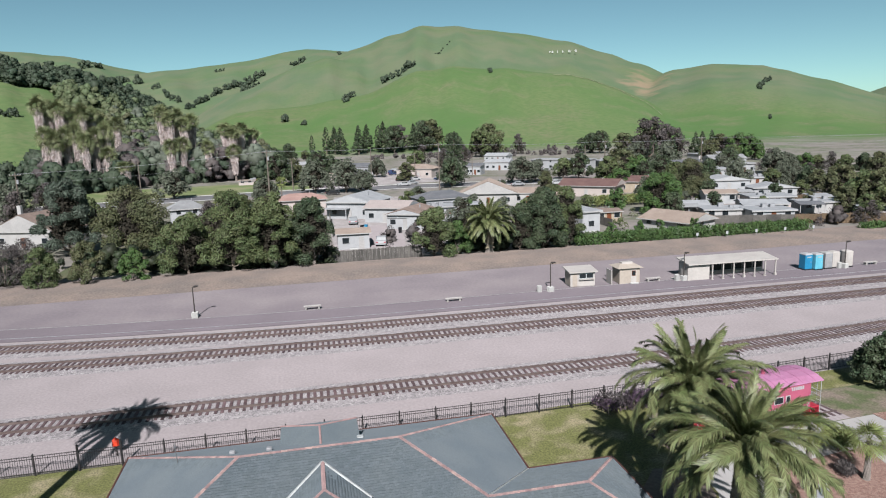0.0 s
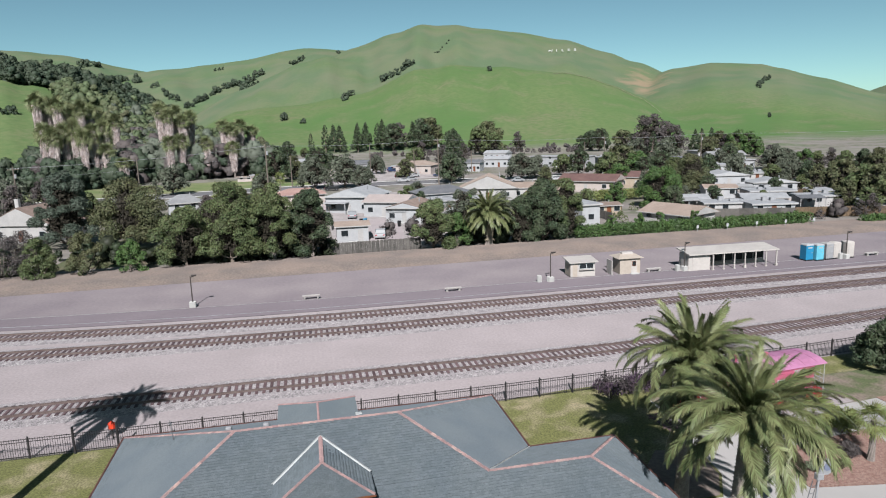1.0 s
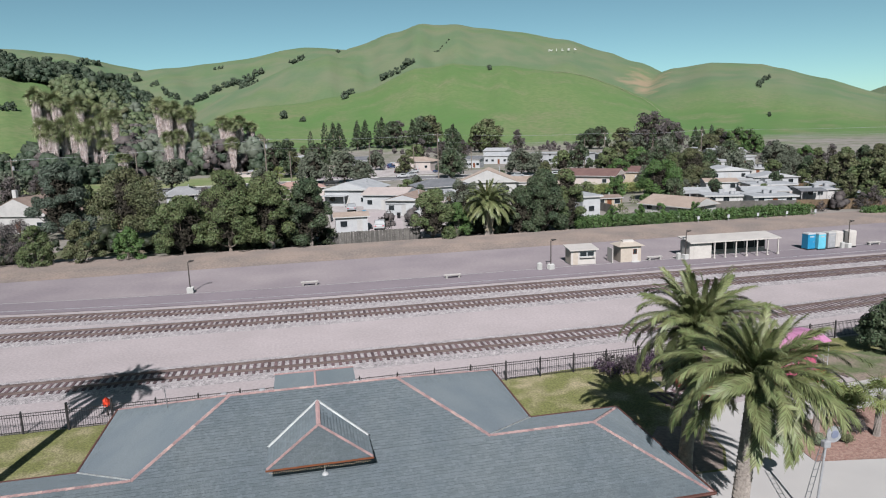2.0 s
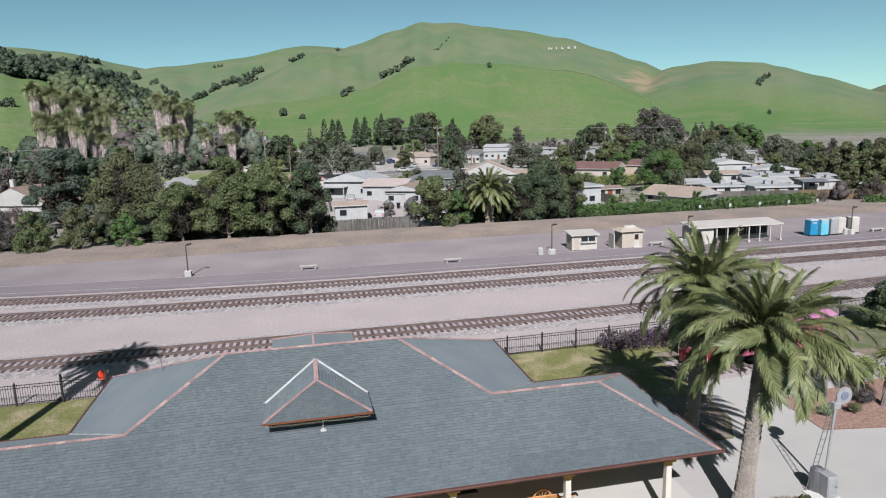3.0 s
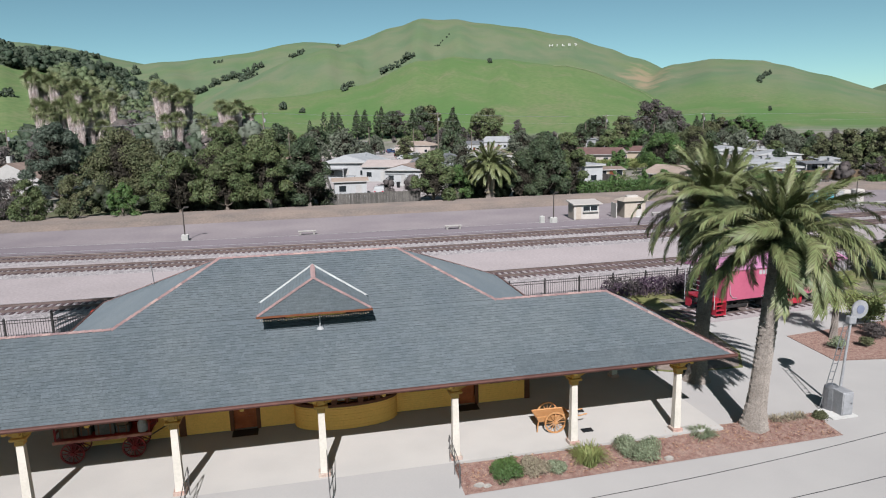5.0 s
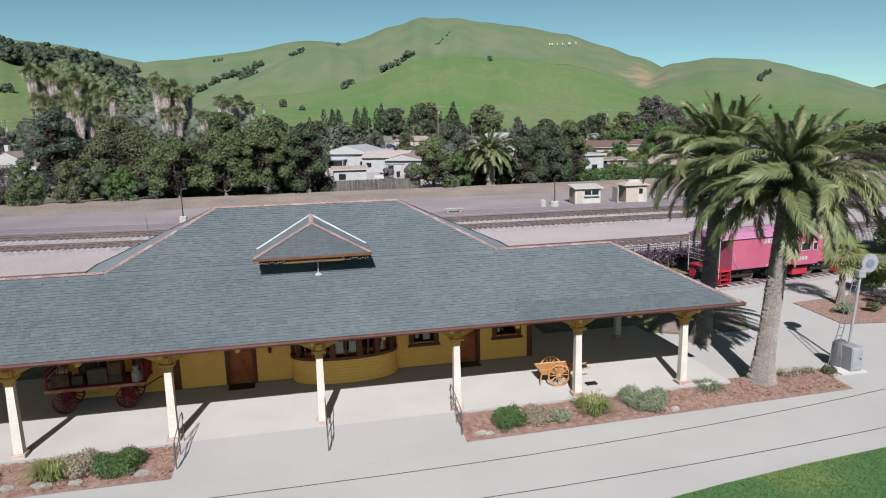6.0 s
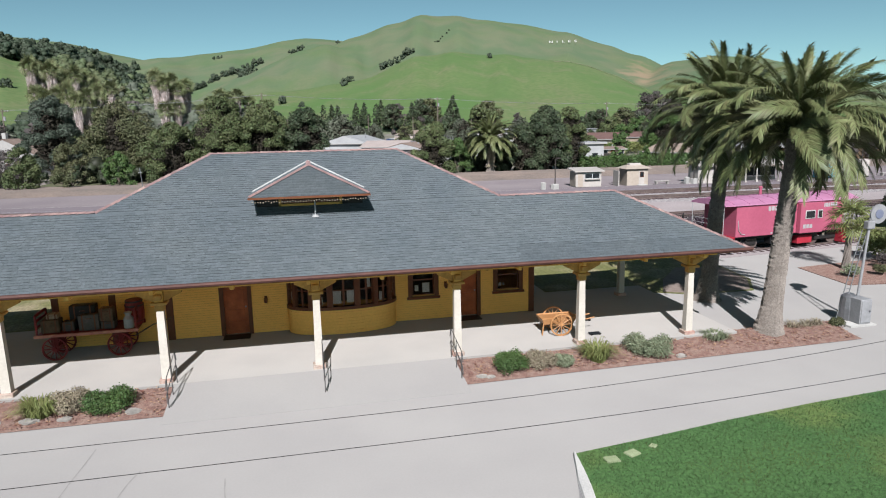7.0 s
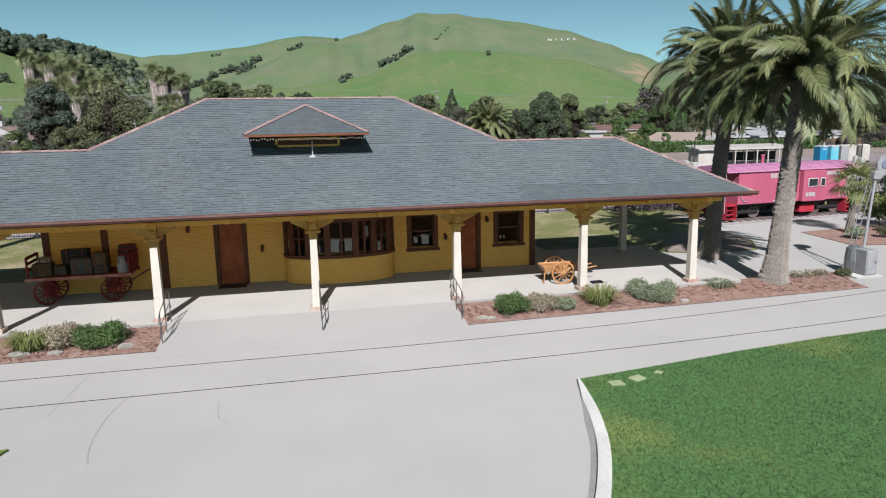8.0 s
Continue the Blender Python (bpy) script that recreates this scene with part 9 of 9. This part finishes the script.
# the far blocks
plant_all([(T_DARK, 6, 262, 1.2), (T_DARK, 12, 268, 1.1), (T_OLIVE, -3, 262, 0.9), (T_GREY, 30, 270, 0.8), (T_OAK, 52, 300, 1.0), (T_RUSSET, 62, 290, 0.9), (T_GREY, 66, 300, 0.9), (T_RUSSET, 82, 330, 0.8)])
put(fan_palm(-6, 196, 0, 5, 2.2, 201, 0, "small fan palm by the street", "lime", 26), -6, 196)
put(fan_palm(-18, 140, 0, 4.5, 1.9, 202, 0, "fan palm in a garden", "lime", 26), -17.5, 146)
# the row at the foot of the hill
def plant_round(rows):
    """Rows of a tree, its bearing, its distance and its size."""
    plant_all([(src, *polar(a, r), s) for src, a, r, s in rows])


# below the middle hill
plant_round([(T_DARK, -2.3, 400, 1.0), (T_DARK, -0.9, 430, 1.2), (T_OAK, 0.4, 430, 0.8), (T_CYP, 1.0, 470, 0.75), (T_CON, 2.9, 470, 1.05), (T_CON, 3.4, 465, 1.1), (T_CON, 4.9, 460, 1.1), (T_CON, 5.6, 470, 1.15), (T_CYP, 6.6, 470, 1.1), (T_CON, 7.0, 465, 1.2), (T_DARK, 7.9, 460, 1.9), (T_RUSSET, 8.4, 470, 1.9), (T_CON, 9.6, 468, 1.05), (T_DARK, 10.4, 460, 2.1), (T_OLIVE, 11.2, 465, 2.2), (T_DARK, 13.0, 430, 1.7)])
# below the big hill
plant_round([(T_OAK, 15.4, 400, 2.0), (T_OLIVE, 16.0, 405, 2.1), (T_OAK, 16.3, 398, 1.7), (T_RUSSET, 18.5, 430, 1.2), (T_DARK, 24.0, 420, 1.1), (T_DARK, 24.7, 415, 1.4), (T_DARK, 25.3, 412, 1.3), (T_CYP, 25.9, 420, 0.65), (T_OLIVE, 27.2, 345, 1.4), (T_DARK, 27.8, 345, 1.3), (T_GREY, 28.4, 290, 1.1), (T_RUSSET, 28.9, 342, 1.75), (T_CYP, 29.6, 282, 0.7), (T_RUSSET, 29.7, 345, 1.9), (T_GREY, 30.5, 285, 1.2), (T_RUSSET, 30.6, 348, 1.65), (T_CYP, 31.1, 285, 0.7), (T_RUSSET, 31.4, 345, 1.4)])
# at the edge of the town
plant_round([(T_CON, 32.8, 360, 0.73), (T_CON, 33.3, 362, 0.77), (T_CON, 34.0, 360, 0.69), (T_OLIVE, 34.6, 358, 1.07), (T_GREY, 34.9, 250, 0.85), (T_RUSSET, 35.1, 355, 0.99), (T_OAK, 35.6, 300, 0.92), (T_BRIGHT, 35.8, 350, 1.30), (T_BRIGHT, 36.6, 350, 1.22), (T_BRIGHT, 37.2, 330, 0.99), (T_RUSSET, 38.3, 260, 0.86), (T_OLIVE, 38.4, 215, 0.50), (T_GREY, 38.6, 250, 0.94), (T_GREY, 39.2, 212, 0.60), (T_GREY, 39.5, 262, 0.80), (T_GREY, 39.8, 210, 0.53), (T_GREY, 40.3, 212, 0.63), (T_BRIGHT, 40.6, 268, 0.80)])
# by the last houses
plant_round([(T_RUSSET, 41.0, 215, 0.64), (T_OAK, 41.5, 270, 0.66), (T_OLIVE, 41.6, 196, 0.55), (T_RUSSET, 42.4, 262, 0.66), (T_OLIVE, 42.6, 186, 0.66), (T_OAK, 43.3, 260, 0.73), (T_OLIVE, 43.4, 176, 0.76), (T_OLIVE, 43.6, 155, 0.49), (T_BRIGHT, 44.0, 168, 0.61), (T_DARK, 44.4, 255, 0.73), (T_RUSSET, 44.6, 140, 0.30), (T_OAK, 44.8, 165, 0.88), (T_OAK, 45.0, 150, 0.55), (T_RUSSET, 45.3, 142, 0.36), (T_OLIVE, 45.3, 250, 0.73), (T_OLIVE, 45.6, 160, 0.82), (T_OAK, 46.4, 250, 0.73), (T_OAK, 46.6, 160, 0.91)])

# skirted fan palms on the slope
T_SKIRT = fan_palm(*polar(-17.6, 330), 0, 24, 4.2, 205, 9, "tall fan palm with a pale skirt of dead thatch", "fan", 46, group="skirted palms")
T_SKIRT2 = fan_palm(*polar(-14.6, 285), 0, 13, 3.9, 206, 8.5, "shorter fan palm thick with pale dead thatch", "fan", 44, group="skirted palms")
for src, full, spots in ((T_SKIRT, 24, ((-18.83, 317, 32.3), (-18.23, 321, 30.6), (-17.53, 315, 30.7), (-16.89, 323, 28.6), (-16.09, 317, 29.3), (-15.47, 321, 28.4), (-14.90, 325, 26.6), (-13.82, 321, 24.4), (-10.54, 309, 28.0), (-10.00, 305, 25.7), (-9.44, 311, 26.7), (-8.96, 307, 23.5), (-8.38, 313, 24.9), (-5.87, 307, 20.8), (-5.32, 305, 19.0), (-4.68, 311, 20.9), (-3.77, 317, 18.7))),
                         (T_SKIRT2, 13, ((-18.61, 291, 19.6), (-18.03, 289, 18.3), (-17.29, 293, 19.8), (-16.60, 291, 21.0), (-16.08, 287, 17.5), (-15.43, 291, 19.0), (-14.63, 295, 20.6), (-13.49, 269, 8.6), (-10.09, 285, 14.6), (-9.24, 289, 15.2), (-7.29, 289, 13.9), (-5.31, 287, 12.2)))):
    for a, r, top in spots:
        x, y = polar(a, r)
        z = land(x, y)
        s = rng.uniform(0.9, 1.1)
        plant(src, x, y, s, rng.uniform(0, 6.2), (top - z) / full)


# woods and shrubs on the slopes: too many to count
def woodland(name, label, leaf, spots, cards, size, seed, kind_h=(6, 11)):
    g = np.random.default_rng(seed)
    vs, fs, n0 = [], [], 0
    for x, y, s in spots:
        z = land(x, y)
        h = s * (kind_h[0] + (kind_h[1] - kind_h[0]) * g.random())
        r = h * (0.42 + 0.16 * g.random())
        cs, rs = lumps_for(g, h, r, h * 0.08, 9)
        cs = [(cx * 0.78, cy * 0.78, cz * 0.92) for cx, cy, cz in cs]
        rs = np.array(rs) * 1.6
        mid = np.array(cs) + np.array([x, y, z - 0.3])
        v, f = leaf_cards(g, mid, rs, int(cards * 0.7), size * 0.95 * (0.8 + 0.4 * g.random()), shell=0.75, jitter=0.22)
        vs.append(v)
        fs.append(f + n0)
        n0 += len(v)
        if h > 3:
            for c, q in zip(mid, rs):
                v = c + CLUMP[0] * q * (0.72 + 0.34 * g.random((len(CLUMP[0]), 1)))
                vs.append(v)
                fs.append(CLUMP[1] + n0)
                n0 += len(v)
    tagged(hung(name, mesh_np(name, np.concatenate(vs), np.concatenate(fs)), LEAF[leaf]), label, "woods", kind="stuff")


def clump():
    """A closed eighteen-sided knot of leaves: three rings and two tips, as quads."""
    pts = [(math.cos(i * math.pi / 3 + k * 0.5) * math.cos(e), math.sin(i * math.pi / 3 + k * 0.5) * math.cos(e), math.sin(e)) for k, e in enumerate((-0.75, 0.1, 0.9)) for i in range(6)]
    quads = [(6 * k + i, 6 * k + (i + 1) % 6, 6 * k + 6 + (i + 1) % 6, 6 * k + 6 + i) for k in range(2) for i in range(6)]
    quads += [(12, 13, 14, 15), (12, 15, 16, 17)]
    return np.array(pts), np.array(quads)


CLUMP = clump()


def scatter(n, a0, a1, r0, r1, seed, keep=None, s0=0.8, s1=1.2):
    g = random.Random(seed)
    out = []
    while len(out) < n:
        a, r = g.uniform(a0, a1), g.uniform(r0, r1)
        if keep and not keep(a, r):
            continue
        out.append((*polar(a, r), g.uniform(s0, s1)))
    return out


woodland("slope_woods", "mixed grey-green woods on the lower slope", "far_grey", scatter(190, -14.5, -2.5, 300, 500, 1), 300, 0.6, 2, (7, 12))
woodland("slope_woods", "olive and dun woods on the lower slope", "far_olive", scatter(120, -15.5, -2.5, 295, 520, 3), 260, 0.65, 4)
woodland("slope_woods", "greyish leafless scrub among the palms", "russet", scatter(100, -16, -3, 290, 430, 5), 220, 0.55, 6)
woodland("slope_woods", "dark oak woods along the ridge", "far_dark", scatter(380, -24, -8.5, 520, 700, 7, lambda a, r: r > 560 + (a + 24) * 2 - max(0, a + 17) * 14), 300, 0.85, 8, (8, 12))
woodland("slope_woods", "dense green oak woods on the mid slope", "far_oak", scatter(320, -17.5, -5, 390, 580, 9, lambda a, r: a > -17.5 + (560 - r) * 0.012), 300, 0.75, 10, (7, 11))
woodland("slope_woods", "dark trees at the foot of the slope", "far_dark", scatter(60, -22.5, -13.5, 258, 335, 11, lambda a, r: r < 300 or a < -19), 320, 0.55, 12)
woodland("slope_woods", "low scrub on the slope beside the palms", "bright", scatter(16, -22, -16, 250, 330, 13), 240, 0.5, 14, (3, 5))
woodland("undergrowth", "tangled undergrowth behind the bank trees, coloured dark for shade", "shaded_thicket", undergrowth(), 420, 0.17, 31, (6, 10))
woodland("slope_woods", "tall grey-green trees crowding round the skirted palms", "far_grey", scatter(90, -19.6, -2.6, 292, 345, 17), 420, 0.42, 18, (9, 15))
woodland("slope_woods", "dark evergreen trees among the skirted palms", "far_dark", scatter(70, -20.5, -2.6, 285, 350, 19), 420, 0.42, 20, (7, 13))
woodland("slope_woods", "dun scrubby trees among the skirted palms", "russet", scatter(60, -19.0, -2.6, 285, 350, 23), 380, 0.38, 24, (8, 14))
def band(n, x0, x1, y0, y1, seed, s0=0.7, s1=1.2):
    g = random.Random(seed)
    return [(g.uniform(x0, x1), g.uniform(y0, y1), g.uniform(s0, s1)) for _ in range(n)]


woodland("slope_woods", "brown leafless scrub at the foot of the hill", "russet", band(90, 40, 190, 372, 425, 41), 150, 0.4, 42, (2.2, 4.5))
woodland("undergrowth", "bare twiggy shrubs in the back yards", "russet", band(14, 13, 24, 104, 118, 43) + band(8, 88, 108, 100, 106, 44), 260, 0.12, 45, (1.6, 3.2))
woodland("undergrowth", "small green shrubs in the gardens", "oak", band(26, 28, 72, 108, 150, 46) + band(18, 76, 125, 118, 165, 47) + band(22, -30, 8, 140, 190, 48), 260, 0.16, 49, (1.4, 3.4))
HILL_SHRUBS = []
def line_of_shrubs(a0, r0, a1, r1, n, s, seed):
    g = random.Random(seed)
    k = int(n * 1.3)
    for i in range(k):
        f = (i + g.random()) / k
        f += 0.25 * math.sin(f * n * 1.3) / n
        HILL_SHRUBS.append((*polar(a0 + (a1 - a0) * f, r0 + (r1 - r0) * f + g.uniform(-9, 9)), s * g.uniform(0.5, 0.95)))


line_of_shrubs(4.0, 705, 5.3, 840, 9, 1.5, 1)
line_of_shrubs(6.9, 900, 9.9, 935, 14, 1.7, 2)
line_of_shrubs(-1.15, 640, -0.9, 645, 4, 1.5, 3)
line_of_shrubs(0.3, 630, 0.6, 632, 2, 1.0, 4)
line_of_shrubs(-4.3, 1090, -3.7, 1100, 4, 2.6, 5)
line_of_shrubs(-3.8, 1080, -2.9, 1068, 5, 1.3, 6)
line_of_shrubs(-8.6, 1125, -2.6, 1276, 30, 1.9, 7)
line_of_shrubs(-0.3, 1290, 0.9, 1330, 9, 1.6, 8)
line_of_shrubs(3.5, 1425, 4.3, 1290, 8, 1.3, 9)
line_of_shrubs(-12.1, 1360, -11.7, 1370, 4, 2.4, 10)
line_of_shrubs(-10.9, 1270, -10.4, 1275, 3, 1.8, 11)
line_of_shrubs(37.1, 845, 37.9, 925, 12, 1.0, 12)
line_of_shrubs(38.0, 690, 38.05, 692, 2, 0.8, 13)
line_of_shrubs(16.15, 722, 16.3, 726, 4, 0.9, 14)
line_of_shrubs(-16.0, 1500, -14.3, 1540, 7, 2.2, 15)
line_of_shrubs(-14.0, 1420, -12.5, 1400, 7, 2.4, 16)
line_of_shrubs(-10.2, 1200, -9.0, 1150, 6, 2.0, 17)
line_of_shrubs(-6.2, 1355, -5.4, 1360, 3, 1.3, 18)
line_of_shrubs(11.5, 1000, 13.0, 1040, 6, 0.5, 19)
line_of_shrubs(-21.6, 470, -19.8, 480, 4, 0.7, 20)
woodland("hill_shrubs", "dark shrubs scattered in the folds of the hill", "far_dark", HILL_SHRUBS, 170, 0.75, 21, (5, 8))


def hill_sign():
    """White letters lying on the hillside."""
    a, r = 22.25, 1070
    x, y = polar(a, r)
    t = thing("hillside_sign", "large white letters spelling the town's name on the hillside", "sign", m=Matrix.Translation((x, y, land(x, y) + 3.2)) @ Matrix.Rotation(radians(-a), 4, "Z") @ Matrix.Rotation(radians(52), 4, "X"))
    for i, ch in enumerate("NILES"):
        cu = bpy.data.curves.new("letter", "FONT")
        cu.body, cu.size, cu.extrude, cu.offset, cu.align_x = ch, 5.8, 0.2, 0.05, "CENTER"
        ob = bpy.data.objects.new("letter_curve", cu)
        me = bpy.data.meshes.new_from_object(ob)
        bpy.data.objects.remove(ob)
        o = hung("letter", me, SIGN_WHITE, t)
        o.location, o.scale = (-18.5 + 9.25 * i, 0, 0), (1.5, 1.0, 1.0)


SIGN_WHITE = mat("sign_white", (0.40, 0.40, 0.385), 0.7, (0.37, 0.37, 0.355), 0.2)
hill_sign()
